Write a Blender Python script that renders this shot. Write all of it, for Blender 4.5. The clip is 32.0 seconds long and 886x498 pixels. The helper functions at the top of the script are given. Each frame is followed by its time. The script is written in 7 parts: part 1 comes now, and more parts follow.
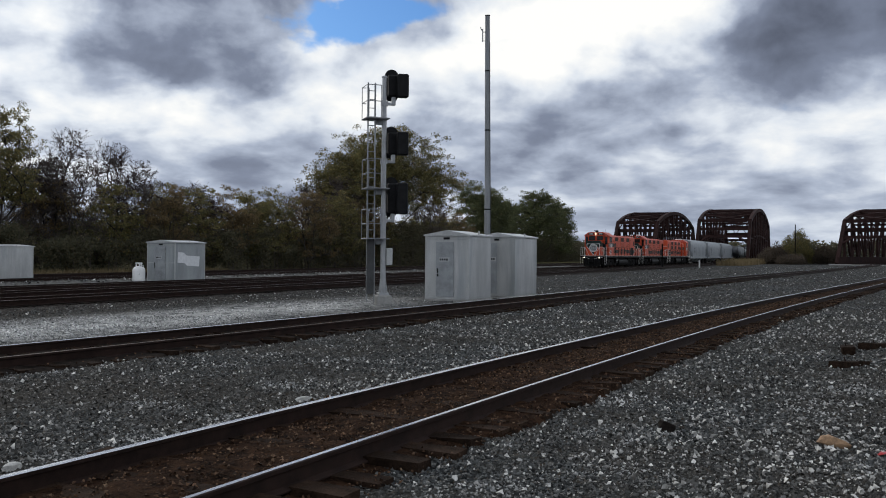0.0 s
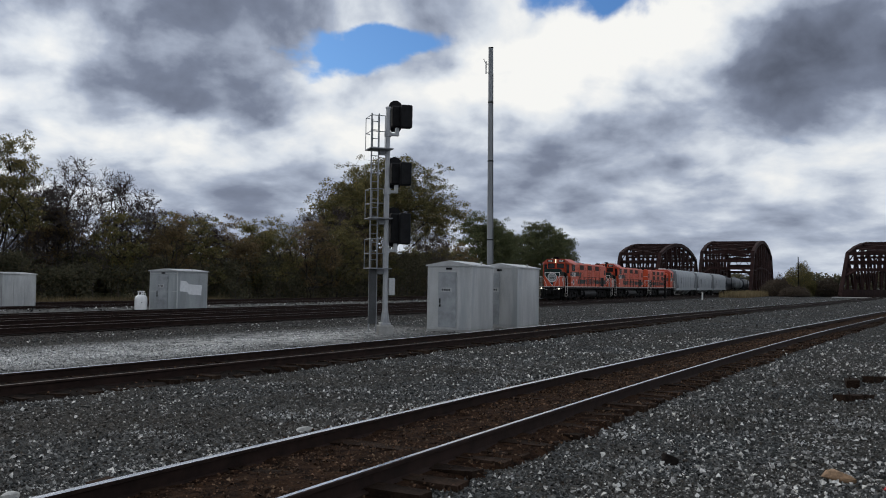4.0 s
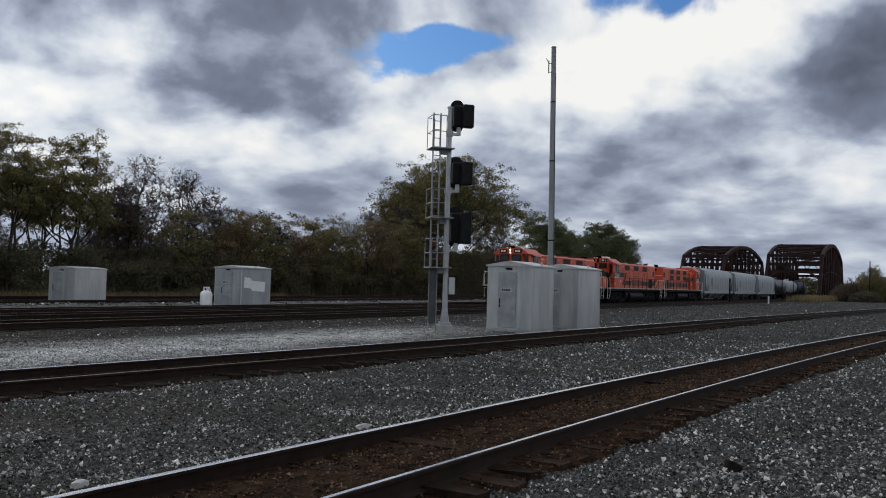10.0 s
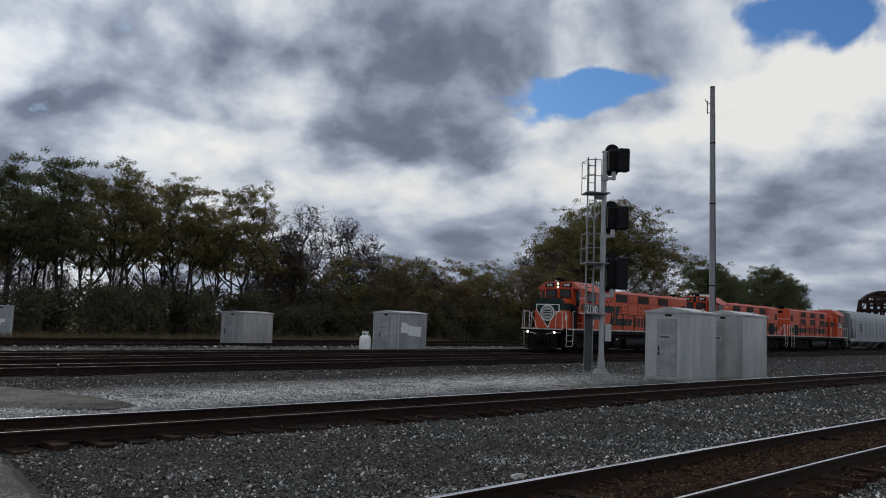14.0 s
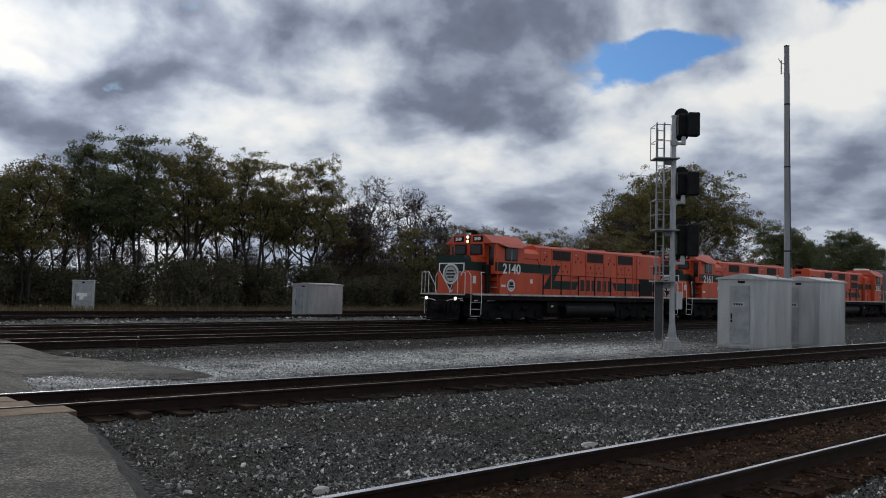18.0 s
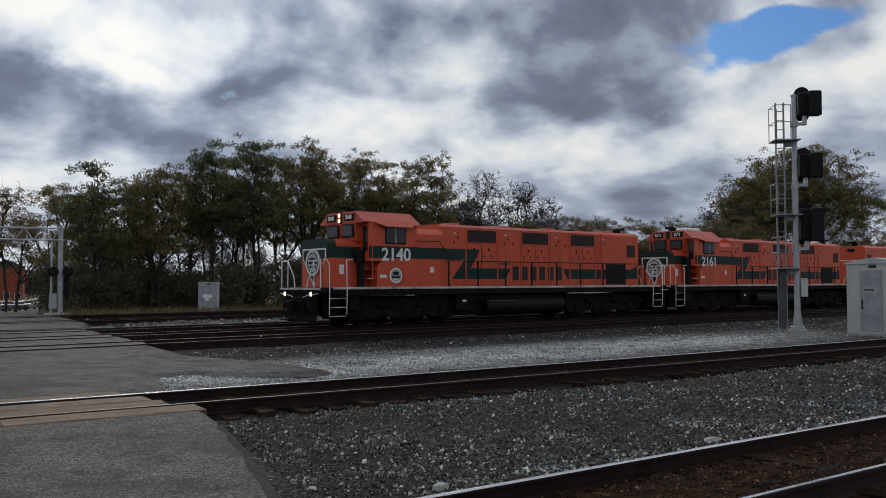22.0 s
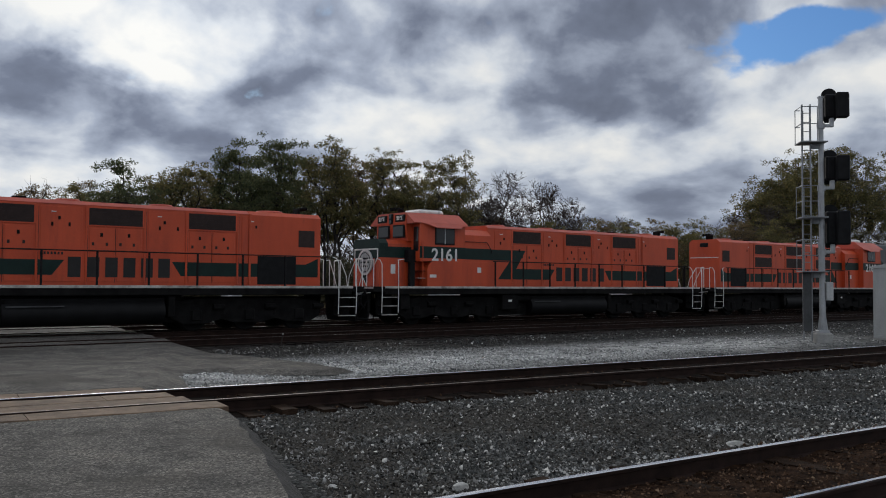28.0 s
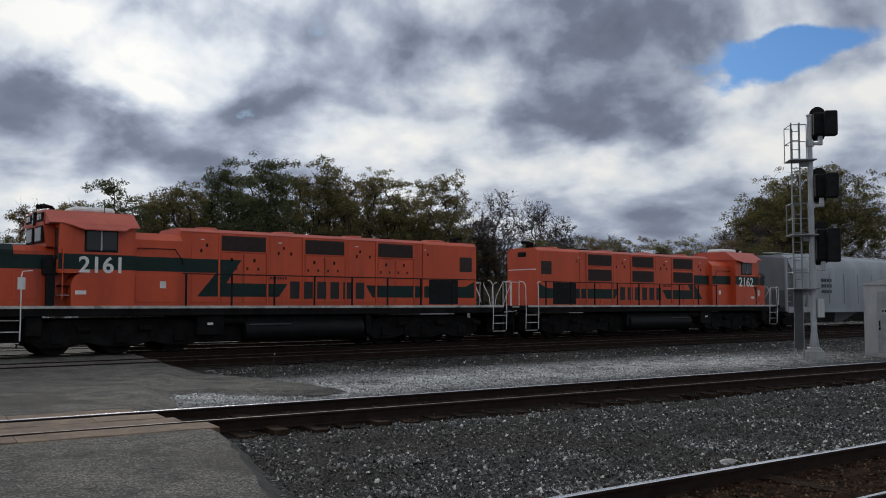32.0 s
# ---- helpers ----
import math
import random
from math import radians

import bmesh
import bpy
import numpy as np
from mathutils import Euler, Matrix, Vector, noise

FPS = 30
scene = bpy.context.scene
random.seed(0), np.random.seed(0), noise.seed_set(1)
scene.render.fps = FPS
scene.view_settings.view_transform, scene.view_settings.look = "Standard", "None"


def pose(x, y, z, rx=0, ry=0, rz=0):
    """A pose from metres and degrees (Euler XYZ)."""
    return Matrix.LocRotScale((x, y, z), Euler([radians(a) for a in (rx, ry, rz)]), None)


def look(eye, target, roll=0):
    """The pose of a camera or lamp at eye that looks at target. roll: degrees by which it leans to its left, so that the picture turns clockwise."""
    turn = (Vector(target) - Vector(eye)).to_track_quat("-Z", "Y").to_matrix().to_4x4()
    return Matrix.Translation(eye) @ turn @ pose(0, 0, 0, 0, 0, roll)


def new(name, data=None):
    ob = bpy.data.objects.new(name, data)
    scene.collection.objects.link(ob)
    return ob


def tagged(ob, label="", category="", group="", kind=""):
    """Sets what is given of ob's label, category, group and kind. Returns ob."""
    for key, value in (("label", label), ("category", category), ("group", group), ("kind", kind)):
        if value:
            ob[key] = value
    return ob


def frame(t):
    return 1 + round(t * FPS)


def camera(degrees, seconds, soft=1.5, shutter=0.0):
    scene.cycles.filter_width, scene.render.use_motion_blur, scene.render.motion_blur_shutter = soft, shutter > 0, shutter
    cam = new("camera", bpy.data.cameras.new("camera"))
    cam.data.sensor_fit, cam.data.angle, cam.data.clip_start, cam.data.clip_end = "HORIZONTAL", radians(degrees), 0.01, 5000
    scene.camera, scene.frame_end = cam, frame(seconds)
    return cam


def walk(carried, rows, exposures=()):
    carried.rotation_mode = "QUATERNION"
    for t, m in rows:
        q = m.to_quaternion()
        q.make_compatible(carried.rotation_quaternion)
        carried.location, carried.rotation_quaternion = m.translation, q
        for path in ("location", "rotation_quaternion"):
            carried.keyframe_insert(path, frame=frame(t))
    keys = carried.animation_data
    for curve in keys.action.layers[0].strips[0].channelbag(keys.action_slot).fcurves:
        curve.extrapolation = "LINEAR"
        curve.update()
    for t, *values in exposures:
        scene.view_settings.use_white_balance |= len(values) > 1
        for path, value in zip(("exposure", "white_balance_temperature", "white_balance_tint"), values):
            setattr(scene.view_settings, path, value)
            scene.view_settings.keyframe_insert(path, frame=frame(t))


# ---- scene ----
# ---------------------------------------------------------------- camera
EYE_Z = 1.77
cam = camera(52.98, 32.0, 1.0)
# seconds, lift, yaw, pitch, roll
PATH = """0.0,0.000,-57.541,0.304,-0.453;0.5,0.000,-58.006,1.311,-0.396;1.0,0.000,-58.239,1.486,-0.516;1.5,0.000,-58.258,1.052,-0.409;2.0,0.000,-58.290,1.274,-0.239;2.5,0.000,-57.973,1.897,-0.415;3.0,0.000,-57.577,2.133,-0.435;3.5,0.000,-57.488,2.222,-0.610;5.5,0.000,-57.035,2.221,-1.241;6.0,0.000,-56.872,2.249,-1.316;6.5,0.000,-56.771,2.298,-1.521;7.0,0.000,-56.584,2.239,-1.619;7.5,0.000,-56.264,2.143,-1.772;8.0,0.000,-55.774,1.914,-1.669;8.5,0.000,-55.168,1.842,-1.505;9.0,0.000,-54.558,2.129,-1.386;9.5,0.000,-54.030,2.241,-1.501;10.0,0.000,-53.529,2.150,-1.578;10.5,0.000,-52.840,2.238,-1.377;11.0,0.000,-52.006,2.230,-1.283;11.5,0.000,-51.570,1.817,-1.119;12.0,0.000,-51.306,1.611,-1.209;12.5,0.007,-50.420,1.810,-1.272;13.0,0.015,-47.424,2.771,-1.439;13.5,0.022,-44.555,4.246,-1.483;14.0,0.030,-43.603,4.745,-1.923;14.5,0.030,-43.006,4.973,-2.343;16.5,0.030,-40.907,3.350,-0.335;17.0,0.030,-40.886,3.358,-0.135;17.5,0.030,-40.330,3.233,-0.663;18.0,0.030,-39.237,2.689,-1.277;18.5,0.030,-38.552,2.637,-0.833;19.0,0.030,-37.712,2.262,-0.505;19.5,0.030,-37.431,1.886,-0.509;20.0,0.030,-37.736,1.749,-0.299;20.5,0.037,-35.205,0.774,0.336;21.0,0.045,-33.332,0.791,0.694;21.5,0.052,-32.691,2.157,0.160;22.0,0.060,-31.991,2.212,0.208;22.5,0.060,-31.177,1.963,-0.031;23.0,0.060,-30.601,2.069,0.130;23.5,0.060,-30.237,2.051,0.147;24.0,0.060,-30.335,2.139,-0.136;24.5,0.060,-30.492,2.490,-0.332;25.0,0.060,-30.583,2.379,-0.320;25.5,0.060,-30.433,2.100,-0.478;27.5,0.060,-30.459,2.047,-0.434;28.0,0.060,-30.596,2.204,-0.353;28.5,0.060,-30.519,2.272,-0.196;29.0,0.060,-30.152,2.296,-0.048;29.5,0.060,-30.289,2.378,-0.069;30.0,0.060,-30.531,2.589,-0.083;30.5,0.060,-30.329,2.894,0.122;31.0,0.060,-30.480,2.924,0.048;31.5,0.060,-30.942,3.035,-0.008;32.0,0.060,-31.105,3.426,-0.074"""
walk(cam, [(t, pose(0, 0, EYE_Z + dz, 90 + pitch, roll, yaw)) for t, dz, yaw, pitch, roll in
           ([float(v) for v in row.split(",")] for row in PATH.split(";"))],
     [(0.0, 0.2), (1.0, 0.1), (3.0, 0.08), (12.0, 0.04), (13.0, 0.0), (14.2, -0.17), (17.0, -0.07), (24.0, -0.14), (32.0, -0.1)])

# ---------------------------------------------------------------- sky and light
SUN_AZ, SUN_EL = 76.0, 24.0      # behind the clouds beyond the wood


def direction(az, el):
    a, e = radians(az), radians(el)
    return Vector((math.cos(a) * math.cos(e), math.sin(a) * math.cos(e), math.sin(e)))


class Nodes:
    """Short hand for building node trees."""

    def __init__(self, tree):
        self.tree = tree
        tree.nodes.clear()

    def add(self, kind, **values):
        n = self.tree.nodes.new(kind)
        for key, value in values.items():
            if key in n.inputs:
                n.inputs[key].default_value = value
            else:
                setattr(n, key, value)
        return n

    def link(self, a, b):
        self.tree.links.new(a, b)

    def math(self, op, a, b=None, clamp=False):
        n = self.tree.nodes.new("ShaderNodeMath")
        n.operation, n.use_clamp = op, clamp
        for i, v in enumerate((a, b)):
            if v is None:
                continue
            if isinstance(v, (int, float)):
                n.inputs[i].default_value = v
            else:
                self.link(v, n.inputs[i])
        return n.outputs[0]

    def ramp(self, fac, stops, mode="LINEAR"):
        n = self.tree.nodes.new("ShaderNodeValToRGB")
        n.color_ramp.interpolation = mode
        e = n.color_ramp.elements
        while len(e) < len(stops):
            e.new(0.5)
        for el, (p, c) in zip(e, stops):
            el.position = p
            el.color = (*c, 1) if len(c) == 3 else c
        self.link(fac, n.inputs[0])
        return n.outputs[0]

    def mix(self, fac, a, b, blend="MIX"):
        n = self.tree.nodes.new("ShaderNodeMix")
        n.data_type, n.blend_type = "RGBA", blend
        for i, v in ((0, fac), (6, a), (7, b)):
            if isinstance(v, (int, float)):
                n.inputs[i].default_value = v
            elif isinstance(v, tuple):
                n.inputs[i].default_value = (*v, 1)
            else:
                self.link(v, n.inputs[i])
        return n.outputs[2]


def build_sky():
    """Broken cloud over a blue sky, laid out by bearing and height in degrees."""
    world = bpy.data.worlds.new("sky")
    scene.world = world
    world.use_nodes = True
    N = Nodes(world.node_tree)
    out = N.add("ShaderNodeOutputWorld")
    bg = N.add("ShaderNodeBackground", Strength=1.0)
    N.link(bg.outputs[0], out.inputs[0])
    coord = N.add("ShaderNodeTexCoord").outputs["Generated"]
    sep = N.add("ShaderNodeSeparateXYZ")
    N.link(coord, sep.inputs[0])
    x, y, z = sep.outputs
    az = N.math("MULTIPLY", N.math("ARCTAN2", y, x), 57.2958)
    el = N.math("MULTIPLY", N.math("ARCSINE", z), 57.2958)

    def pair(a, b):
        c = N.add("ShaderNodeCombineXYZ")
        N.link(a, c.inputs[0])
        N.link(b, c.inputs[1])
        return c.outputs[0]

    # the sheets draw together towards the horizon
    low_el = N.math("MULTIPLY", N.math("LOGARITHM", N.math("ADD", N.math("MAXIMUM", el, 0.0), 5.0), math.e), 15.0)
    sheet = pair(N.math("MULTIPLY", az, 0.6), low_el)

    def cloud_noise(vector, scale, detail, rough, distort=0.0):
        n = N.add("ShaderNodeTexNoise", Scale=scale, Detail=detail, Roughness=rough, Distortion=distort)
        N.link(vector, n.inputs["Vector"])
        return n

    big = cloud_noise(sheet, 0.13, 5.0, 0.48, 0.3)
    fine = cloud_noise(sheet, 0.36, 6.0, 0.5, 0.2)
    bend = cloud_noise(sheet, 0.24, 5.0, 0.52)
    warp = N.add("ShaderNodeVectorMath", operation="MULTIPLY_ADD")
    N.link(bend.outputs["Color"], warp.inputs[0])
    warp.inputs[1].default_value, warp.inputs[2].default_value = (10.0, 3.6, 0.0), (-5.0, -1.8, 0.0)
    bent = N.add("ShaderNodeVectorMath", operation="ADD")
    N.link(pair(az, el), bent.inputs[0])
    N.link(warp.outputs[0], bent.inputs[1])

    def patches(total, rows):
        """Adds soft oval patches: bearing, height, half width, half height, tilt, amount."""
        for a, e, wide, high, tilt, amount in rows:
            m = N.add("ShaderNodeMapping", vector_type="TEXTURE")
            m.inputs["Location"].default_value = (a, e, 0)
            m.inputs["Rotation"].default_value = (0, 0, radians(tilt))
            m.inputs["Scale"].default_value = (wide * 1.35, high * 1.35, 1)
            N.link(bent.outputs[0], m.inputs[0])
            g = N.add("ShaderNodeTexGradient", gradient_type="SPHERICAL")
            N.link(m.outputs[0], g.inputs[0])
            total = N.math("ADD", total, N.math("MULTIPLY", g.outputs["Fac"], amount))
        return total

    n = N.math("ADD", N.math("MULTIPLY", big.outputs[0], 0.5), N.math("MULTIPLY", fine.outputs[0], 0.6))
    wisp = cloud_noise(sheet, 0.95, 5.0, 0.52)
    n = N.math("ADD", n, N.math("MULTIPLY", wisp.outputs[0], 0.1))
    n = N.math("SUBTRACT", n, 0.168)
    heavy = ((80.4, 11.0, 12.0, 2.3, 13, 0.26), (86.0, 13.3, 4.0, 2.7, 11, 0.14), (70.0, 12.3, 4.4, 1.7, 6, 0.13), (79.6, 16.8, 5.1, 1.8, 0, 0.07),
             (64.2, 15.9, 8.4, 4.0, 3, 0.08), (48.8, 16.8, 9.8, 5.1, 6, 0.23), (49.6, 10.9, 10.2, 2.0, 3, 0.20), (45.8, 5.5, 6.9, 2.5, 0, 0.04),
             (81.9, 8.0, 9.5, 1.5, 3, 0.02), (34.2, 13.7, 2.9, 1.1, -6, 0.13), (12.4, 12.5, 12.0, 4.0, 3, 0.22), (6.8, 14.6, 6.2, 5.1, 0, 0.20),
             (23.3, 9.1, 10.2, 2.7, 3, 0.11), (21.5, 6.9, 6.9, 1.2, 0, 0.16), (48.7, 5.3, 6.9, 1.8, 0, 0.10), (18.0, 2.5, 22.0, 3.4, 0, 0.12))
    thin = ((78.5, 12.8, 5.5, 1.1, 12, -0.26), (75.9, 15.3, 6.2, 2.7, 0, -0.22), (63.5, 11.2, 6.2, 2.2, 0, -0.22), (55.4, 15.1, 3.3, 2.0, 0, -0.16),
             (83.7, 16.9, 4.0, 1.5, 0, -0.20), (39.6, 9.0, 4.7, 2.0, 0, -0.13), (84.2, 5.6, 5.8, 1.8, 0, -0.22), (22.3, 15.0, 6.9, 4.4, 0, -0.22),
             (26.7, 12.1, 7.6, 2.9, 0, -0.17), (53.5, 9.2, 3.3, 1.3, 0, -0.14), (17.7, 15.5, 6.2, 2.7, 0, -0.20), (29.1, 13.4, 6.2, 2.7, 0, -0.14),
             (9.5, 8.4, 7.6, 1.4, 0, -0.14), (15.7, 5.6, 6.2, 1.2, 0, -0.10), (56.6, 12.7, 4.7, 2.2, 0, -0.14), (48.8, 8.6, 6.9, 1.2, 0, -0.12))
    open_sky = ((38.9, 14.8, 3.8, 1.8, 0, 1.60), (35.5, 15.7, 4.0, 0.9, 0, 1.00), (23.2, 18.6, 5.8, 2.5, 0, 1.60),
             (40.7, 12.7, 2.2, 1.2, 0, 0.70), (70.2, 10.3, 2.5, 0.8, 0, 0.30), (38.0, 15.0, 2.5, 1.8, 0, 0.80))
    n = patches(patches(n, heavy), thin)
    gap = patches(N.math("MULTIPLY", N.math("SUBTRACT", fine.outputs[0], 0.5), 2.4), open_sky)
    sky = N.add("ShaderNodeTexSky", sky_type="NISHITA", sun_disc=False, sun_elevation=radians(SUN_EL),
                sun_rotation=radians(90 - SUN_AZ))
    blue = N.mix(1.0, sky.outputs[0], (0.034, 0.060, 0.098), "MULTIPLY")
    cloud = N.ramp(n, [(0.25, (0.88, 0.88, 0.86)), (0.38, (0.655, 0.70, 0.76)), (0.50, (0.37, 0.42, 0.52)), (0.63, (0.18, 0.21, 0.285)), (0.84, (0.09, 0.105, 0.145))], "LINEAR")
    # brighter where the hidden sun stands, and a pale band towards the horizon
    d = direction(SUN_AZ, SUN_EL - 6)
    dot = N.add("ShaderNodeVectorMath", operation="DOT_PRODUCT")
    N.link(coord, dot.inputs[0])
    dot.inputs[1].default_value = d
    glow = N.math("ADD", N.math("MULTIPLY", N.math("POWER", N.math("MAXIMUM", dot.outputs["Value"], 0.0), 30), 0.22), 1.0)
    low = N.math("MULTIPLY", N.math("POWER", N.math("SUBTRACT", 1.0, N.math("MAXIMUM", z, 0.0, True)), 16), 0.3)
    cloud = N.mix(low, cloud, (0.47, 0.53, 0.63))
    bright = N.add("ShaderNodeVectorMath", operation="SCALE")
    N.link(cloud, bright.inputs[0])
    N.link(glow, bright.inputs["Scale"])
    cover = N.ramp(gap, [(0.42, (1, 1, 1)), (1.1, (0, 0, 0))], "EASE")
    both = N.mix(cover, blue, bright.outputs[0])
    N.link(both, bg.inputs["Color"])


build_sky()
sun = new("sun", bpy.data.lights.new("sun", "SUN"))
sun.data.energy, sun.data.angle, sun.data.color = 0.9, radians(14), (1.0, 0.95, 0.87)
sun.matrix_world = look(direction(SUN_AZ, SUN_EL) * 100, (0, 0, 0))


# ---------------------------------------------------------------- mesh helpers
class Geo:
    """Collects faces; one mesh a part."""

    def __init__(self):
        self.v, self.f, self.m = [], [], []

    def add(self, verts, faces, mat=0):
        o = len(self.v)
        self.v += [tuple(p) for p in verts]
        self.f += [tuple(i + o for i in f) for f in faces]
        self.m += [mat] * len(faces)
        return self

    def box(self, a, b, ch=0.0, mat=0):
        """A box from corner a to corner b with its edges chamfered by ch."""
        (x0, y0, z0), (x1, y1, z1) = a, b
        if ch <= 0:
            v = [(x, y, z) for x in (x0, x1) for y in (y0, y1) for z in (z0, z1)]
            return self.add(v, [(0, 1, 3, 2), (4, 6, 7, 5), (0, 4, 5, 1), (2, 3, 7, 6), (0, 2, 6, 4), (1, 5, 7, 3)], mat)
        lo, hi = (x0, y0, z0), (x1, y1, z1)
        idx, v = {}, []
        for sx in (0, 1):
            for sy in (0, 1):
                for sz in (0, 1):
                    s = (sx, sy, sz)
                    for ax in range(3):
                        p = [(hi if s[k] else lo)[k] for k in range(3)]
                        for k in range(3):
                            if k != ax:
                                p[k] += -ch if s[k] else ch
                        idx[s + (ax,)] = len(v)
                        v.append(p)
        f = []
        for ax in range(3):
            u, w = (ax + 1) % 3, (ax + 2) % 3
            for side in (0, 1):
                loop = []
                for du, dw in ((0, 0), (1, 0), (1, 1), (0, 1)):
                    s = [0, 0, 0]
                    s[ax], s[u], s[w] = side, du, dw
                    loop.append(idx[tuple(s) + (ax,)])
                f.append(loop if side else loop[::-1])
            for du in (0, 1):
                for dw in (0, 1):
                    s0, s1 = [0, 0, 0], [0, 0, 0]
                    s0[u], s0[w], s1[u], s1[w] = du, dw, du, dw
                    s1[ax] = 1
                    q = [idx[tuple(s0) + (u,)], idx[tuple(s1) + (u,)], idx[tuple(s1) + (w,)], idx[tuple(s0) + (w,)]]
                    f.append(q if du != dw else q[::-1])
        for sx in (0, 1):
            for sy in (0, 1):
                for sz in (0, 1):
                    q = [idx[(sx, sy, sz, k)] for k in range(3)]
                    f.append(q if (sx + sy + sz) % 2 else q[::-1])
        return self.add(v, f, mat)

    def prism(self, profile, axis, a0, a1, mat=0):
        """A closed outline drawn out along axis 0, 1 or 2; the outline's pairs are the other two axes in order."""
        k = len(profile)

        def at(p, a):
            q = list(p)
            q.insert(axis, a)
            return q
        v = [at(p, a0) for p in profile] + [at(p, a1) for p in profile]
        f = [(i, (i + 1) % k, k + (i + 1) % k, k + i) for i in range(k)]
        return self.add(v, f + [tuple(range(k))[::-1], tuple(range(k, 2 * k))], mat)

    def cyl(self, p, q, r, r2=None, n=10, mat=0, caps=True):
        p, q = Vector(p), Vector(q)
        r2 = r if r2 is None else r2
        d = (q - p).normalized()
        u = d.orthogonal().normalized()
        w = d.cross(u)
        v = []
        for c, rr in ((p, r), (q, r2)):
            for i in range(n):
                a = 2 * math.pi * i / n
                v.append(c + (u * math.cos(a) + w * math.sin(a)) * rr)
        f = [(i, (i + 1) % n, n + (i + 1) % n, n + i) for i in range(n)]
        if caps:
            f += [tuple(range(n))[::-1], tuple(range(n, 2 * n))]
        return self.add(v, f, mat)

    def pipe(self, pts, r, n=6, mat=0):
        """A bent round bar through the points."""
        pts = [Vector(p) for p in pts]
        v, rings = [], len(pts)
        up = None
        for i, p in enumerate(pts):
            d = ((pts[min(i + 1, rings - 1)] - p).normalized() + (p - pts[max(i - 1, 0)]).normalized())
            d = d.normalized() if d.length > 1e-6 else Vector((0, 0, 1))
            if up is None:
                up = d.orthogonal().normalized()
            u = (up - d * up.dot(d))
            u = u.normalized() if u.length > 1e-4 else d.orthogonal().normalized()
            up = u
            w = d.cross(u)
            v += [p + (u * math.cos(2 * math.pi * k / n) + w * math.sin(2 * math.pi * k / n)) * r for k in range(n)]
        f = []
        for i in range(rings - 1):
            f += [(i * n + k, i * n + (k + 1) % n, (i + 1) * n + (k + 1) % n, (i + 1) * n + k) for k in range(n)]
        f += [tuple(range(n))[::-1], tuple(range((rings - 1) * n, rings * n))]
        return self.add(v, f, mat)

    def lathe(self, profile, centre, n=20, mat=0, axis=2, caps=True):
        """Turns (radius, height) pairs about an upright (or lying) axis."""
        v = []
        for rr, h in profile:
            for k in range(n):
                a = 2 * math.pi * k / n
                p = [rr * math.cos(a), rr * math.sin(a)]
                p.insert(axis, h)
                v.append([p[i] + centre[i] for i in range(3)])
        f = []
        for i in range(len(profile) - 1):
            for k in range(n):
                q = (i * n + k, i * n + (k + 1) % n, (i + 1) * n + (k + 1) % n, (i + 1) * n + k)
                f.append(q if axis != 1 else q[::-1])
        if caps:
            f += [tuple(range(n)), tuple(range((len(profile) - 1) * n, len(profile) * n))]
        return self.add(v, f, mat)

    def mesh(self, name, mats, smooth=False):
        me = bpy.data.meshes.new(name)
        me.from_pydata(self.v, [], self.f)
        for m in (mats if isinstance(mats, (list, tuple)) else [mats]):
            me.materials.append(m)
        if any(self.m):
            me.polygons.foreach_set("material_index", self.m)
        if smooth:
            me.polygons.foreach_set("use_smooth", [True] * len(self.f))
        me.update()
        bm = bmesh.new()
        bm.from_mesh(me)
        bmesh.ops.recalc_face_normals(bm, faces=bm.faces)
        bm.to_mesh(me)
        bm.free()
        if smooth:
            me.set_sharp_from_angle(angle=radians(40))
        return me


def part(name, geo, mats, parent=None, label="", smooth=False):
    """One mesh object, under a thing or a part."""
    ob = new(name, geo.mesh(name, mats, smooth) if isinstance(geo, Geo) else geo)
    if parent is not None:
        ob.parent = parent
    return tagged(ob, label)


def thing(name, label, category, m=None, group="", kind=""):
    ob = tagged(new(name), label, category, group, kind)
    if m is not None:
        ob.matrix_basis = m
    return ob


def raw_mesh(name, verts, faces, mats, mat_index=None, smooth=False):
    """A large mesh from arrays, quads or triangles."""
    me = bpy.data.meshes.new(name)
    nv, nf, k = len(verts), len(faces), faces.shape[1]
    me.vertices.add(nv)
    me.vertices.foreach_set("co", np.asarray(verts, dtype=np.float32).ravel())
    me.loops.add(nf * k)
    me.loops.foreach_set("vertex_index", np.asarray(faces, dtype=np.int32).ravel())
    me.polygons.add(nf)
    me.polygons.foreach_set("loop_start", np.arange(0, nf * k, k, dtype=np.int32))
    for m in (mats if isinstance(mats, (list, tuple)) else [mats]):
        me.materials.append(m)
    if mat_index is not None:
        me.polygons.foreach_set("material_index", np.asarray(mat_index, dtype=np.int32))
    if smooth:
        me.polygons.foreach_set("use_smooth", np.ones(nf, dtype=bool))
    me.update(calc_edges=True)
    return me


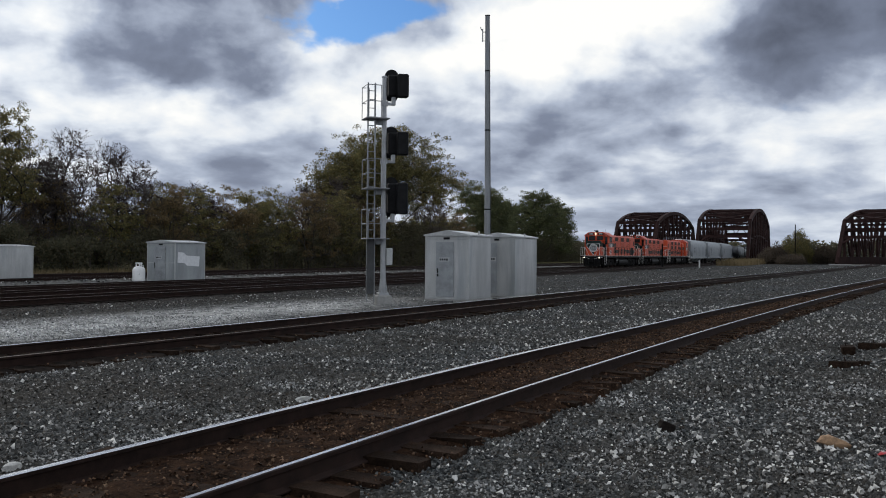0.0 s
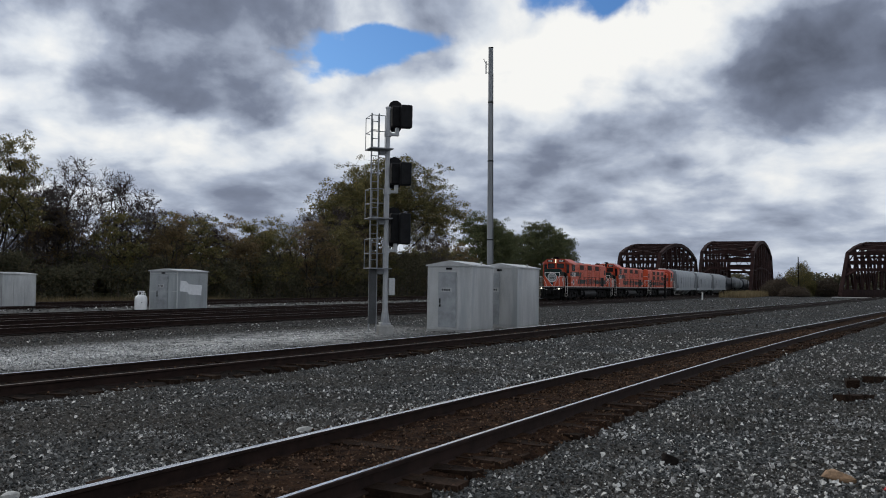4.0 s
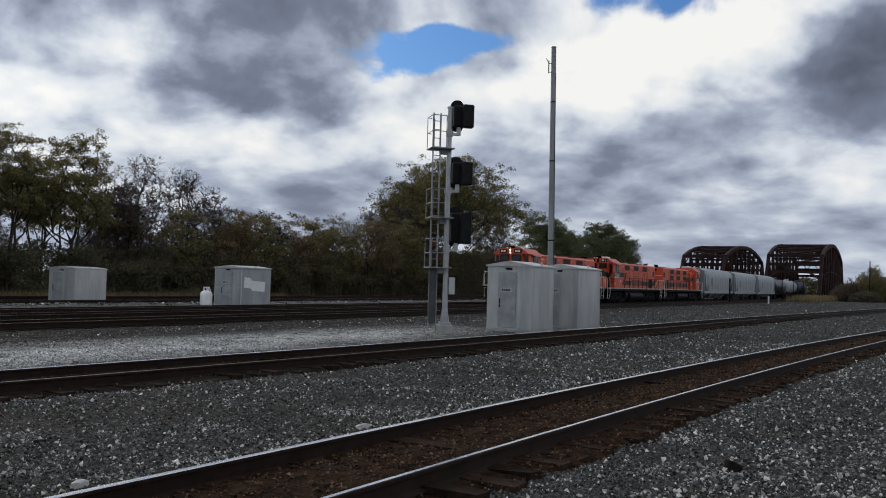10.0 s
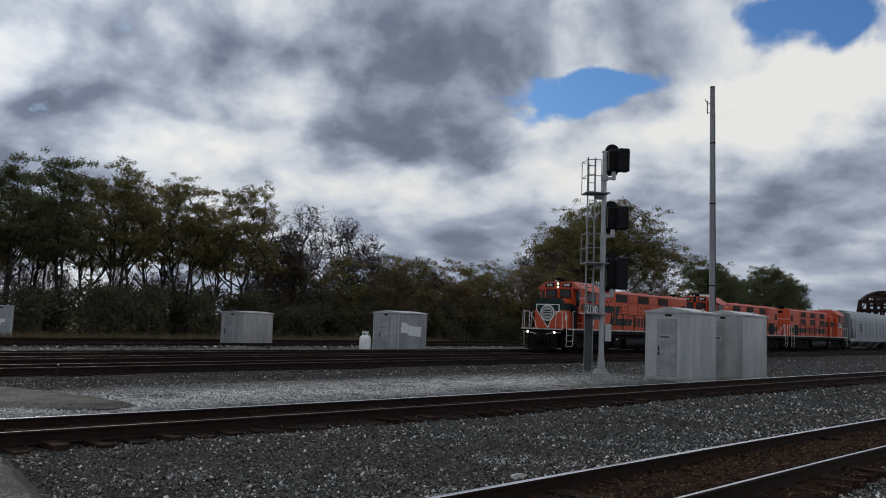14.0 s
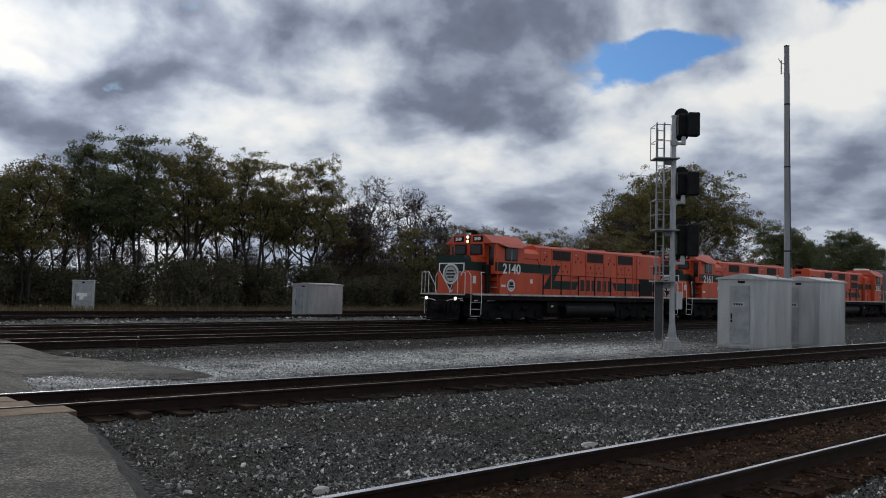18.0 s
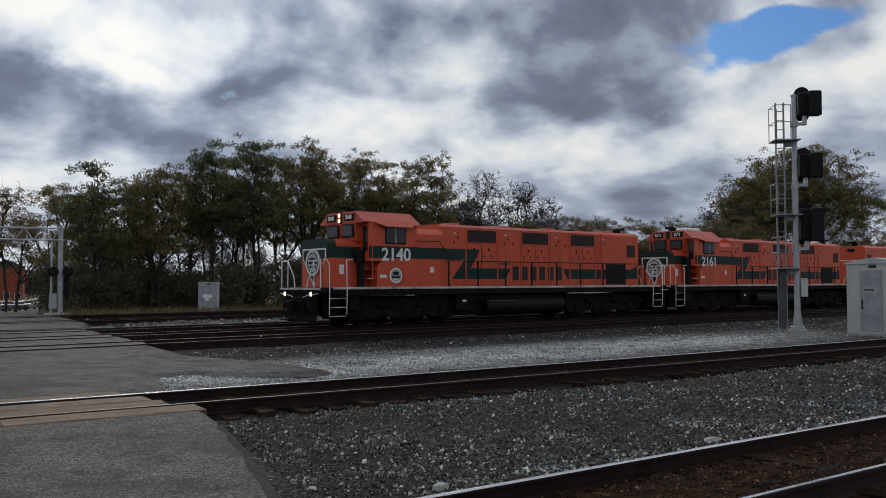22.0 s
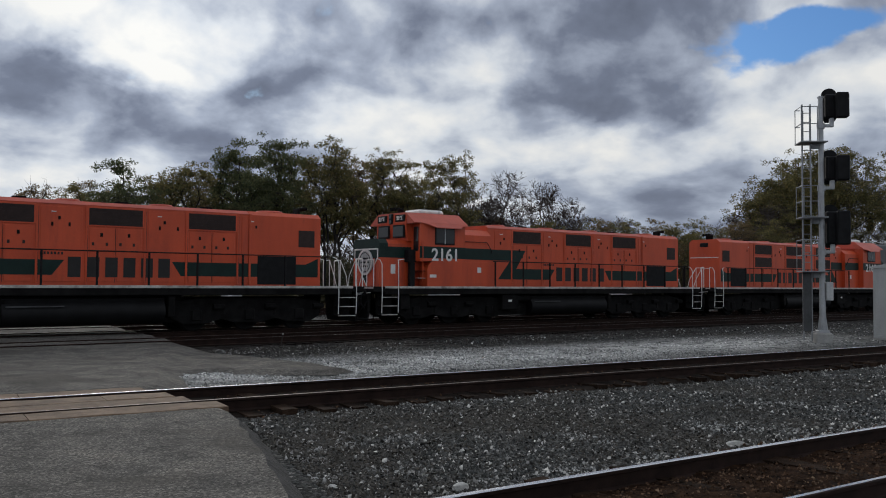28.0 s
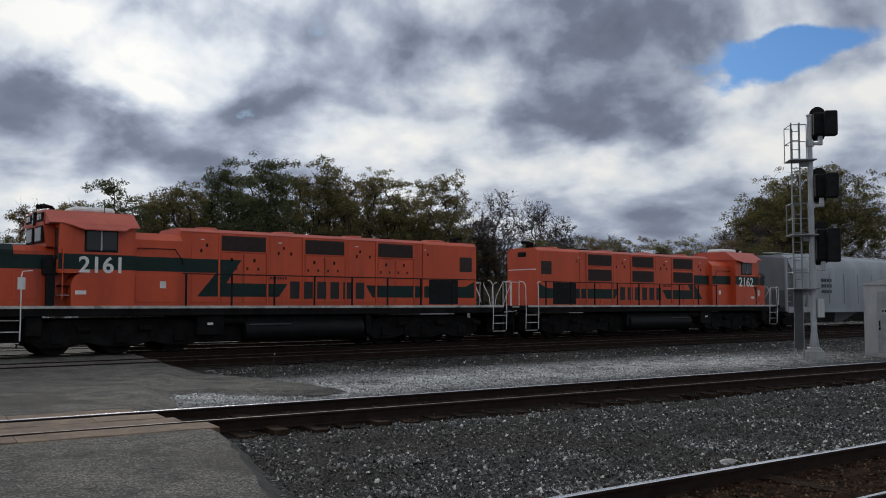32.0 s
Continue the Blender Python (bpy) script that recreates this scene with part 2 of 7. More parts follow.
# ---------------------------------------------------------------- materials
def material(name, base, rough=0.6, metal=0.0, scale=6.0, vary=0.25, fine=60.0, bump=0.1, second=None, amount=0.5,
             spec=0.4, object_random=0.0, island=0.0, streak=0.0, depth=0.02):
    """A surface with grain at two scales: base drifts by vary; second shows in patches (stains, rust, wear)."""
    m = bpy.data.materials.new(name)
    m.use_nodes = True
    N = Nodes(m.node_tree)
    out = N.add("ShaderNodeOutputMaterial")
    b = N.add("ShaderNodeBsdfPrincipled", Roughness=rough, Metallic=metal)
    b.inputs["Specular IOR Level"].default_value = spec
    N.link(b.outputs[0], out.inputs[0])
    co = N.add("ShaderNodeTexCoord").outputs["Object"]
    if streak:
        mp = N.add("ShaderNodeMapping")
        mp.inputs["Scale"].default_value = (1.0, 1.0, streak)
        N.link(co, mp.inputs[0])
        co2 = mp.outputs[0]
    else:
        co2 = co
    broad = N.add("ShaderNodeTexNoise", Scale=scale, Detail=4.0, Roughness=0.6)
    grain = N.add("ShaderNodeTexNoise", Scale=fine, Detail=3.0, Roughness=0.7)
    N.link(co2, broad.inputs["Vector"])
    N.link(co, grain.inputs["Vector"])
    f = N.math("ADD", N.math("MULTIPLY", broad.outputs[0], 0.6), N.math("MULTIPLY", grain.outputs[0], 0.4))
    lo = tuple(c * (1 - vary) for c in base)
    hi = tuple(min(1, c * (1 + vary)) for c in base)
    col = N.ramp(f, [(0.40, lo), (0.60, hi)])
    if second is not None:
        wear = N.add("ShaderNodeTexNoise", Scale=scale * 0.7, Detail=8.0, Roughness=0.7, Distortion=0.4)
        N.link(co2, wear.inputs["Vector"])
        mask = N.ramp(wear.outputs[0], [(1 - amount - 0.06, (0, 0, 0)), (1 - amount + 0.14, (1, 1, 1))])
        col = N.mix(mask, col, second)
    if object_random or island:
        rnd = (N.add("ShaderNodeObjectInfo").outputs["Random"] if object_random
               else N.add("ShaderNodeNewGeometry").outputs["Random Per Island"])
        k = object_random or island
        s = N.add("ShaderNodeVectorMath", operation="SCALE")
        N.link(col, s.inputs[0])
        N.link(N.math("ADD", N.math("MULTIPLY", rnd, 2 * k), 1 - k), s.inputs["Scale"])
        col = s.outputs[0]
    N.link(col, b.inputs["Base Color"])
    N.link(N.math("ADD", N.math("MULTIPLY", grain.outputs[0], 0.3), rough - 0.15, True), b.inputs["Roughness"])
    if bump:
        bp = N.add("ShaderNodeBump", Strength=bump, Distance=depth)
        N.link(f, bp.inputs["Height"])
        N.link(bp.outputs[0], b.inputs["Normal"])
    return m


def glowing(name, colour, strength):
    m = bpy.data.materials.new(name)
    m.use_nodes = True
    N = Nodes(m.node_tree)
    out = N.add("ShaderNodeOutputMaterial")
    e = N.add("ShaderNodeEmission", Strength=strength)
    e.inputs[0].default_value = (*colour, 1)
    N.link(e.outputs[0], out.inputs[0])
    return m


STRIP = 17.3                      # pale fines lie along y = STRIP + 0.105 x


def gravel_material():
    """Crushed stone: each stone a cell of its own grey, pale ones among them, brown dust in patches."""
    m = bpy.data.materials.new("gravel")
    m.use_nodes = True
    N = Nodes(m.node_tree)
    out = N.add("ShaderNodeOutputMaterial")
    b = N.add("ShaderNodeBsdfPrincipled", Roughness=0.85)
    b.inputs["Specular IOR Level"].default_value = 0.04
    N.link(b.outputs[0], out.inputs[0])
    co = N.add("ShaderNodeTexCoord").outputs["Object"]
    cell = N.add("ShaderNodeTexVoronoi", Scale=30.0)
    edge = N.add("ShaderNodeTexVoronoi", Scale=30.0, feature="DISTANCE_TO_EDGE")
    wide = N.add("ShaderNodeTexNoise", Scale=0.22, Detail=6.0, Roughness=0.62, Distortion=0.5)
    mid = N.add("ShaderNodeTexNoise", Scale=2.2, Detail=5.0, Roughness=0.65)
    for n in (cell, edge, wide, mid):
        N.link(co, n.inputs["Vector"])
    sep = N.add("ShaderNodeSeparateColor")
    N.link(cell.outputs["Color"], sep.inputs[0])
    stone = N.ramp(sep.outputs[0], [(0.0, (0.010, 0.0112, 0.0116)), (0.5, (0.039, 0.0423, 0.0425)), (0.86, (0.096, 0.1, 0.1)),
                                    (0.95, (0.14, 0.137, 0.13)), (1.0, (0.4, 0.385, 0.36))])
    dust = N.ramp(N.math("ADD", N.math("MULTIPLY", wide.outputs[0], 0.6), N.math("MULTIPLY", mid.outputs[0], 0.4)),
                  [(0.44, (0, 0, 0)), (0.62, (0.75, 0.75, 0.75))])
    # pale fines lie in a strip between the second track and the main lines
    pos = N.add("ShaderNodeSeparateXYZ")
    N.link(co, pos.inputs[0])
    across = N.math("SUBTRACT", pos.outputs[1], N.math("MULTIPLY", pos.outputs[0], 0.105))
    strip = N.math("SUBTRACT", 1.0, N.math("MULTIPLY", N.math("ABSOLUTE", N.math("SUBTRACT", across, STRIP)), 0.30), True)
    strip = N.math("MULTIPLY", strip, N.ramp(mid.outputs[0], [(0.38, (0.12, 0.12, 0.12)), (0.58, (1, 1, 1))]))
    strip = N.math("MULTIPLY", strip, N.math("SUBTRACT", 3.2, N.math("MULTIPLY", pos.outputs[0], 0.1), True))
    col = N.mix(dust, stone, (0.04, 0.034, 0.026))
    col = N.mix(N.math("MULTIPLY", strip, 1.5, True), col, (0.46, 0.455, 0.435))
    far = N.math("MULTIPLY", N.math("SUBTRACT", across, 20.2), 0.5, True)
    rusty = N.ramp(mid.outputs[0], [(0.38, (0.010, 0.0084, 0.0075)), (0.5, (0.022, 0.019, 0.0168)), (0.62, (0.065, 0.059, 0.054))])
    col = N.mix(N.math("MULTIPLY", far, N.math("SUBTRACT", 1.15, N.math("MULTIPLY", pos.outputs[0], 0.012), True)), col, rusty)
    # fouled ballast and painted-in shade go on along the main lines into the distance
    lines = N.math("ABSOLUTE", N.math("SUBTRACT", N.math("SUBTRACT", pos.outputs[1], N.math("MULTIPLY", pos.outputs[0], 0.1343)), 29.5))
    col = N.mix(N.math("MULTIPLY", N.math("SUBTRACT", 7.2, lines), 0.6, True), col, rusty)
    # a bank of clean pale ballast between the main lines and the sidings
    bank = N.math("SUBTRACT", pos.outputs[1], N.math("MULTIPLY", pos.outputs[0], 0.134))
    bank = N.math("SUBTRACT", 1.0, N.math("MULTIPLY", N.math("ABSOLUTE", N.math("SUBTRACT", bank, 39.3)), 0.45), True)
    bank = N.math("MULTIPLY", bank, N.ramp(mid.outputs[0], [(0.4, (0.2, 0.2, 0.2)), (0.6, (0.9, 0.9, 0.9))]))
    col = N.mix(bank, col, (0.27, 0.268, 0.255))
    # weeds and dry grass beyond the last track
    green = N.math("MULTIPLY", N.math("SUBTRACT", across, 52.5), 0.4, True)
    grass = N.ramp(wide.outputs[0], [(0.35, (0.045, 0.05, 0.02)), (0.6, (0.13, 0.11, 0.055))])
    col = N.mix(green, col, grass)
    N.link(col, b.inputs["Base Color"])
    h = N.math("MULTIPLY", N.math("MINIMUM", edge.outputs["Distance"], 0.35), 1.6)
    bp = N.add("ShaderNodeBump", Strength=0.9, Distance=0.03)
    N.link(N.math("ADD", h, N.math("MULTIPLY", mid.outputs[0], 0.8)), bp.inputs["Height"])
    N.link(bp.outputs[0], b.inputs["Normal"])
    return m


def asphalt_material():
    """Old worn asphalt: coarse aggregate, tar stains, dusty wheel paths and cracks."""
    m = bpy.data.materials.new("asphalt")
    m.use_nodes = True
    N = Nodes(m.node_tree)
    out = N.add("ShaderNodeOutputMaterial")
    b = N.add("ShaderNodeBsdfPrincipled", Roughness=0.9)
    b.inputs["Specular IOR Level"].default_value = 0.12
    N.link(b.outputs[0], out.inputs[0])
    co = N.add("ShaderNodeTexCoord").outputs["Object"]
    chip = N.add("ShaderNodeTexVoronoi", Scale=58.0)
    mid = N.add("ShaderNodeTexNoise", Scale=1.6, Detail=7.0, Roughness=0.68)
    wide = N.add("ShaderNodeTexNoise", Scale=0.35, Detail=4.0, Roughness=0.6, Distortion=0.6)
    bend = N.add("ShaderNodeTexNoise", Scale=1.3, Detail=5.0, Roughness=0.6)
    for n in (chip, mid, wide, bend):
        N.link(co, n.inputs["Vector"])
    warp = N.add("ShaderNodeVectorMath", operation="MULTIPLY_ADD")
    N.link(bend.outputs["Color"], warp.inputs[0])
    warp.inputs[1].default_value = (0.7, 0.7, 0.0)
    N.link(co, warp.inputs[2])
    crack = N.add("ShaderNodeTexVoronoi", Scale=0.42, feature="DISTANCE_TO_EDGE")
    N.link(warp.outputs[0], crack.inputs["Vector"])
    sep = N.add("ShaderNodeSeparateColor")
    N.link(chip.outputs["Color"], sep.inputs[0])
    col = N.ramp(sep.outputs[0], [(0.0, (0.038, 0.036, 0.034)), (0.55, (0.104, 0.098, 0.09)), (0.88, (0.172, 0.163, 0.15)), (1.0, (0.29, 0.27, 0.24))])
    shade = N.ramp(mid.outputs[0], [(0.36, (0.6, 0.6, 0.6)), (0.5, (1.0, 0.99, 0.97)), (0.66, (1.3, 1.26, 1.2))])
    col = N.mix(1.0, col, shade, "MULTIPLY")
    stain = N.ramp(wide.outputs[0], [(0.5, (0, 0, 0)), (0.6, (0.6, 0.6, 0.6))])
    col = N.mix(stain, col, (0.046, 0.042, 0.037))
    line = N.ramp(crack.outputs["Distance"], [(0.002, (0.75, 0.75, 0.75)), (0.006, (0, 0, 0))])
    line = N.math("MULTIPLY", line, N.ramp(bend.outputs[0], [(0.5, (0, 0, 0)), (0.62, (1, 1, 1))]))
    col = N.mix(line, col, (0.012, 0.011, 0.010))
    N.link(col, b.inputs["Base Color"])
    h = N.math("SUBTRACT", N.math("ADD", N.math("MULTIPLY", sep.outputs[1], 0.4), mid.outputs[0]), N.math("MULTIPLY", line, 0.8))
    bp = N.add("ShaderNodeBump", Strength=0.6, Distance=0.012)
    N.link(h, bp.inputs["Height"])
    N.link(bp.outputs[0], b.inputs["Normal"])
    return m


GRAVEL = gravel_material()
ASPHALT = asphalt_material()
CONCRETE = material("concrete", (0.3, 0.295, 0.28), 0.8, scale=3, vary=0.2, fine=80, bump=0.2)
RAIL_SIDE = material("rusty_steel", (0.021, 0.0115, 0.0088), 0.8, 0.0, spec=0.15, scale=5, vary=0.35, fine=90, bump=0.2)
MAIN_TOP = material("dark_rail_head", (0.16, 0.14, 0.13), 0.55, 0.7, scale=3, vary=0.3, fine=90, bump=0.06)
RAIL_DULL = material("dull_rail_head", (0.13, 0.105, 0.09), 0.6, 0.6, scale=3, vary=0.25, fine=90, bump=0.06)
DARK_BED = material("oily_fines", (0.016, 0.0125, 0.0105), 0.95, scale=3, vary=0.6, fine=20, bump=0.9, second=(0.034, 0.026, 0.02), amount=0.4, spec=0.03)
BROKEN_EDGE = material("crumbled_asphalt_edge", (0.032, 0.031, 0.03), 0.95, scale=9, vary=0.6, fine=30, bump=1.0, second=(0.05, 0.048, 0.045), amount=0.35, depth=0.05)
DARK_TIE = material("tarred_timber", (0.016, 0.013, 0.011), 0.9, scale=3, vary=0.4, fine=30, bump=0.4, spec=0.05)
RAIL_TOP = material("worn_steel", (0.62, 0.62, 0.64), 0.24, 1.0, scale=3, vary=0.12, fine=140, bump=0.04)
TIE = material("old_timber", (0.025, 0.0155, 0.0105), 0.9, scale=5, vary=0.6, fine=45, bump=0.9, second=(0.02, 0.013, 0.009), amount=0.48, object_random=0.4, depth=0.03, spec=0.05)
BALLAST_FINES = material("rusty_fines", (0.025, 0.0135, 0.008), 0.95, scale=7, vary=0.8, fine=40, bump=1.0, second=(0.052, 0.0265, 0.0135), amount=0.42, depth=0.05, spec=0.03)
PLANK = material("crossing_timber", (0.16, 0.105, 0.065), 0.85, scale=3, vary=0.35, fine=60, bump=0.5, second=(0.085, 0.05, 0.03), amount=0.45, object_random=0.2)
GALV = material("galvanised_sheet", (0.485, 0.492, 0.488), 0.42, 0.7, scale=1.6, vary=0.17, fine=26, bump=0.05, second=(0.36, 0.38, 0.39), amount=0.42, streak=0.25)
GALV_DARK = material("dull_galvanised", (0.33, 0.345, 0.355), 0.55, 0.5, scale=2.5, vary=0.18, fine=30, bump=0.06)
SILVER = material("aluminium_paint", (0.38, 0.39, 0.4), 0.5, 0.45, scale=3, vary=0.15, fine=60, bump=0.05)
LADDER_GREY = material("weathered_ladder_steel", (0.24, 0.25, 0.26), 0.55, 0.4, scale=3, vary=0.2, fine=60, bump=0.05)
BLACK = material("black_paint", (0.009, 0.009, 0.010), 0.7, scale=4, vary=0.35, fine=50, bump=0.08, spec=0.2)
UNDER = material("grimy_black_steel", (0.009, 0.0086, 0.0085), 0.8, scale=3, vary=0.5, fine=40, bump=0.25, second=(0.013, 0.011, 0.0095), amount=0.34, spec=0.1)
ORANGE = material("orange_paint", (0.55, 0.074, 0.024), 0.42, scale=1.2, vary=0.12, fine=40, bump=0.05, second=(0.33, 0.045, 0.02), amount=0.40, streak=0.22)
TANK_BLACK = material("black_tank_paint", (0.006, 0.006, 0.0065), 0.6, scale=2, vary=0.4, fine=30, bump=0.1, spec=0.18)
ORANGE_ROOF = material("faded_orange_roof", (0.5, 0.095, 0.058), 0.5, scale=1.5, vary=0.14, fine=40, bump=0.05, second=(0.44, 0.08, 0.05), amount=0.42)
GREEN = material("dark_green_paint", (0.006, 0.022, 0.018), 0.5, scale=2, vary=0.25, fine=60, bump=0.03, spec=0.25)
SILL_WHITE = material("grimy_white_stripe", (0.46, 0.44, 0.41), 0.6, scale=3, vary=0.3, fine=30, bump=0.03, second=(0.12, 0.1, 0.085), amount=0.42)
WHITE = material("white_paint", (0.72, 0.71, 0.68), 0.5, scale=4, vary=0.1, fine=60, bump=0.03, second=(0.5, 0.47, 0.43), amount=0.35)
LETTER_BLACK = material("black_lettering", (0.014, 0.012, 0.011), 0.5, scale=4, vary=0.3, fine=60, bump=0.02)
LOUVRE = material("dark_louvre", (0.03, 0.016, 0.013), 0.7, scale=5, vary=0.3, fine=50, bump=0.15)
HOPPER = material("pale_grey_paint", (0.28, 0.30, 0.315), 0.55, scale=0.8, vary=0.12, fine=40, bump=0.04, second=(0.22, 0.225, 0.22), amount=0.42, streak=0.18)
TANKCAR = material("dark_blue_black_paint", (0.02, 0.026, 0.036), 0.4, scale=1, vary=0.25, fine=40, bump=0.03)
BRIDGE = material("rusted_bridge_steel", (0.036, 0.019, 0.017), 0.8, scale=0.6, vary=0.35, fine=12, bump=0.1, second=(0.02, 0.013, 0.0125), amount=0.45, spec=0.1)
POLE_GREY = material("weathered_pole", (0.26, 0.27, 0.28), 0.7, scale=2, vary=0.25, fine=40, bump=0.15, streak=0.1)
TANK_WHITE = material("white_enamel", (0.78, 0.78, 0.77), 0.4, scale=5, vary=0.08, fine=60, bump=0.02)
BARK = material("bark", (0.04, 0.034, 0.03), 0.95, scale=3, vary=0.4, fine=30, bump=0.6)
BARK_PALE = material("grey_twigs", (0.085, 0.07, 0.065), 0.95, scale=3, vary=0.35, fine=30, bump=0.4)
GLASS = material("cab_glass", (0.012, 0.014, 0.016), 0.16, scale=3, vary=0.2, fine=20, bump=0.0, spec=0.35)
GUARD = material("dark_sheet_guard", (0.06, 0.062, 0.064), 0.6, 0.3, scale=3, vary=0.25, fine=30, bump=0.06)
PATCH = material("fresh_pale_paint", (0.74, 0.75, 0.76), 0.6, scale=6, vary=0.08, fine=60, bump=0.02)
GREY_HUT = material("dull_grey_sheet", (0.34, 0.36, 0.365), 0.55, 0.4, scale=1.2, vary=0.2, fine=26, bump=0.05, second=(0.26, 0.28, 0.285), amount=0.42, streak=0.25)
NOTICE = material("faded_notice", (0.42, 0.43, 0.43), 0.6, scale=8, vary=0.2, fine=60, bump=0.02)
LAMP = glowing("lit_lamp", (1.0, 0.88, 0.7), 2.0)
LAMP_WARM = glowing("lit_headlight", (1.0, 0.68, 0.45), 1.8)


def leaf_material(name, a, b, c):
    m = bpy.data.materials.new(name)
    m.use_nodes = True
    N = Nodes(m.node_tree)
    out = N.add("ShaderNodeOutputMaterial")
    rnd = N.add("ShaderNodeNewGeometry").outputs["Random Per Island"]
    col = N.ramp(rnd, [(0.0, a), (0.6, b), (1.0, c)])
    d = N.add("ShaderNodeBsdfPrincipled", Roughness=0.7)
    d.inputs["Specular IOR Level"].default_value = 0.2
    t = N.add("ShaderNodeBsdfTranslucent")
    N.link(col, d.inputs["Base Color"])
    N.link(col, t.inputs[0])
    mx = N.add("ShaderNodeMixShader")
    mx.inputs[0].default_value = 0.5
    N.link(d.outputs[0], mx.inputs[1])
    N.link(t.outputs[0], mx.inputs[2])
    N.link(mx.outputs[0], out.inputs[0])
    return m


def stone_material():
    """Loose crushed stones, each its own grey, a few of them pale."""
    m = bpy.data.materials.new("crushed_stone")
    m.use_nodes = True
    N = Nodes(m.node_tree)
    out = N.add("ShaderNodeOutputMaterial")
    b = N.add("ShaderNodeBsdfPrincipled", Roughness=0.85)
    b.inputs["Specular IOR Level"].default_value = 0.1
    rnd = N.add("ShaderNodeNewGeometry").outputs["Random Per Island"]
    col = N.ramp(rnd, [(0.0, (0.011, 0.0116, 0.0117)), (0.3, (0.053, 0.056, 0.056)), (0.66, (0.133, 0.139, 0.137)), (0.76, (0.055, 0.042, 0.03)), (0.86, (0.12, 0.122, 0.118)), (0.945, (0.24, 0.236, 0.224)), (1.0, (0.78, 0.76, 0.72))])
    co = N.add("ShaderNodeTexCoord").outputs["Object"]
    dirt = N.add("ShaderNodeTexNoise", Scale=0.45, Detail=5.0, Roughness=0.6)
    N.link(co, dirt.inputs["Vector"])
    fac = N.ramp(dirt.outputs[0], [(0.42, (0, 0, 0)), (0.56, (0.45, 0.45, 0.45))])
    place = N.add("ShaderNodeSeparateXYZ")
    N.link(co, place.inputs[0])
    dusty = N.math("MULTIPLY", N.math("SUBTRACT", 13.0, place.outputs[0]), 0.11, True)
    fac = N.math("ADD", fac, N.math("MULTIPLY", dusty, N.math("MULTIPLY", N.math("GREATER_THAN", place.outputs[1], 6.5), 0.28)), True)
    col = N.mix(fac, col, (0.066, 0.057, 0.047))
    patch = N.add("ShaderNodeTexNoise", Scale=0.8, Detail=4.0, Roughness=0.65)
    N.link(co, patch.inputs["Vector"])
    pale = N.math("MULTIPLY", N.ramp(patch.outputs[0], [(0.54, (0, 0, 0)), (0.66, (0.9, 0.9, 0.9))]), N.math("GREATER_THAN", N.math("FRACT", N.math("MULTIPLY", rnd, 37.0)), 0.72))
    col = N.mix(pale, col, (0.5, 0.5, 0.485))
    pos = N.add("ShaderNodeSeparateXYZ")
    N.link(co, pos.inputs[0])
    across = N.math("SUBTRACT", pos.outputs[1], N.math("MULTIPLY", pos.outputs[0], 0.105))
    strip = N.math("SUBTRACT", 1.0, N.math("MULTIPLY", N.math("ABSOLUTE", N.math("SUBTRACT", across, STRIP)), 0.30), True)
    strip = N.math("MULTIPLY", strip, N.math("SUBTRACT", 3.2, N.math("MULTIPLY", pos.outputs[0], 0.1), True))
    fines = N.ramp(N.math("FRACT", N.math("MULTIPLY", rnd, 53.0)), [(0.0, (0.18, 0.183, 0.18)), (0.6, (0.56, 0.56, 0.545)), (1.0, (0.84, 0.83, 0.8))])
    col = N.mix(N.math("MULTIPLY", strip, N.ramp(dirt.outputs[0], [(0.38, (0.25, 0.25, 0.25)), (0.52, (1.3, 1.3, 1.3))]), True), col, fines)
    N.link(col, b.inputs["Base Color"])
    N.link(b.outputs[0], out.inputs[0])
    return m


STONE = stone_material()
BANK = material("pale_ballast", (0.1, 0.098, 0.092), 0.95, scale=3, vary=0.5, fine=22, bump=1.0, second=(0.33, 0.325, 0.31), amount=0.42, depth=0.05, spec=0.05)
CHIPS = material("rust_stained_chips", (0.06, 0.034, 0.02), 0.85, scale=5, vary=0.5, fine=40, bump=0.0, second=(0.2, 0.14, 0.09), amount=0.4, island=0.9, spec=0.1)
PALE_CHIPS = material("pale_limestone_chips", (0.42, 0.41, 0.385), 0.85, scale=9, vary=0.3, fine=40, bump=0.0, island=0.6, spec=0.2)
LEAF_GREEN = leaf_material("autumn_green_leaves", (0.09, 0.092, 0.04), (0.16, 0.145, 0.06), (0.27, 0.20, 0.08))
LEAF_DARK = leaf_material("dark_green_leaves", (0.07, 0.088, 0.046), (0.115, 0.13, 0.062), (0.18, 0.17, 0.078))
LEAF_RUST = leaf_material("rusty_leaves", (0.11, 0.086, 0.05), (0.17, 0.125, 0.066), (0.25, 0.17, 0.08))
LEAF_PURPLE = leaf_material("dry_seed_heads", (0.03, 0.02, 0.02), (0.05, 0.032, 0.03), (0.075, 0.05, 0.04))
UNDERGROWTH = leaf_material("undergrowth_leaves", (0.07, 0.072, 0.047), (0.112, 0.107, 0.067), (0.17, 0.14, 0.083))
DRY_GRASS = leaf_material("dry_grass", (0.12, 0.09, 0.045), (0.2, 0.155, 0.085), (0.28, 0.22, 0.13))
# ---------------------------------------------------------------- ground, road, tracks
RAIL_Z = 0.19
SLOPE = 0.1343                    # the main lines run along y = c + SLOPE * x
MAIN = radians(7.65)


def ground_z(x, y):
    """The street and the land beside it fall away behind the railway bank."""
    k = min(1.0, max(0.0, (30 + 0.1 * (y - 60) - x) / 12))
    return -0.0247 * (min(y, 150.0) - 58) * k if y > 58 else 0.0


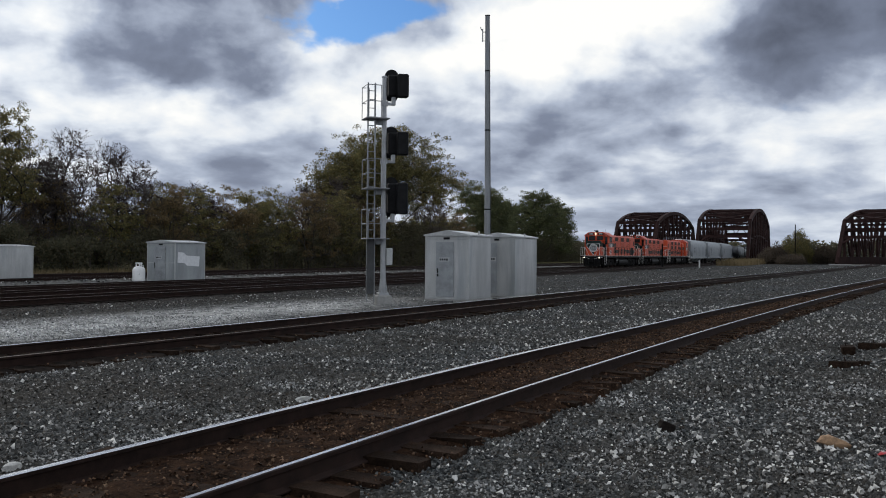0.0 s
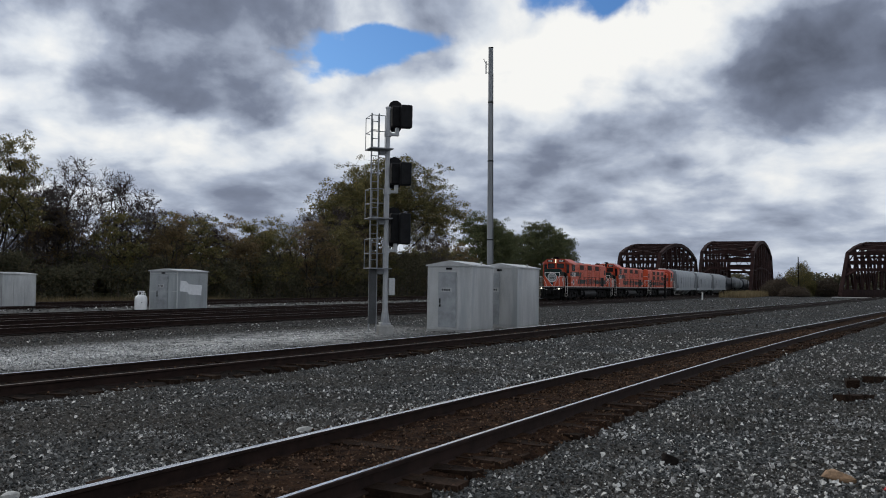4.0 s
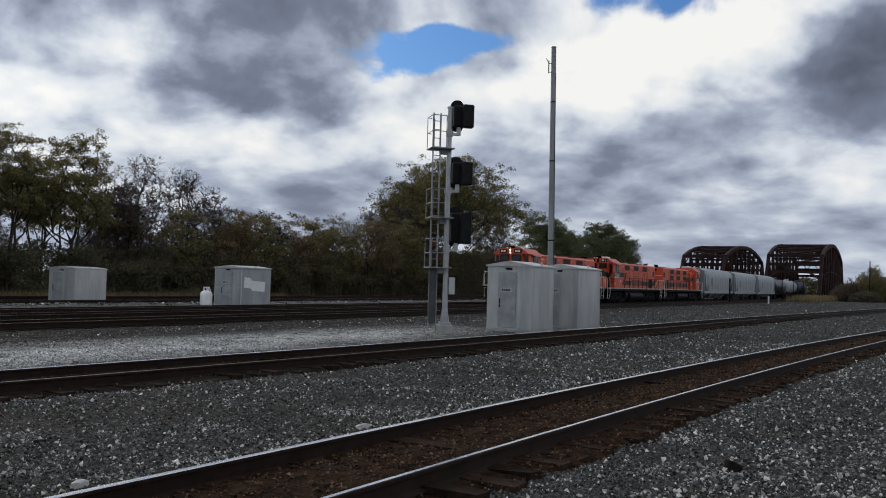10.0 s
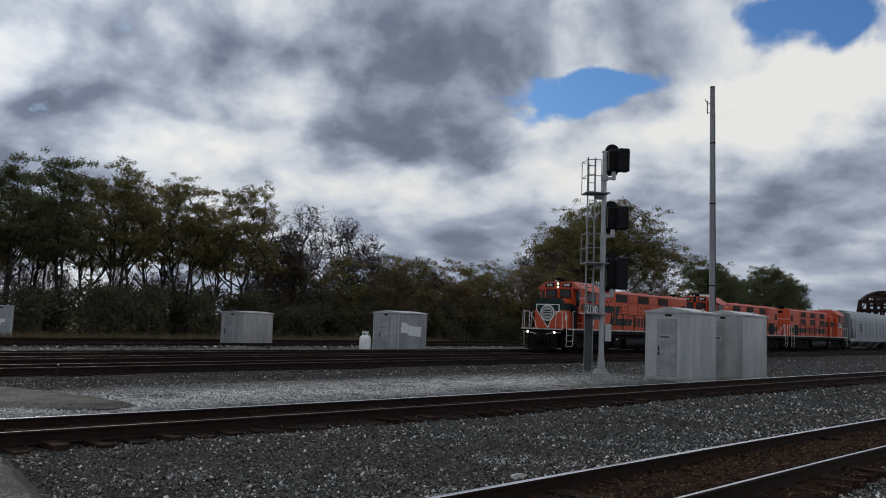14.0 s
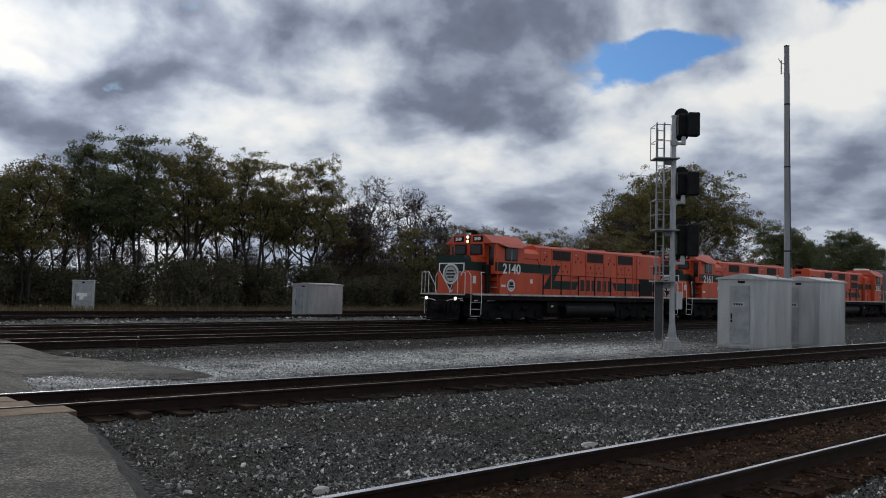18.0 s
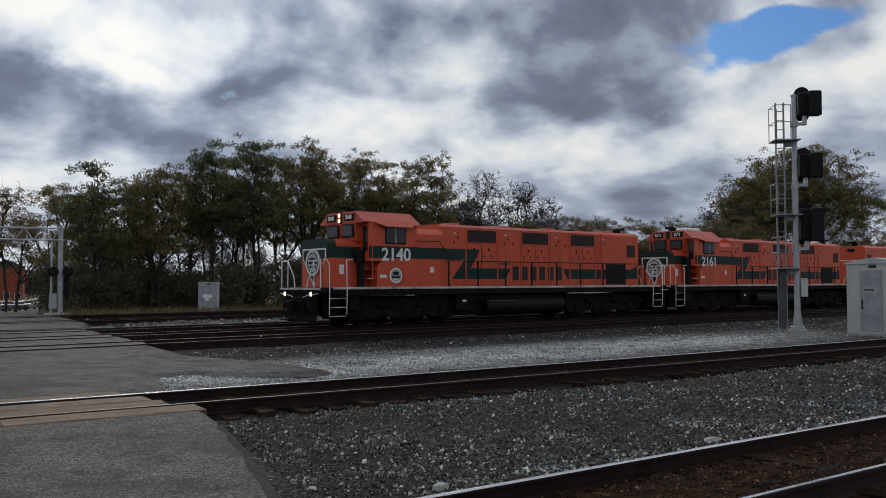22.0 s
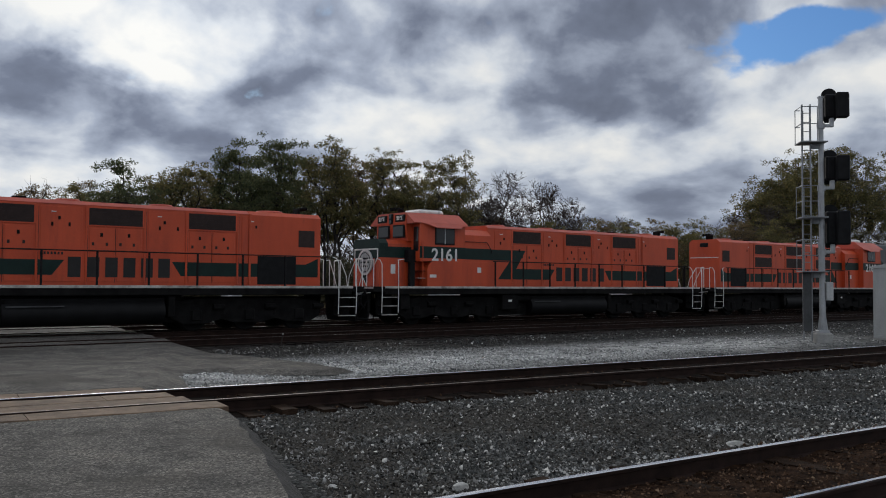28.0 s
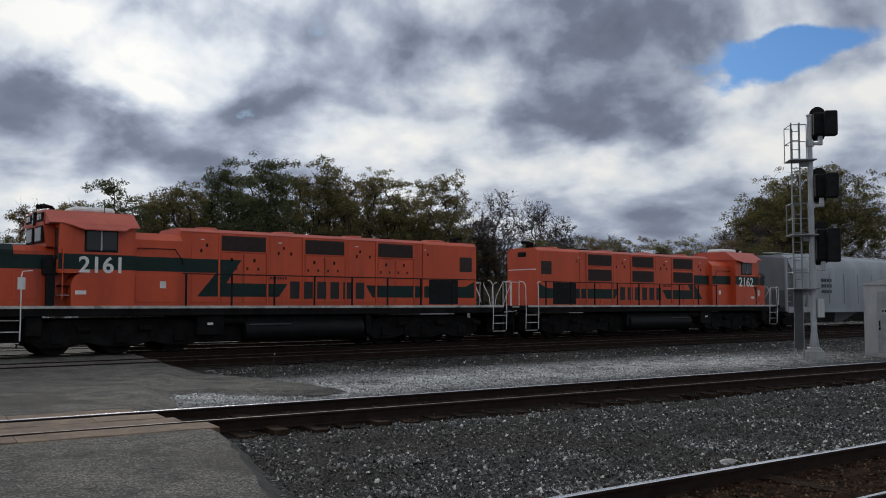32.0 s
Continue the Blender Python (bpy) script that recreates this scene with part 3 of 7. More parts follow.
def ground_sheet():
    """One sheet to the horizon, finely cut and a little uneven near the tracks."""
    xs = np.concatenate([[-3000, -800, -250, -90], np.arange(-40, 90, 1.0), [95, 110, 140, 190, 260, 400, 900, 3000]])
    ys = np.concatenate([[-3000, -800, -200, -60, -20], np.arange(-8, 66, 1.0), [70, 80, 90, 100, 110, 120, 130, 140, 150, 180, 220, 400, 900, 3000]])
    X, Y = np.meshgrid(xs, ys)
    Z = np.zeros_like(X)
    for i in range(X.shape[0]):
        for j in range(X.shape[1]):
            Z[i, j] = -0.05
            if -40 < X[i, j] < 90 and -8 < Y[i, j] < 66:
                Z[i, j] = -0.03 + 0.05 * noise.noise((X[i, j] * 0.35, Y[i, j] * 0.35, 3.0))
            Z[i, j] += ground_z(X[i, j], Y[i, j])
    v = np.stack([X.ravel(), Y.ravel(), Z.ravel()], 1)
    w = len(xs)
    a = (np.arange(len(ys) - 1)[:, None] * w + np.arange(w - 1)[None, :]).ravel()
    f = np.stack([a, a + 1, a + w + 1, a + w], 1)
    ob = new("ground", raw_mesh("ground", v, f, GRAVEL, smooth=True))
    return tagged(ob, "grey crushed-stone railway yard ground with pale patches", "ground", kind="structure")


ground_sheet()


def track_one(x):
    k = min(max(x, -30.0), 60.0) / 20
    y = 4.86 + 1.863 * k - 0.568 * k * k + 0.066 * k ** 3
    return y + (x - min(max(x, -30.0), 60.0)) * 0.012 * (x > 0)


def track_two(x):
    if x < 0:
        return 13.0 + 0.030 * x
    k = min(x, 62.0) / 20
    return 13.0 + 0.60 * k + 0.50 * k * k - 0.095 * k ** 3 + (max(x, 62.0) - 62.0) * 0.047


def main_line(c):
    return lambda x: c + SLOPE * x


RAIL_PROFILE = [(-0.07, -0.185), (0.07, -0.185), (0.07, -0.172), (0.012, -0.15), (0.011, -0.045), (0.037, -0.033),
                (0.037, -0.006), (0.022, 0.0), (-0.022, 0.0), (-0.037, -0.006), (-0.037, -0.033), (-0.011, -0.045),
                (-0.012, -0.15), (-0.07, -0.172)]


def sweep(line, offset, x0, x1, step, profile, worn=(7,)):
    g = Geo()
    k = len(profile)
    xs = np.arange(x0, x1 + step * 0.5, step)
    v = []
    for x in xs:
        s = (line(x + 0.05) - line(x - 0.05)) / 0.1
        c = 1 / math.hypot(1, s)
        for a, z in profile:
            v.append((x - s * c * (offset + a), line(x) + c * (offset + a), RAIL_Z + z))
    f, m = [], []
    for i in range(len(xs) - 1):
        for j in range(k):
            f.append((i * k + j, (i + 1) * k + j, (i + 1) * k + (j + 1) % k, i * k + (j + 1) % k))
            m.append(1 if j in worn else 0)
    g.add(v, f)
    g.m = m
    return g


def tie_mesh(i):
    """A rough sleeper with worn, split ends."""
    rnd = random.Random(i)
    g = Geo()
    n = 6
    v = []
    for k in range(n + 1):
        y = -1.3 + 2.6 * k / n + (rnd.uniform(-0.04, 0.04) if k in (0, n) else 0)
        for sx, sz in ((-1, -1), (1, -1), (1, 1), (-1, 1)):
            v.append((sx * 0.115 + rnd.uniform(-0.012, 0.012), y, (0.0 if sz > 0 else -0.17) + rnd.uniform(-0.012, 0.008)))
    f = [(0, 1, 2, 3), (n * 4 + 3, n * 4 + 2, n * 4 + 1, n * 4)]
    for k in range(n):
        for j in range(4):
            f.append((k * 4 + j, k * 4 + (j + 1) % 4, k * 4 + 4 + (j + 1) % 4, k * 4 + 4 + j))
    g.add(v, f)
    return g.mesh("tie", TIE)


def track(label, line, x0, x1, ties, step, bed=BALLAST_FINES, near=RAIL_TOP):
    base = thing("railway_track", label, "railway track", group="tracks of the yard")
    for off in (-0.7525, 0.7525):
        ob = part("rail", sweep(line, off, x0, x1, step, RAIL_PROFILE, (6, 7, 8) if off > 0 and ties else (7,)), [RAIL_SIDE, MAIN_TOP if not ties else near if off < 0 else RAIL_TOP], base)
    # the bed of fouled fines between the rails, with a ragged edge
    rnd = random.Random(len(label))
    g = Geo()
    xs = np.arange(x0, x1 + 0.1, 0.25) if ties else np.arange(x0, x1 + 0.1, 4.0)
    if ties:
        xs = np.concatenate([xs[xs < 70], np.arange(70, x1 + 0.1, 4.0)])
    v, f = [], []
    for x in xs:
        w0, w1 = 1.08 + rnd.uniform(-0.12, 0.2), 1.05 + rnd.uniform(-0.1, 0.2)
        up = 0.06 * min(1.0, max(0.0, (x - 5.0) / 3.0)) if ties else 0.1 * min(1.0, max(0.0, (x - 40.0) / 40.0))
        for a, z in ((-w0 - 0.25, -0.09), (-w0, -0.035 + up), (-0.86, -0.015 + up * 0.7), (-0.66, 0.03), (-0.3, 0.045), (0.0, 0.05), (0.3, 0.045), (0.66, 0.03), (0.86, -0.005 + up * 0.7), (w1, -0.02 + up), (w1 + 0.25, -0.09)):
            v.append((x, line(x) + a, z + (rnd.uniform(-0.022, 0.022) if abs(a) < w0 and ties else 0)))
    for i in range(len(xs) - 1):
        for j in range(10):
            f.append((i * 11 + j, i * 11 + 11 + j, i * 11 + 12 + j, i * 11 + 1 + j))
    g.add(v, f)
    part("track_bed", g, bed, base, smooth=True)
    return base


T1 = track("rusty railway track with worn shiny rail heads on timber sleepers", track_one, -30, 240, True, 1.0)
T2 = track("second rusty railway track running through a timber road crossing", track_two, -30, 240, True, 1.0, bed=DARK_BED, near=RAIL_DULL)
MAIN_LINES = [("main-line track in dark fouled ballast", 25.2),
              ("main-line track carrying the orange locomotives", 29.49),
              ("main-line track beside the small metal cabinet", 33.8),
              ("outer siding track in front of a metal cabinet", 42.6),
              ("outermost siding track at the edge of the wood", 49.6)]
MAIN_TRACKS = [track(label, main_line(c), -60, 300, False, 20.0, bed=DARK_BED) for label, c in MAIN_LINES]

# road and level crossing: the surface lies level with the rail heads
ROAD_Z = 0.165


def slab(name, outline, z, mat, label, category="road", drop=0.3, skirt=0.2, kind="structure", edge=None):
    """A paved sheet with a sloping, broken edge."""
    g = Geo()
    k = len(outline)
    area = sum(outline[i][0] * outline[(i + 1) % k][1] - outline[(i + 1) % k][0] * outline[i][1] for i in range(k))
    s = 1 if area > 0 else -1
    v = [(x, y, z) for x, y in outline]
    for i, (x, y) in enumerate(outline):
        (ax, ay), (bx, by) = outline[i - 1], outline[(i + 1) % k]
        dx, dy = bx - ax, by - ay
        d = math.hypot(dx, dy) or 1
        v.append((x + s * dy / d * drop, y - s * dx / d * drop, z - skirt))
    g.add(v, [tuple(range(k))] + [(i, (i + 1) % k, k + (i + 1) % k, k + i) for i in range(k)])
    g.m = [0] + [1] * k
    ob = part(name, g, [mat, edge or BROKEN_EDGE])
    return tagged(ob, label, category, kind=kind)


def wobble(pts, step=0.35, amp=0.05, seed=1):
    rnd = random.Random(seed)
    out = []
    for (x0, y0), (x1, y1) in zip(pts, pts[1:]):
        n = max(1, int(math.hypot(x1 - x0, y1 - y0) / step))
        for i in range(n):
            k = i / n
            out.append((x0 + (x1 - x0) * k + rnd.uniform(-amp, amp), y0 + (y1 - y0) * k + rnd.uniform(-amp, amp)))
    out.append(pts[-1])
    return out


slab("road_near", [(-11, 6.0)] + wobble([(2.4, 6.2), (2.66, 7.17), (3.12, 9.3), (3.5, 11.3), (3.45, 12.0)], amp=0.025) + [(-11, 11.2)],
     ROAD_Z, ASPHALT, "worn grey asphalt road between two railway tracks", drop=0.3, skirt=0.24)
ROAD_MIDDLE = [(-11, 14.0)] + wobble([(3.35, 14.75), (3.65, 16.0), (3.9, 17.3), (4.6, 19.5), (5.3, 21.5), (6.0, 22.9), (6.1, 25.2)], seed=2)
APRON = [(3.6, 17.2)] + wobble([(4.2, 17.9), (5.3, 18.2), (6.07, 17.5), (7.14, 16.8), (7.6, 17.1), (7.45, 18.4), (6.96, 20.2), (6.3, 22.2)], amp=0.05, seed=4) + [(5.6, 23.2), (4.6, 23.0)]
slab("road_middle", ROAD_MIDDLE + [(-11, 22.9)], ROAD_Z - 0.01, ASPHALT, "worn grey asphalt crossing road between the railway tracks", drop=0.5, skirt=0.16, edge=ASPHALT)
slab("road_apron", APRON, 0.062, ASPHALT, "thin pointed asphalt apron beside the crossing road", drop=0.3, skirt=0.09, edge=ASPHALT)


def road_strip(name, lo, hi, mat, label, seed):
    e = wobble([(6.2, lo + SLOPE * 6.2), (6.3, hi + SLOPE * 6.3)], 0.3, 0.04, seed)
    return slab(name, [(-11, lo - SLOPE * 11)] + e + [(-11, hi - SLOPE * 11)], ROAD_Z - 0.005, mat, label, drop=0.02, skirt=0.16)


for i, (c, nxt) in enumerate(((25.2, 29.49), (29.49, 33.8), (33.8, 36.2))):
    road_strip("crossing_panel_%d" % (i + 1), c - 0.66, c + 0.66, ASPHALT, "paved panel between the rails of a main-line track", 20 + i)
    road_strip("road_strip_%d" % (i + 1), c + 0.82, nxt - 0.82, ASPHALT, "strip of worn asphalt between main-line tracks", 30 + i)


def street():
    """The street beyond the crossing, falling gently away."""
    g = Geo()
    rows = [(35.95, -11, 6.4), (41, -10, 7.3), (48, -8, 7.6), (55, -7, 7.3), (58, -6, 7.7), (64, -4, 8.9), (72, -1, 10.5), (82, 3, 12.4), (100, 7, 15.6), (125, 12.5, 19.8), (150, 17.2, 24), (180, 23, 29), (225, 31, 37)]
    rnd = random.Random(12)
    v = []
    for y, x0, x1 in rows:
        z = ground_z(x0, y) + 0.16
        yl = y if y > 37 else 35.95 - SLOPE * 17 + 0.9
        x1 += rnd.uniform(-0.12, 0.12)
        v += [(x0 - 0.3, yl, z - 0.25), (x0, yl, z), (x1, y + (0.85 if y < 37 else 0), z), (x1 + 0.3, y + (0.85 if y < 37 else 0), z - 0.25)]
    n = len(rows)
    g.add(v, [(i * 4 + j, i * 4 + 1 + j, i * 4 + 5 + j, i * 4 + 4 + j) for i in range(n - 1) for j in range(3)] + [(0, 3, 2, 1)])
    g.m = [1 if j != 1 else 0 for i in range(n - 1) for j in range(3)] + [1]
    tagged(part("road_far", g, [ASPHALT, BROKEN_EDGE]), "grey asphalt street leading away beside the wood", "road", kind="structure")


street()
slab("road_home", [(-11, -6), (2.0, -6)] + wobble([(2.0, 1.0), (2.3, 3.2)], seed=6) + [(-11, 2.2)], 0.06, ASPHALT,
     "asphalt road on the near side of the tracks", skirt=0.1)


def ballast_bank():
    """A low heaped bank of clean ballast between the main lines and the sidings."""
    v, f = [], []
    xs = np.arange(8.5, 120, 0.7)
    prof = ((-1.9, -0.06), (-1.2, 0.08), (-0.4, 0.15), (0.5, 0.15), (1.2, 0.08), (1.8, -0.06))
    for x in xs:
        low = min(1.0, (x - 8) / 3)
        for a, z in prof:
            v.append((x, 38.6 + SLOPE * x + a, z if z < 0 else z * low * (1 + 0.35 * noise.noise((x * 0.9, a, 2.0)))))
    k = len(prof)
    for i in range(len(xs) - 1):
        f += [(i * k + j, i * k + k + j, i * k + k + 1 + j, i * k + 1 + j) for j in range(k - 1)]
    ob = new("ballast_bank", raw_mesh("ballast_bank", np.array(v), np.array(f), BANK, smooth=True))
    tagged(ob, "low heap of pale clean ballast along the main lines", "ballast", kind="stuff")


def bank_stone():
    """Broken stone lying over the bank and along the sidings."""
    rng = np.random.default_rng(61)
    n = 15000
    x = 8.5 + 70 * rng.uniform(0, 1, n) ** 1.3
    across = np.where(rng.uniform(0, 1, n) < 0.75, rng.normal(38.7, 1.1, n), rng.uniform(36.2, 47.5, n))
    a = np.abs(across - 38.6)
    z = np.clip(0.17 - 0.11 * a, -0.03, 0.15) * np.clip((x - 8) / 3, 0, 1)
    me = raw_mesh("bank_stone", *shards(rng, x, across + SLOPE * x, z, 0.03 + 0.075 * rng.uniform(0, 1, n) ** 3), STONE)
    tagged(new("bank_stone", me), "pale and dark broken stones on the ballast bank", "ballast", kind="stuff")


ballast_bank()


def crossing_timbers():
    base = thing("crossing_timbers", "worn brown timber planks of a level crossing", "level crossing")
    rnd = random.Random(3)
    for off, wide in ((-1.12, 0.6), (-0.36, 0.56), (0.25, 0.6), (1.1, 0.52)):
        x = -11.0
        end = {-1.12: 3.62, -0.36: 3.35, 0.25: 3.25, 1.1: 3.05}[off]
        while x < end - 0.2:
            x1 = min(end, x + rnd.uniform(2.2, 2.9))
            n = 6
            g = Geo()
            v = []
            for k in range(n + 1):
                xx = x + 0.006 + (x1 - x - 0.012) * k / n
                yc = track_two(xx) + off
                for a, z in ((-wide / 2, -0.16), (wide / 2, -0.16), (wide / 2, -0.012), (wide / 2 - 0.02, 0.0), (-wide / 2 + 0.02, 0.0), (-wide / 2, -0.012)):
                    v.append((xx, yc + a + rnd.uniform(-0.006, 0.006), RAIL_Z - 0.012 + z + (rnd.uniform(-0.006, 0.004) if z > -0.1 else 0)))
            f = [(0, 1, 2, 3, 4, 5), tuple(n * 6 + q for q in (5, 4, 3, 2, 1, 0))]
            for k in range(n):
                f += [(k * 6 + q, k * 6 + (q + 1) % 6, k * 6 + 6 + (q + 1) % 6, k * 6 + 6 + q) for q in range(6)]
            g.add(v, f)
            part("plank", g, PLANK, base)
            x = x1


crossing_timbers()
# ---------------------------------------------------------------- signal mast, cabinets, pole
def frame_bars(g, pts, r=0.022, n=5):
    for a, b in pts:
        g.cyl(a, b, r, n=n)
    return g


def signal_mast(x, y):
    base = thing("signal_mast", "tall silver signal mast with three black heads and ladder", "railway signal", pose(x, y, 0, 0, 0, -37.5))
    # local x runs to the right as seen from the tracks' near side, y away
    part("foundation", Geo().box((-0.26, -0.24, -0.3), (0.26, 0.24, 0.3), 0.04), CONCRETE, base, "square concrete foundation")
    part("mast", Geo().cyl((0, 0, 0.34), (0, 0, 7.98), 0.098, 0.08, 14), SILVER, base, smooth=True)
    g = Geo()
    for k in range(4):
        a = math.pi / 4 + k * math.pi / 2
        dx, dy = math.cos(a), math.sin(a)
        g.add([(dx * 0.1, dy * 0.1, 0.85), (dx * 0.17, dy * 0.17, 0.36), (dx * 0.09, dy * 0.09, 0.36),
               (dx * 0.1 - dy * 0.03, dy * 0.1 + dx * 0.03, 0.85), (dx * 0.17 - dy * 0.03, dy * 0.17 + dx * 0.03, 0.36), (dx * 0.09 - dy * 0.03, dy * 0.09 + dx * 0.03, 0.36)],
              [(0, 1, 2), (3, 5, 4), (0, 3, 4, 1), (1, 4, 5, 2), (0, 2, 5, 3)])
    g.box((-0.18, -0.18, 0.3), (0.18, 0.18, 0.38), 0.01)
    part("mast_foot", g, SILVER, base, "finned silver mast foot")
    part("mast_cap", Geo().lathe([(0.1, 7.95), (0.1, 8.0), (0.02, 8.03)], (0, 0, 0), 14), SILVER, base)
    for i, z in enumerate((7.7, 5.66, 3.72)):
        tall = 1.02 if i < 2 else 1.3
        head = part("signal_head", Geo().box((0.16, -0.02, z - tall / 2 + 0.12), (0.5, 0.3, z + tall / 2 - 0.12), 0.05), BLACK, base, "black signal head seen from behind")
        g = Geo()
        out = []
        for k in range(13):
            a = math.pi * k / 12
            out.append((0.36 - 0.26 * math.cos(a), z + tall / 2 - 0.15 + 0.27 * math.sin(a)))
        out += [(0.62, z - tall / 2 + 0.2), (0.5, z - tall / 2), (0.22, z - tall / 2), (0.1, z - tall / 2 + 0.2)]
        g.prism(out, 1, 0.3, 0.34)
        part("backboard", g, BLACK, head)
        hood = Geo()
        hood.box((0.42, -0.3, z - tall / 2 + 0.08), (0.82, 0.0, z + tall / 2 - 0.12), 0.04)
        part("relay_case", hood, BLACK, head)
        arm = Geo().box((0.0, -0.05, z - tall / 2 - 0.2), (0.36, 0.05, z - tall / 2 - 0.1), 0.012)
        arm.box((0.27, -0.07, z - tall / 2 - 0.2), (0.4, 0.07, z - tall / 2 + 0.1), 0.02)
        arm.cyl((0, 0, z - tall / 2 - 0.24), (0, 0, z - tall / 2 - 0.06), 0.125, n=12)
        part("bracket", arm, SILVER, base)
    # ladder on the far-left of the mast, with three caged platforms
    lx0, lx1, ly = -0.62, -0.33, 0.0
    for lx in (lx0 + 0.03, lx1):
        part("ladder_rail", Geo().box((lx - 0.02, ly - 0.035, 0.05), (lx + 0.02, ly + 0.035, 7.75), 0.006), LADDER_GREY, base)
    z = 0.45
    while z < 7.6:
        part("ladder_rung", Geo().cyl((lx0, ly, z), (lx1, ly, z), 0.014, n=6), LADDER_GREY, base)
        z += 0.305
    part("ladder_guard", Geo().box((lx0 + 0.0, ly - 0.075, 0.35), (lx1 - 0.02, ly - 0.045, 2.28), 0.008), GUARD, base, "grey sheet ladder guard")
    for z0, w0, h in ((6.5, 0.72, 1.12), (4.05, 0.70, 1.0), (2.3, 0.70, 1.0)):
        plat = part("platform", Geo().box((-w0, -0.36, z0 - 0.04), (0.12, 0.42, z0), 0.008), LADDER_GREY, base)
        for px in (-w0 + 0.02, -w0 * 0.62, -0.2):
            for py in (-0.34, 0.4):
                if px > -0.3 and py > 0:
                    continue
                part("post", Geo().cyl((px, py, z0), (px, py, z0 + h), 0.014, n=6), LADDER_GREY, plat)
        for zz in (z0 + h * 0.5, z0 + h):
            part("hoop", Geo().pipe([(-0.2, -0.34, zz), (-w0 + 0.02, -0.34, zz), (-w0 + 0.02, 0.4, zz), (-0.55, 0.4, zz)], 0.015), LADDER_GREY, plat)
        part("strut", Geo().box((-0.3, -0.05, z0 - 0.22), (0.08, 0.05, z0 - 0.04), 0.01), LADDER_GREY, plat)
    part("junction_box", Geo().box((0.1, -0.1, 1.35), (0.32, 0.12, 1.95), 0.015), GALV, base, "small grey junction box on the mast")
    return base


signal_mast(25.27, 18.57)


def cabinet(name, x, y, turn, wide, deep, high, label, door_x=(0.25, 0.66), plate=True, patch=None, ridge=0.2, text=True, seams=5, skin=GALV, daub=False):
    """A sheet-metal signal hut: local x along its door front, y backwards, the front face at y = 0."""
    base = thing(name, label, "metal cabinet", pose(x, y, 0, 0, 0, turn), group="trackside metal cabinets")
    part("plinth", Geo().box((-0.04, -0.04, -0.2), (wide + 0.04, deep + 0.04, 0.05), 0.01), CONCRETE, base)
    body = part("body", Geo().box((0, 0, 0.05), (wide, deep, high - ridge), 0.012), skin, base)
    # gabled roof with overhang, ridge from front to back
    g = Geo()
    o = 0.07
    a, b, r = high - ridge, high - ridge + 0.05, high
    out = [(-o, a), (wide + o, a), (wide + o, b), (wide * 0.5, r), (-o, b)]
    g.prism(out, 1, -o, deep + o)
    part("roof", g, GALV, base, "low gabled sheet-metal roof")
    for k in range(1, seams):
        part("side_seam", Geo().box((wide, deep * k / seams - 0.012, 0.1), (wide + 0.012, deep * k / seams + 0.012, a - 0.02), 0.003), GALV, body)
        part("side_seam", Geo().box((-0.012, deep * k / seams - 0.012, 0.1), (0.0, deep * k / seams + 0.012, a - 0.02), 0.003), GALV, body)
    for k in range(3):
        part("rivet_strip", Geo().box((0.02, -0.006, 0.12 + k * (a - 0.25) / 2), (wide - 0.02, 0.0, 0.15 + k * (a - 0.25) / 2), 0.002), GALV, body)
    d0, d1 = wide * door_x[0], wide * door_x[1]
    door = part("door", Geo().box((d0, -0.035, 0.14), (d1, -0.004, a - 0.22), 0.008), GALV_DARK, base, "dull grey sheet-metal door")
    for z in (0.4, a * 0.5, a - 0.5):
        part("hinge", Geo().cyl((d1 + 0.015, -0.03, z - 0.07), (d1 + 0.015, -0.03, z + 0.07), 0.018, n=6), GALV, door)
    part("handle", Geo().box((d0 + 0.06, -0.075, a * 0.42), (d0 + 0.1, -0.035, a * 0.42 + 0.2), 0.008), BLACK, door)
    part("padlock", Geo().box((d0 + 0.05, -0.07, a * 0.42 - 0.12), (d0 + 0.11, -0.035, a * 0.42 - 0.03), 0.01), UNDER, door)
    if text:
        for k in range(4):
            part("lettering", Geo().box((d0 + 0.16 + k * 0.09, -0.041, a * 0.62), (d0 + 0.22 + k * 0.09, -0.035, a * 0.62 + 0.075)), BLACK, door)
        part("notice", Geo().box((d0 + 0.14, -0.039, a * 0.6), (d0 + 0.56, -0.0355, a * 0.62 + 0.12)), NOTICE, door, "pale stencilled notice")
    part("vent", Geo().box((wide * 0.42, -0.03, a - 0.13), (wide * 0.56, 0.0, a - 0.05), 0.008), BLACK, base)
    if patch:
        g = Geo().prism(patch, 0, wide + 0.001, wide + 0.004)
        part("paint_patch", g, PATCH, base, "pale patch of fresh paint")
    if daub:
        part("paint_patch", Geo().prism([(0.22, 0.95), (0.3, 1.14), (0.9, 1.12), (0.88, 0.92), (0.7, 0.9), (0.66, 0.7), (0.42, 0.68), (0.45, 0.9)], 1, -0.040, -0.036), PATCH, base, "pale daub of paint on the door")
    for px, py in ((-0.015, -0.015), (wide - 0.035, -0.015), (wide - 0.035, deep - 0.035)):
        part("corner_trim", Geo().box((px, py, 0.06), (px + 0.05, py + 0.05, a - 0.005), 0.006), GALV, base)
    for px in (0.03, wide - 0.09):
        part("lifting_lug", Geo().box((px, deep * 0.5 - 0.03, high - ridge + 0.06), (px + 0.06, deep * 0.5 + 0.03, high - 0.02), 0.01), GALV, base)
    return base


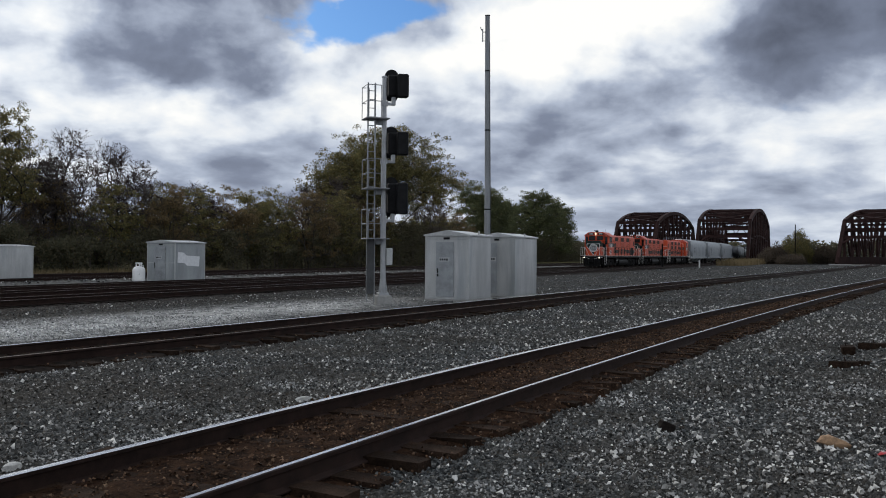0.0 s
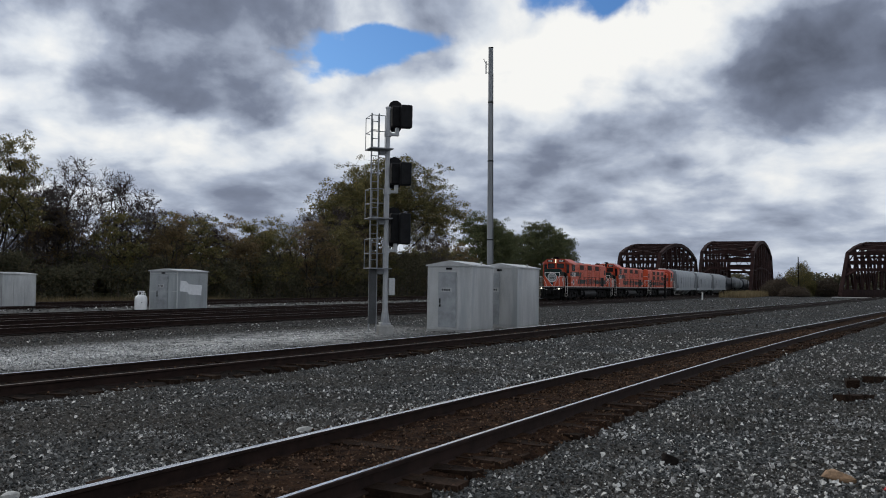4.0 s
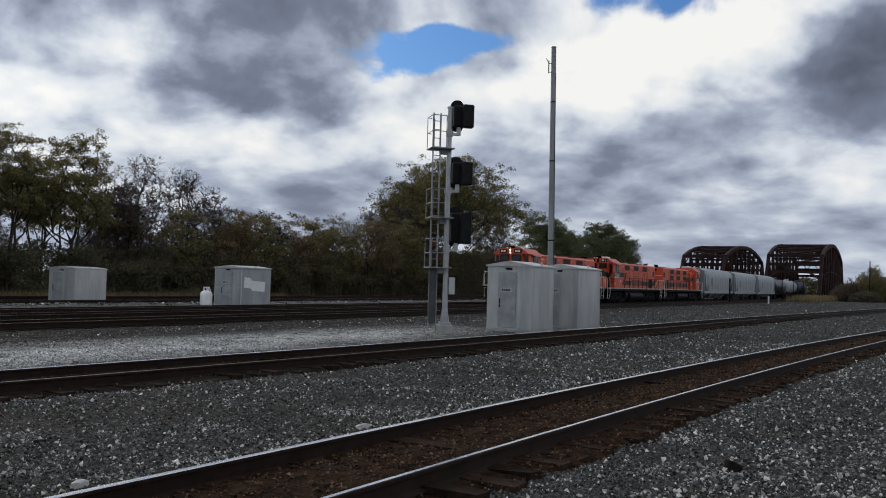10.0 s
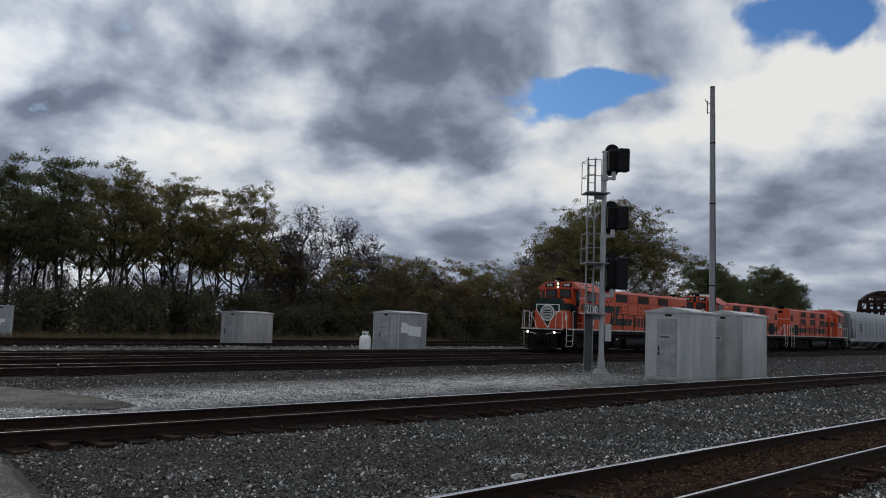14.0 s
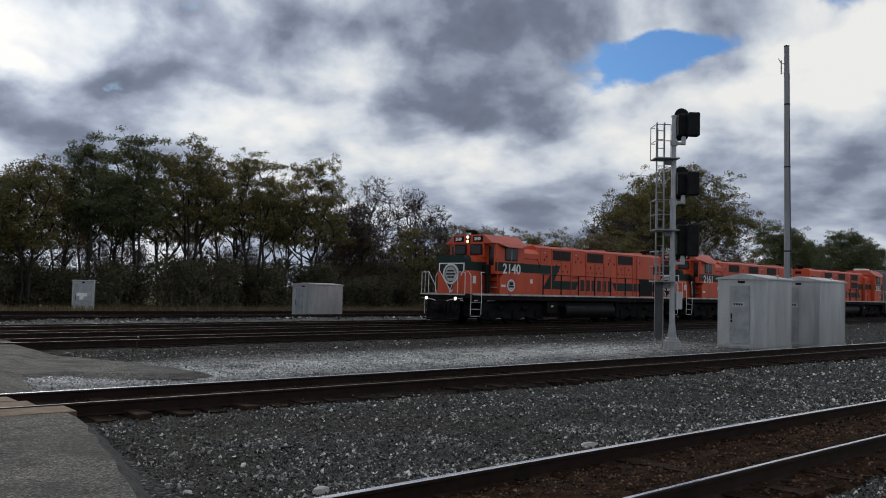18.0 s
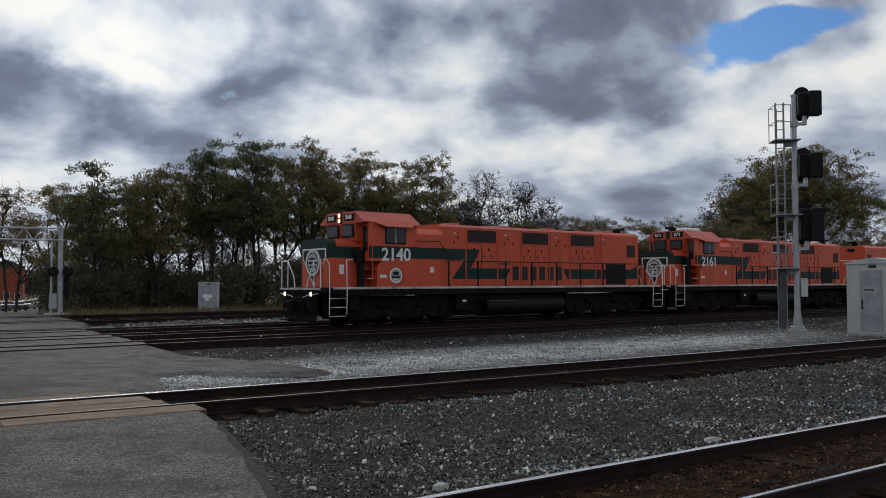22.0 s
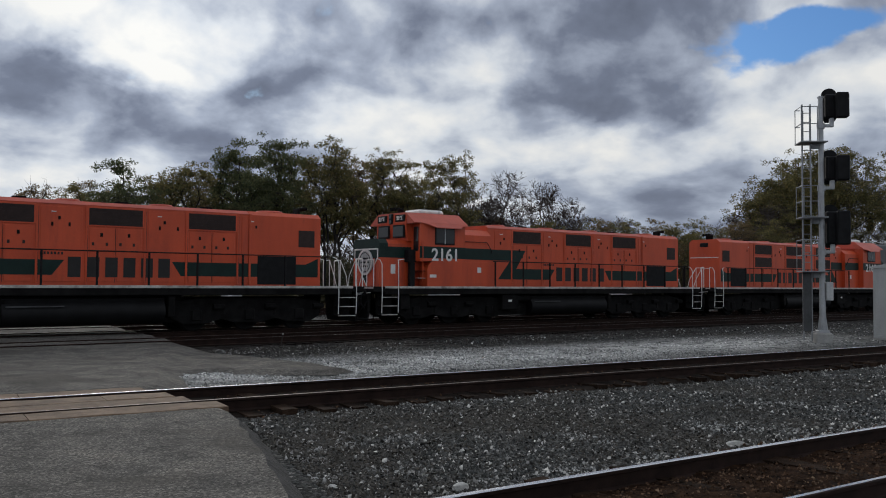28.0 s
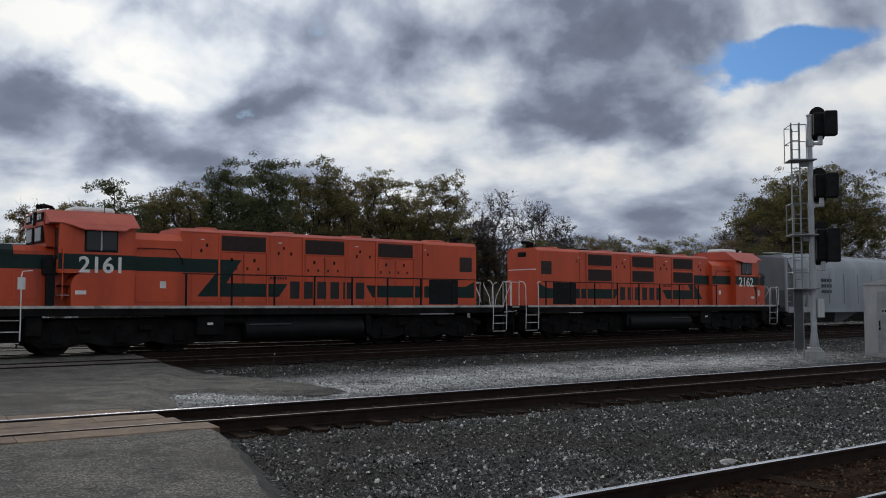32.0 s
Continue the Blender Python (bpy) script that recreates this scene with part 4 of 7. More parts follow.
cabinet("signal_hut", 28.35, 18.82, -82.0, 1.8, 2.2, 2.66, "pale galvanised metal signal hut with a gabled roof by the track", ridge=0.22, seams=1)
cabinet("signal_hut", 32.1, 18.6, -82.0, 1.55, 2.75, 2.66, "second galvanised metal signal hut standing behind its neighbour", door_x=(0.12, 0.5), ridge=0.2, seams=1)
cabinet("relay_cabinet", 33.55, 41.2, -82.35, 2.0, 2.5, 2.42, "grey metal relay cabinet with a pale patch beside a gas bottle",
        patch=[(0.2, 1.15), (0.25, 1.75), (0.7, 1.72), (0.95, 1.55), (2.05, 1.5), (2.0, 0.92), (0.95, 0.98), (0.8, 1.12)], ridge=0.16, seams=1, skin=GREY_HUT)
cabinet("relay_cabinet", 28.7, 50.4, -82.35, 2.25, 2.25, 2.12, "pale weathered metal relay cabinet between the sidings", door_x=(0.15, 0.5), ridge=0.14, text=False, seams=3)
cabinet("relay_cabinet", 18.05, 60.4, -20.0, 1.32, 0.9, 1.98, "narrow grey metal cabinet at the edge of the wood", door_x=(0.1, 0.9), ridge=0.06, text=False, seams=2, skin=GREY_HUT, daub=True)


def gas_bottle(x, y):
    base = thing("gas_bottle", "white upright propane gas bottle beside the relay cabinet", "gas bottle", pose(x, y, 0))
    prof = [(0.22, 0.0), (0.27, 0.02), (0.27, 0.06), (0.31, 0.1), (0.34, 0.18), (0.34, 0.72), (0.31, 0.83), (0.22, 0.91), (0.12, 0.94), (0.05, 0.95)]
    part("tank", Geo().lathe(prof, (0, 0, 0), 22), TANK_WHITE, base, smooth=True)
    g = Geo()
    for k in range(3):
        a = 2 * math.pi * k / 3
        g.box((0.15 * math.cos(a) - 0.03, 0.15 * math.sin(a) - 0.03, 0.88), (0.15 * math.cos(a) + 0.03, 0.15 * math.sin(a) + 0.03, 1.1), 0.008)
    g.lathe([(0.13, 1.08), (0.19, 1.08), (0.19, 1.15), (0.13, 1.15), (0.13, 1.08)], (0, 0, 0), 18, caps=False)
    part("collar", g, TANK_WHITE, base, "white guard collar")
    part("valve", Geo().cyl((0, 0, 0.94), (0, 0, 1.06), 0.03, n=8), UNDER, base)
    part("hose", Geo().pipe([(0.03, 0, 1.02), (0.3, 0.02, 1.0), (0.36, 0.05, 0.7), (0.42, 0.1, 0.2)], 0.02), TANK_WHITE, base)
    for k in range(3):
        part("label_mark", Geo().box((-0.2 + k * 0.09, -0.3, 0.5), (-0.14 + k * 0.09, -0.27, 0.54)), BLACK, base)
    return base


gas_bottle(32.5, 40.62)


def utility_pole(x, y):
    base = thing("antenna_pole", "tall plain grey pole with a small antenna near its top", "pole", pose(x, y, 0))
    part("shaft", Geo().cyl((0, 0, -0.2), (-0.06, 0.1, 13.82), 0.175, 0.12, 14), POLE_GREY, base, smooth=True)
    part("pole_cap", Geo().cyl((-0.06, 0.1, 13.82), (-0.06, 0.1, 13.86), 0.13, n=14), UNDER, base)
    part("antenna", Geo().cyl((-0.22, 0.28, 12.5), (-0.22, 0.28, 13.15), 0.03, n=8), POLE_GREY, base)
    part("antenna_arm", Geo().pipe([(-0.05, 0.08, 12.55), (-0.22, 0.28, 12.55), (-0.22, 0.28, 12.8)], 0.02), POLE_GREY, base)
    part("antenna_arm", Geo().pipe([(-0.05, 0.08, 13.0), (-0.22, 0.28, 13.0), (-0.3, 0.38, 13.25)], 0.02), POLE_GREY, base)
    part("cable", Geo().pipe([(-0.08, -0.06, 12.5), (-0.06, -0.09, 8), (-0.03, -0.16, 2), (-0.02, -0.19, 0.0)], 0.014, 5), BLACK, base)
    for z in (4.0, 8.0, 11.0):
        part("band", Geo().cyl((-0.0043 * z, 0.0072 * z, z), (-0.0043 * z, 0.0072 * z, z + 0.06), 0.182 - z * 0.0038, n=14), UNDER, base)
    return base


utility_pole(39.14, 22.2)
# ---------------------------------------------------------------- the train
WHEEL_R = 0.52
MOVING = []                       # (thing, metres behind the train's front, turned round)
WHEELS = []                       # (wheelset, x on its car, direction)


def lettering(body, size, at, mat, parent, side=-1, label="", squeeze=1.0):
    c = bpy.data.curves.new("lettering", "FONT")
    c.body, c.size, c.extrude, c.align_x, c.align_y = body, size, 0.004, "CENTER", "CENTER"
    c.offset = 0.013
    c.materials.append(mat)
    ob = new("number", c)
    ob.parent = parent
    ob.matrix_basis = pose(*at, 90, 0, 0 if side < 0 else 180) @ Matrix.Diagonal((squeeze, 1, 1, 1))
    return tagged(ob, label)


def wheelset(x, parent, direction=1.0, gauge=0.7175, axle_name="wheelset"):
    g = Geo()
    for s in (-1, 1):
        prof = [(0.12, 0.0), (0.2, 0.02), (0.4, 0.015), (WHEEL_R - 0.05, 0.0), (WHEEL_R + 0.025, -0.01), (WHEEL_R + 0.025, 0.02), (WHEEL_R, 0.035),
                (WHEEL_R - 0.012, 0.13), (WHEEL_R - 0.08, 0.13), (0.3, 0.07), (0.14, 0.12), (0.12, 0.15)]
        g.lathe([(r, s * (gauge + h)) for r, h in prof], (0, 0, 0), 20, axis=1)
        for k in range(5):
            a = 2 * math.pi * k / 5
            g.cyl((0.3 * math.cos(a), s * (gauge + 0.05), 0.3 * math.sin(a)), (0.3 * math.cos(a), s * (gauge + 0.09), 0.3 * math.sin(a)), 0.04, n=6)
    g.cyl((0, -0.98, 0), (0, 0.98, 0), 0.085, n=10)
    ob = part(axle_name, g, UNDER, parent)
    ob.matrix_basis = pose(x, 0, WHEEL_R)
    WHEELS.append((ob, x, direction))
    return ob


def loco_truck(xc, parent, direction):
    t = part("bogie", Geo().box((xc - 2.7, -0.62, 0.3), (xc + 2.7, 0.62, 1.12), 0.06), UNDER, parent)
    for s in (-1, 1):
        y = s * 1.02
        out = [(xc - 2.75, 0.46), (xc - 2.35, 0.25), (xc - 1.5, 0.27), (xc - 1.0, 0.4), (xc - 0.5, 0.27), (xc + 0.5, 0.27), (xc + 1.0, 0.4),
               (xc + 1.5, 0.27), (xc + 2.35, 0.25), (xc + 2.75, 0.46), (xc + 2.75, 0.95), (xc + 1.9, 1.08), (xc - 1.9, 1.08), (xc - 2.75, 0.95)]
        part("side_frame", Geo().prism(out, 1, y - 0.09, y + 0.09), UNDER, t)
        for k in (-1.9, 0.0, 1.9):
            part("journal_box", Geo().box((xc + k - 0.18, y + s * 0.02 - 0.14, WHEEL_R - 0.17), (xc + k + 0.18, y + s * 0.02 + 0.14, WHEEL_R + 0.2), 0.03), UNDER, t)
            part("brake_cylinder", Geo().cyl((xc + k + 0.55, y + s * 0.16, 0.8), (xc + k + 0.95, y + s * 0.16, 0.8), 0.1, n=10), UNDER, t)
        for k in (-0.95, 0.95):
            part("spring", Geo().cyl((xc + k, y, 0.5), (xc + k, y, 0.86), 0.12, n=8), UNDER, t)
    for k in (-1.9, 0.0, 1.9):
        wheelset(xc + k, parent, direction)


def band(g, pts, y, side):
    """A flat painted field on a side wall, given by (x, z) corners."""
    g.prism(pts, 1, y, y + side * 0.004)


def locomotive(number, label, start, turned=False, double=False, ac=True, drumhead=True):
    base = thing("locomotive", label, "locomotive", group="locomotives of the train")
    d = -1.0 if turned else 1.0
    # frame, deck edge and pilots
    part("frame", Geo().box((0.75, -1.5, 1.2), (20.25, 1.5, 1.46), 0.02), UNDER, base, "black underframe")
    for s in (-1, 1):
        part("sill_stripe", Geo().box((0.72, s * 1.5 - 0.02, 1.43), (20.28, s * 1.5 + 0.02, 1.515), 0.005), SILL_WHITE, base, "white stripe along the deck edge")
        part("walkway", Geo().box((0.75, min(s * 0.96, s * 1.48), 1.465), (20.25, max(s * 0.96, s * 1.48), 1.5)), UNDER, base)
    for x0, x1, sx in ((0.2, 0.75, -1), (20.25, 20.8, 1)):
        deck = part("end_platform", Geo().box((x0, -1.5, 1.3), (x1, 1.5, 1.5), 0.02), UNDER, base, "black end platform")
        xe = x0 if sx < 0 else x1
        part("edge_stripe", Geo().box((min(xe, xe + sx * 0.01), -1.48, 1.42), (max(xe, xe + sx * 0.01), 1.48, 1.49)), SILL_WHITE, deck, "white edge stripe")
        out = [(xe - sx * 0.04, 1.34), (xe - sx * 0.06, 0.5), (xe - sx * 0.02, 0.22), (xe - sx * 0.08, 0.2), (xe - sx * 0.16, 0.5), (xe - sx * 0.2, 1.34)]
        part("pilot", Geo().prism(out, 1, -1.02, 1.02), UNDER, base, "black pilot plate")
        for s in (-1, 1):
            part("footboard", Geo().box((min(xe - sx * 0.05, xe + sx * 0.22), s * 0.75 - 0.3, 0.26), (max(xe - sx * 0.05, xe + sx * 0.22), s * 0.75 + 0.3, 0.31), 0.01), UNDER, base)
            part("footboard_bracket", Geo().pipe([(xe - sx * 0.02, s * 0.75, 0.75), (xe + sx * 0.16, s * 0.75, 0.5), (xe + sx * 0.16, s * 0.75, 0.3)], 0.02, 5), UNDER, base)
            part("hose_rack", Geo().pipe([(xe, s * 0.8, 1.22), (xe + sx * 0.12, s * 0.82, 1.12), (xe + sx * 0.16, s * 0.86, 0.86), (xe + sx * 0.08, s * 0.98, 0.7), (xe, s * 1.02, 0.95)], 0.03, 5), BLACK, base)
        part("draft_box", Geo().box((min(xe - sx * 0.1, xe + sx * 0.12), -0.34, 0.62), (max(xe - sx * 0.1, xe + sx * 0.12), 0.34, 1.16), 0.03), UNDER, base)
        c = Geo().box((min(xe, xe + sx * 0.42), -0.13, 0.72), (max(xe, xe + sx * 0.42), 0.13, 0.98), 0.04)
        c.box((min(xe + sx * 0.3, xe + sx * 0.52), -0.2, 0.68), (max(xe + sx * 0.3, xe + sx * 0.52), 0.16, 1.04), 0.05)
        part("coupler", c, UNDER, base)
        for y in (-0.55, -0.35, 0.35, 0.55):
            part("air_hose", Geo().pipe([(xe, y, 1.1), (xe + sx * 0.14, y, 1.0), (xe + sx * 0.2, y * 1.05, 0.72), (xe + sx * 0.14, y, 0.5)], 0.025, 5), BLACK, base)
        # corner steps
        for s in (-1, 1):
            xi = 0.95 if sx < 0 else 20.05
            st = part("corner_steps", Geo().box((min(xi - 0.34, xi + 0.34), s * 1.05 - 0.06, 0.45), (max(xi - 0.34, xi + 0.34), s * 1.05 + 0.06, 1.36), 0.01), UNDER, base, "black step well")
            for z in (0.42, 0.75, 1.08):
                part("tread", Geo().box((xi - 0.36, min(s * 1.1, s * 1.47), z), (xi + 0.36, max(s * 1.1, s * 1.47), z + 0.035), 0.008), UNDER, st)
                part("tread_edge", Geo().box((xi - 0.36, min(s * 1.473, s * 1.49), z), (xi + 0.36, max(s * 1.473, s * 1.49), z + 0.03)), SILL_WHITE, st)
            for xx in (xi - 0.38, xi + 0.38):
                part("grab_rail", Geo().pipe([(xx, s * 1.5, 0.5), (xx, s * 1.53, 1.2), (xx, s * 1.5, 2.35), (xx + (0.1 if xx > xi else -0.1) * 0.5, s * 1.42, 2.52),
                                              (xx + (0.32 if xx > xi else -0.2), s * 1.42, 2.55)], 0.018), WHITE, base, "white grab rail")
        # end handrails
        for s in (-1, 1):
            part("end_rail", Geo().pipe([(xe - sx * 0.05, s * 1.42, 1.5), (xe - sx * 0.05, s * 1.42, 2.5), (xe - sx * 0.05, s * 0.95, 2.52), (xe - sx * 0.08, s * 0.55, 1.9), (xe - sx * 0.05, s * 0.42, 1.5)], 0.019), WHITE, base, "white end handrail")
            part("end_rail", Geo().pipe([(xe - sx * 0.05, s * 0.95, 1.5), (xe - sx * 0.05, s * 0.95, 2.52)], 0.018), WHITE, base, "white end handrail")
            part("cut_lever", Geo().pipe([(xe + sx * 0.03, s * 1.35, 1.28), (xe + sx * 0.05, s * 0.6, 1.2), (xe + sx * 0.05, s * 0.2, 1.1)], 0.015, 5), WHITE, base)
    for s in (-1, 1):
        dl = part("ditch_light", Geo().cyl((0.24, s * 0.95, 1.26), (0.12, s * 0.95, 1.26), 0.11, n=14), BLACK, base)
        if not turned and start == 0.0:
            part("lens", Geo().cyl((0.122, s * 0.95, 1.26), (0.112, s * 0.95, 1.26), 0.085, n=14), LAMP, dl, "lit ditch light")
        else:
            part("lens", Geo().cyl((0.122, s * 0.95, 1.26), (0.112, s * 0.95, 1.26), 0.085, n=14), GLASS, dl)
    # short hood (nose)
    nose = Geo()
    out = [(-0.92, 1.5), (0.92, 1.5), (0.92, 3.16), (0.78, 3.32), (-0.78, 3.32), (-0.92, 3.16)]
    nose.prism(out, 0, 0.85, 3.0)
    n = part("nose", nose, ORANGE, base, "orange short hood")
    part("nose_top", Geo().prism([(-0.94, 3.05), (0.94, 3.05), (0.94, 3.17), (0.79, 3.345), (-0.79, 3.345), (-0.94, 3.17)], 0, 0.83, 1.22), GREEN, n, "dark green nose top")
    part("nose_band", Geo().prism([(-0.925, 2.62), (0.925, 2.62), (0.925, 3.05), (-0.925, 3.05)], 0, 0.842, 2.5), GREEN, n)
    part("nose_door", Geo().box((0.82, -0.62, 1.56), (0.842, -0.1, 2.58), 0.006), ORANGE, n)
    for s in (-1, 1):
        part("nose_hatch", Geo().box((1.2, s * 0.922 - 0.012, 1.7), (1.9, s * 0.922 + 0.012, 2.5), 0.004), ORANGE, n)
        part("notice_plate", Geo().box((1.36, s * 0.937 - 0.003, 2.0), (1.58, s * 0.937 + 0.003, 2.36)), WHITE, n, "white notice plate")
        part("equipment_post", Geo().box((2.1, s * 1.12 - 0.08, 1.5), (2.34, s * 1.12 + 0.08, 2.46), 0.015), BLACK, n)
        for z in (1.82, 2.1):
            part("cab_step", Geo().box((2.44, min(s * 0.93, s * 1.4), z), (2.7, max(s * 0.93, s * 1.4), z + 0.03), 0.006), SILL_WHITE if z < 2 else UNDER, n)
        part("sand_filler", Geo().box((2.02, s * 1.05 - 0.16, 2.45), (2.42, s * 1.05 + 0.16, 2.95), 0.02), BLACK, n)
    if drumhead and not turned:
        dh = part("emblem_disc", Geo().cyl((0.82, -0.02, 2.44), (0.76, -0.02, 2.44), 0.5, n=32), NOTICE, n, "round pale emblem disc on the nose")
        part("emblem_rim", Geo().lathe([(0.44, 0.0), (0.44, -0.006), (0.5, -0.006), (0.5, 0.0), (0.44, 0.0)], (0.759, -0.02, 2.44), 32, axis=0, caps=False), WHITE, dh)
        part("emblem_ring", Geo().lathe([(0.36, 0.0), (0.36, -0.006), (0.39, -0.006), (0.39, 0.0), (0.36, 0.0)], (0.759, -0.02, 2.44), 32, axis=0, caps=False), BLACK, dh)
        for k in range(3):
            w = 0.22 + 0.07 * (k == 1)
            part("emblem_bar", Geo().box((0.752, -0.02 - w, 2.55 - k * 0.15), (0.759, -0.02 + w, 2.62 - k * 0.15)), BLACK, dh)
    part("nose_chevron_border", Geo().prism([(-0.84, 2.63), (0.0, 1.52), (0.84, 2.63), (0.84, 2.98), (-0.84, 2.98)], 0, 0.832, 0.839), WHITE, n, "white painted border of the chevron")
    part("nose_chevron", Geo().prism([(-0.77, 2.62), (0.0, 1.62), (0.77, 2.62), (0.77, 2.92), (-0.77, 2.92)], 0, 0.826, 0.83), GREEN, n, "dark green painted chevron")
    # cab
    side = [(2.35, 3.98), (4.62, 3.98), (4.62, 1.5), (2.72, 1.5), (2.72, 2.16), (2.76, 2.32), (2.86, 2.44), (3.0, 2.5), (2.35, 2.5)]
    cab = part("cab", Geo().prism(side, 1, -1.5, 1.5), ORANGE, base, "orange cab with a step well at its front corner")
    front = Geo().prism([(2.36, 3.3), (2.36, 4.38), (2.05, 4.38), (2.02, 4.02), (2.12, 3.3)], 1, -1.0, 1.0)
    part("cab_front", front, ORANGE, cab)
    out = [(-1.5, 3.97), (-1.54, 4.0), (-0.95, 4.42), (0.95, 4.42), (1.54, 4.0), (1.5, 3.97)]
    part("cab_roof", Geo().prism(out, 0, 2.05, 4.72), ORANGE_ROOF, cab, "faded orange cab roof")
    for s in (-1, 1):
        edge = [(2.4, s * 1.5, 4.03), (4.715, s * 1.5, 4.03), (4.715, s * 1.6, 3.95), (4.4, s * 1.62, 3.93), (4.22, s * 1.76, 3.83), (3.0, s * 1.76, 3.83), (2.75, s * 1.62, 3.93)]
        aw = Geo().add([p for p in edge] + [(x, y, z - 0.03) for x, y, z in edge],
                       [tuple(range(7)), tuple(range(13, 6, -1))] + [(i, (i + 1) % 7, 7 + (i + 1) % 7, 7 + i) for i in range(7)])
        part("awning", aw, ORANGE_ROOF, cab, "faded orange awning over the side window")
    for s in (-1, 1):
        w = part("side_window", Geo().box((3.08, s * 1.502 - 0.02, 3.16), (4.08, s * 1.502 + 0.02, 3.86), 0.01), BLACK, cab)
        for x0 in (3.14, 3.62):
            part("pane", Geo().box((x0, s * 1.522 - 0.006, 3.22), (x0 + 0.42, s * 1.522 + 0.006, 3.8)), GLASS, w)
        part("sash", Geo().box((3.55, s * 1.53 - 0.01, 3.2), (3.6, s * 1.53 + 0.01, 3.82)), SILVER, w)
        part("cab_band", Geo().box((2.33, s * 1.503 - 0.002, 2.62), (4.64, s * 1.503 + 0.002, 3.08)), GREEN, cab, "dark green band")
        part("cab_handrail", Geo().pipe([(2.45, s * 1.5, 1.7), (2.45, s * 1.56, 1.75), (2.45, s * 1.56, 3.2), (2.45, s * 1.5, 3.25)], 0.018, 5), ORANGE, cab)
        part("builder_plate", Geo().box((2.84, s * 1.504 - 0.003, 1.86), (3.16, s * 1.504 + 0.003, 1.98)), WHITE, cab)
        fw = part("front_window", Geo().box((2.0, min(s * 0.12, s * 0.9), 3.42), (2.06, max(s * 0.12, s * 0.9), 3.94), 0.015), BLACK, cab)
        part("pane", Geo().box((1.985, min(s * 0.18, s * 0.84), 3.48), (2.0, max(s * 0.18, s * 0.84), 3.88)), GLASS, fw)
        part("door_window", Geo().box((2.325, min(s * 1.08, s * 1.4), 2.9), (2.36, max(s * 1.08, s * 1.4), 3.85), 0.02), GLASS, cab)
        nb = part("number_board", Geo().box((1.99, min(s * 0.3, s * 0.95), 4.06), (2.06, max(s * 0.3, s * 0.95), 4.34), 0.02), BLACK, cab, "black number board")
        t = lettering(number, 0.2, (0, 0, 0), WHITE, nb)
        t.matrix_basis = pose(1.984, s * 0.62, 4.2, 90, 0, -90)
        if start == 0.0:
            seal = part("emblem", Geo().lathe([(0.0, 0), (0.3, 0.0), (0.3, s * 0.006), (0.0, s * 0.006)], (3.6, s * 1.502, 1.95), 26, axis=1), WHITE, cab, "round white painted emblem")
            part("emblem_centre", Geo().lathe([(0.0, 0), (0.24, 0.0), (0.24, s * 0.004), (0.0, s * 0.004)], (3.6, s * 1.508, 1.95), 24, axis=1), POLE_GREY, seal)
            part("emblem_bar", Geo().box((3.4, s * 1.513 - 0.002, 1.85), (3.8, s * 1.513 + 0.002, 1.93)), GREEN, seal)
            part("emblem_bar", Geo().box((3.46, s * 1.513 - 0.002, 1.97), (3.72, s * 1.513 + 0.002, 2.1)), BLACK, seal)
            part("emblem_bar", Geo().box((3.48, s * 1.513 - 0.002, 1.76), (3.72, s * 1.513 + 0.002, 1.81)), WHITE, seal)
        lettering(number, 0.68, (3.62, s * 1.508, 2.74), WHITE, cab, s, "white painted road number", 1.04)
    hl = part("headlight", Geo().box((1.97, -0.13, 3.98), (2.06, 0.13, 4.4), 0.03), BLACK, cab)
    for z in (4.08, 4.29):
        lit = (not turned) and start == 0.0
        part("lens", Geo().cyl((1.975, 0, z), (1.955, 0, z), 0.085, n=14), LAMP_WARM if lit else GLASS, hl, "lit headlight" if lit else "")
    if ac:
        part("air_conditioner", Geo().box((3.0, -0.55, 4.4), (4.3, 0.55, 4.62), 0.08), WHITE if turned or start > 0 else ORANGE_ROOF, cab, "roof air-conditioner case")
    hg = Geo()
    for k, y in enumerate((-0.16, 0.0, 0.16)):
        hg.cyl((2.5 - 0.05 * k, y, 4.58), (2.2 - 0.05 * k, y, 4.6), 0.03, 0.08, 8)
    hg.box((2.45, -0.2, 4.42), (2.55, 0.2, 4.56), 0.02)
    part("horn", hg, UNDER, cab)
    part("beacon", Geo().cyl((2.9, 0.7, 4.3), (2.9, 0.7, 4.55), 0.07, n=8), WHITE, cab)
    part("antenna", Geo().cyl((3.9, -0.7, 4.3), (3.9, -0.7, 4.85), 0.012, n=5), BLACK, cab)
    # long hood
    o1 = [(-1.18, 1.5), (1.18, 1.5), (1.18, 3.62), (0.9, 3.86), (-0.9, 3.86), (-1.18, 3.62)]
    h1 = part("equipment_hood", Geo().prism(o1, 0, 4.62, 6.3), ORANGE, base, "orange equipment hood behind the cab")
    o2 = [(-0.95, 1.5), (0.95, 1.5), (0.95, 3.98), (0.78, 4.08), (-0.78, 4.08), (-0.95, 3.98)]
    h2 = part("engine_hood", Geo().prism(o2, 0, 6.3, 16.4), ORANGE, base, "long orange engine hood")
    h3 = part("rear_hood", Geo().prism([(-0.97, 1.5), (0.97, 1.5), (0.97, 3.96), (0.8, 4.1), (-0.8, 4.1), (-0.97, 3.96)], 0, 16.4, 19.2), ORANGE, base, "orange rear hood")
    part("roof_strip", Geo().prism([(-0.97, 3.97), (-0.79, 4.085), (0.79, 4.085), (0.97, 3.97), (0.97, 3.985), (0.79, 4.1), (-0.79, 4.1), (-0.97, 3.985)], 0, 6.35, 16.35), ORANGE_ROOF, h2, "faded roof edge")
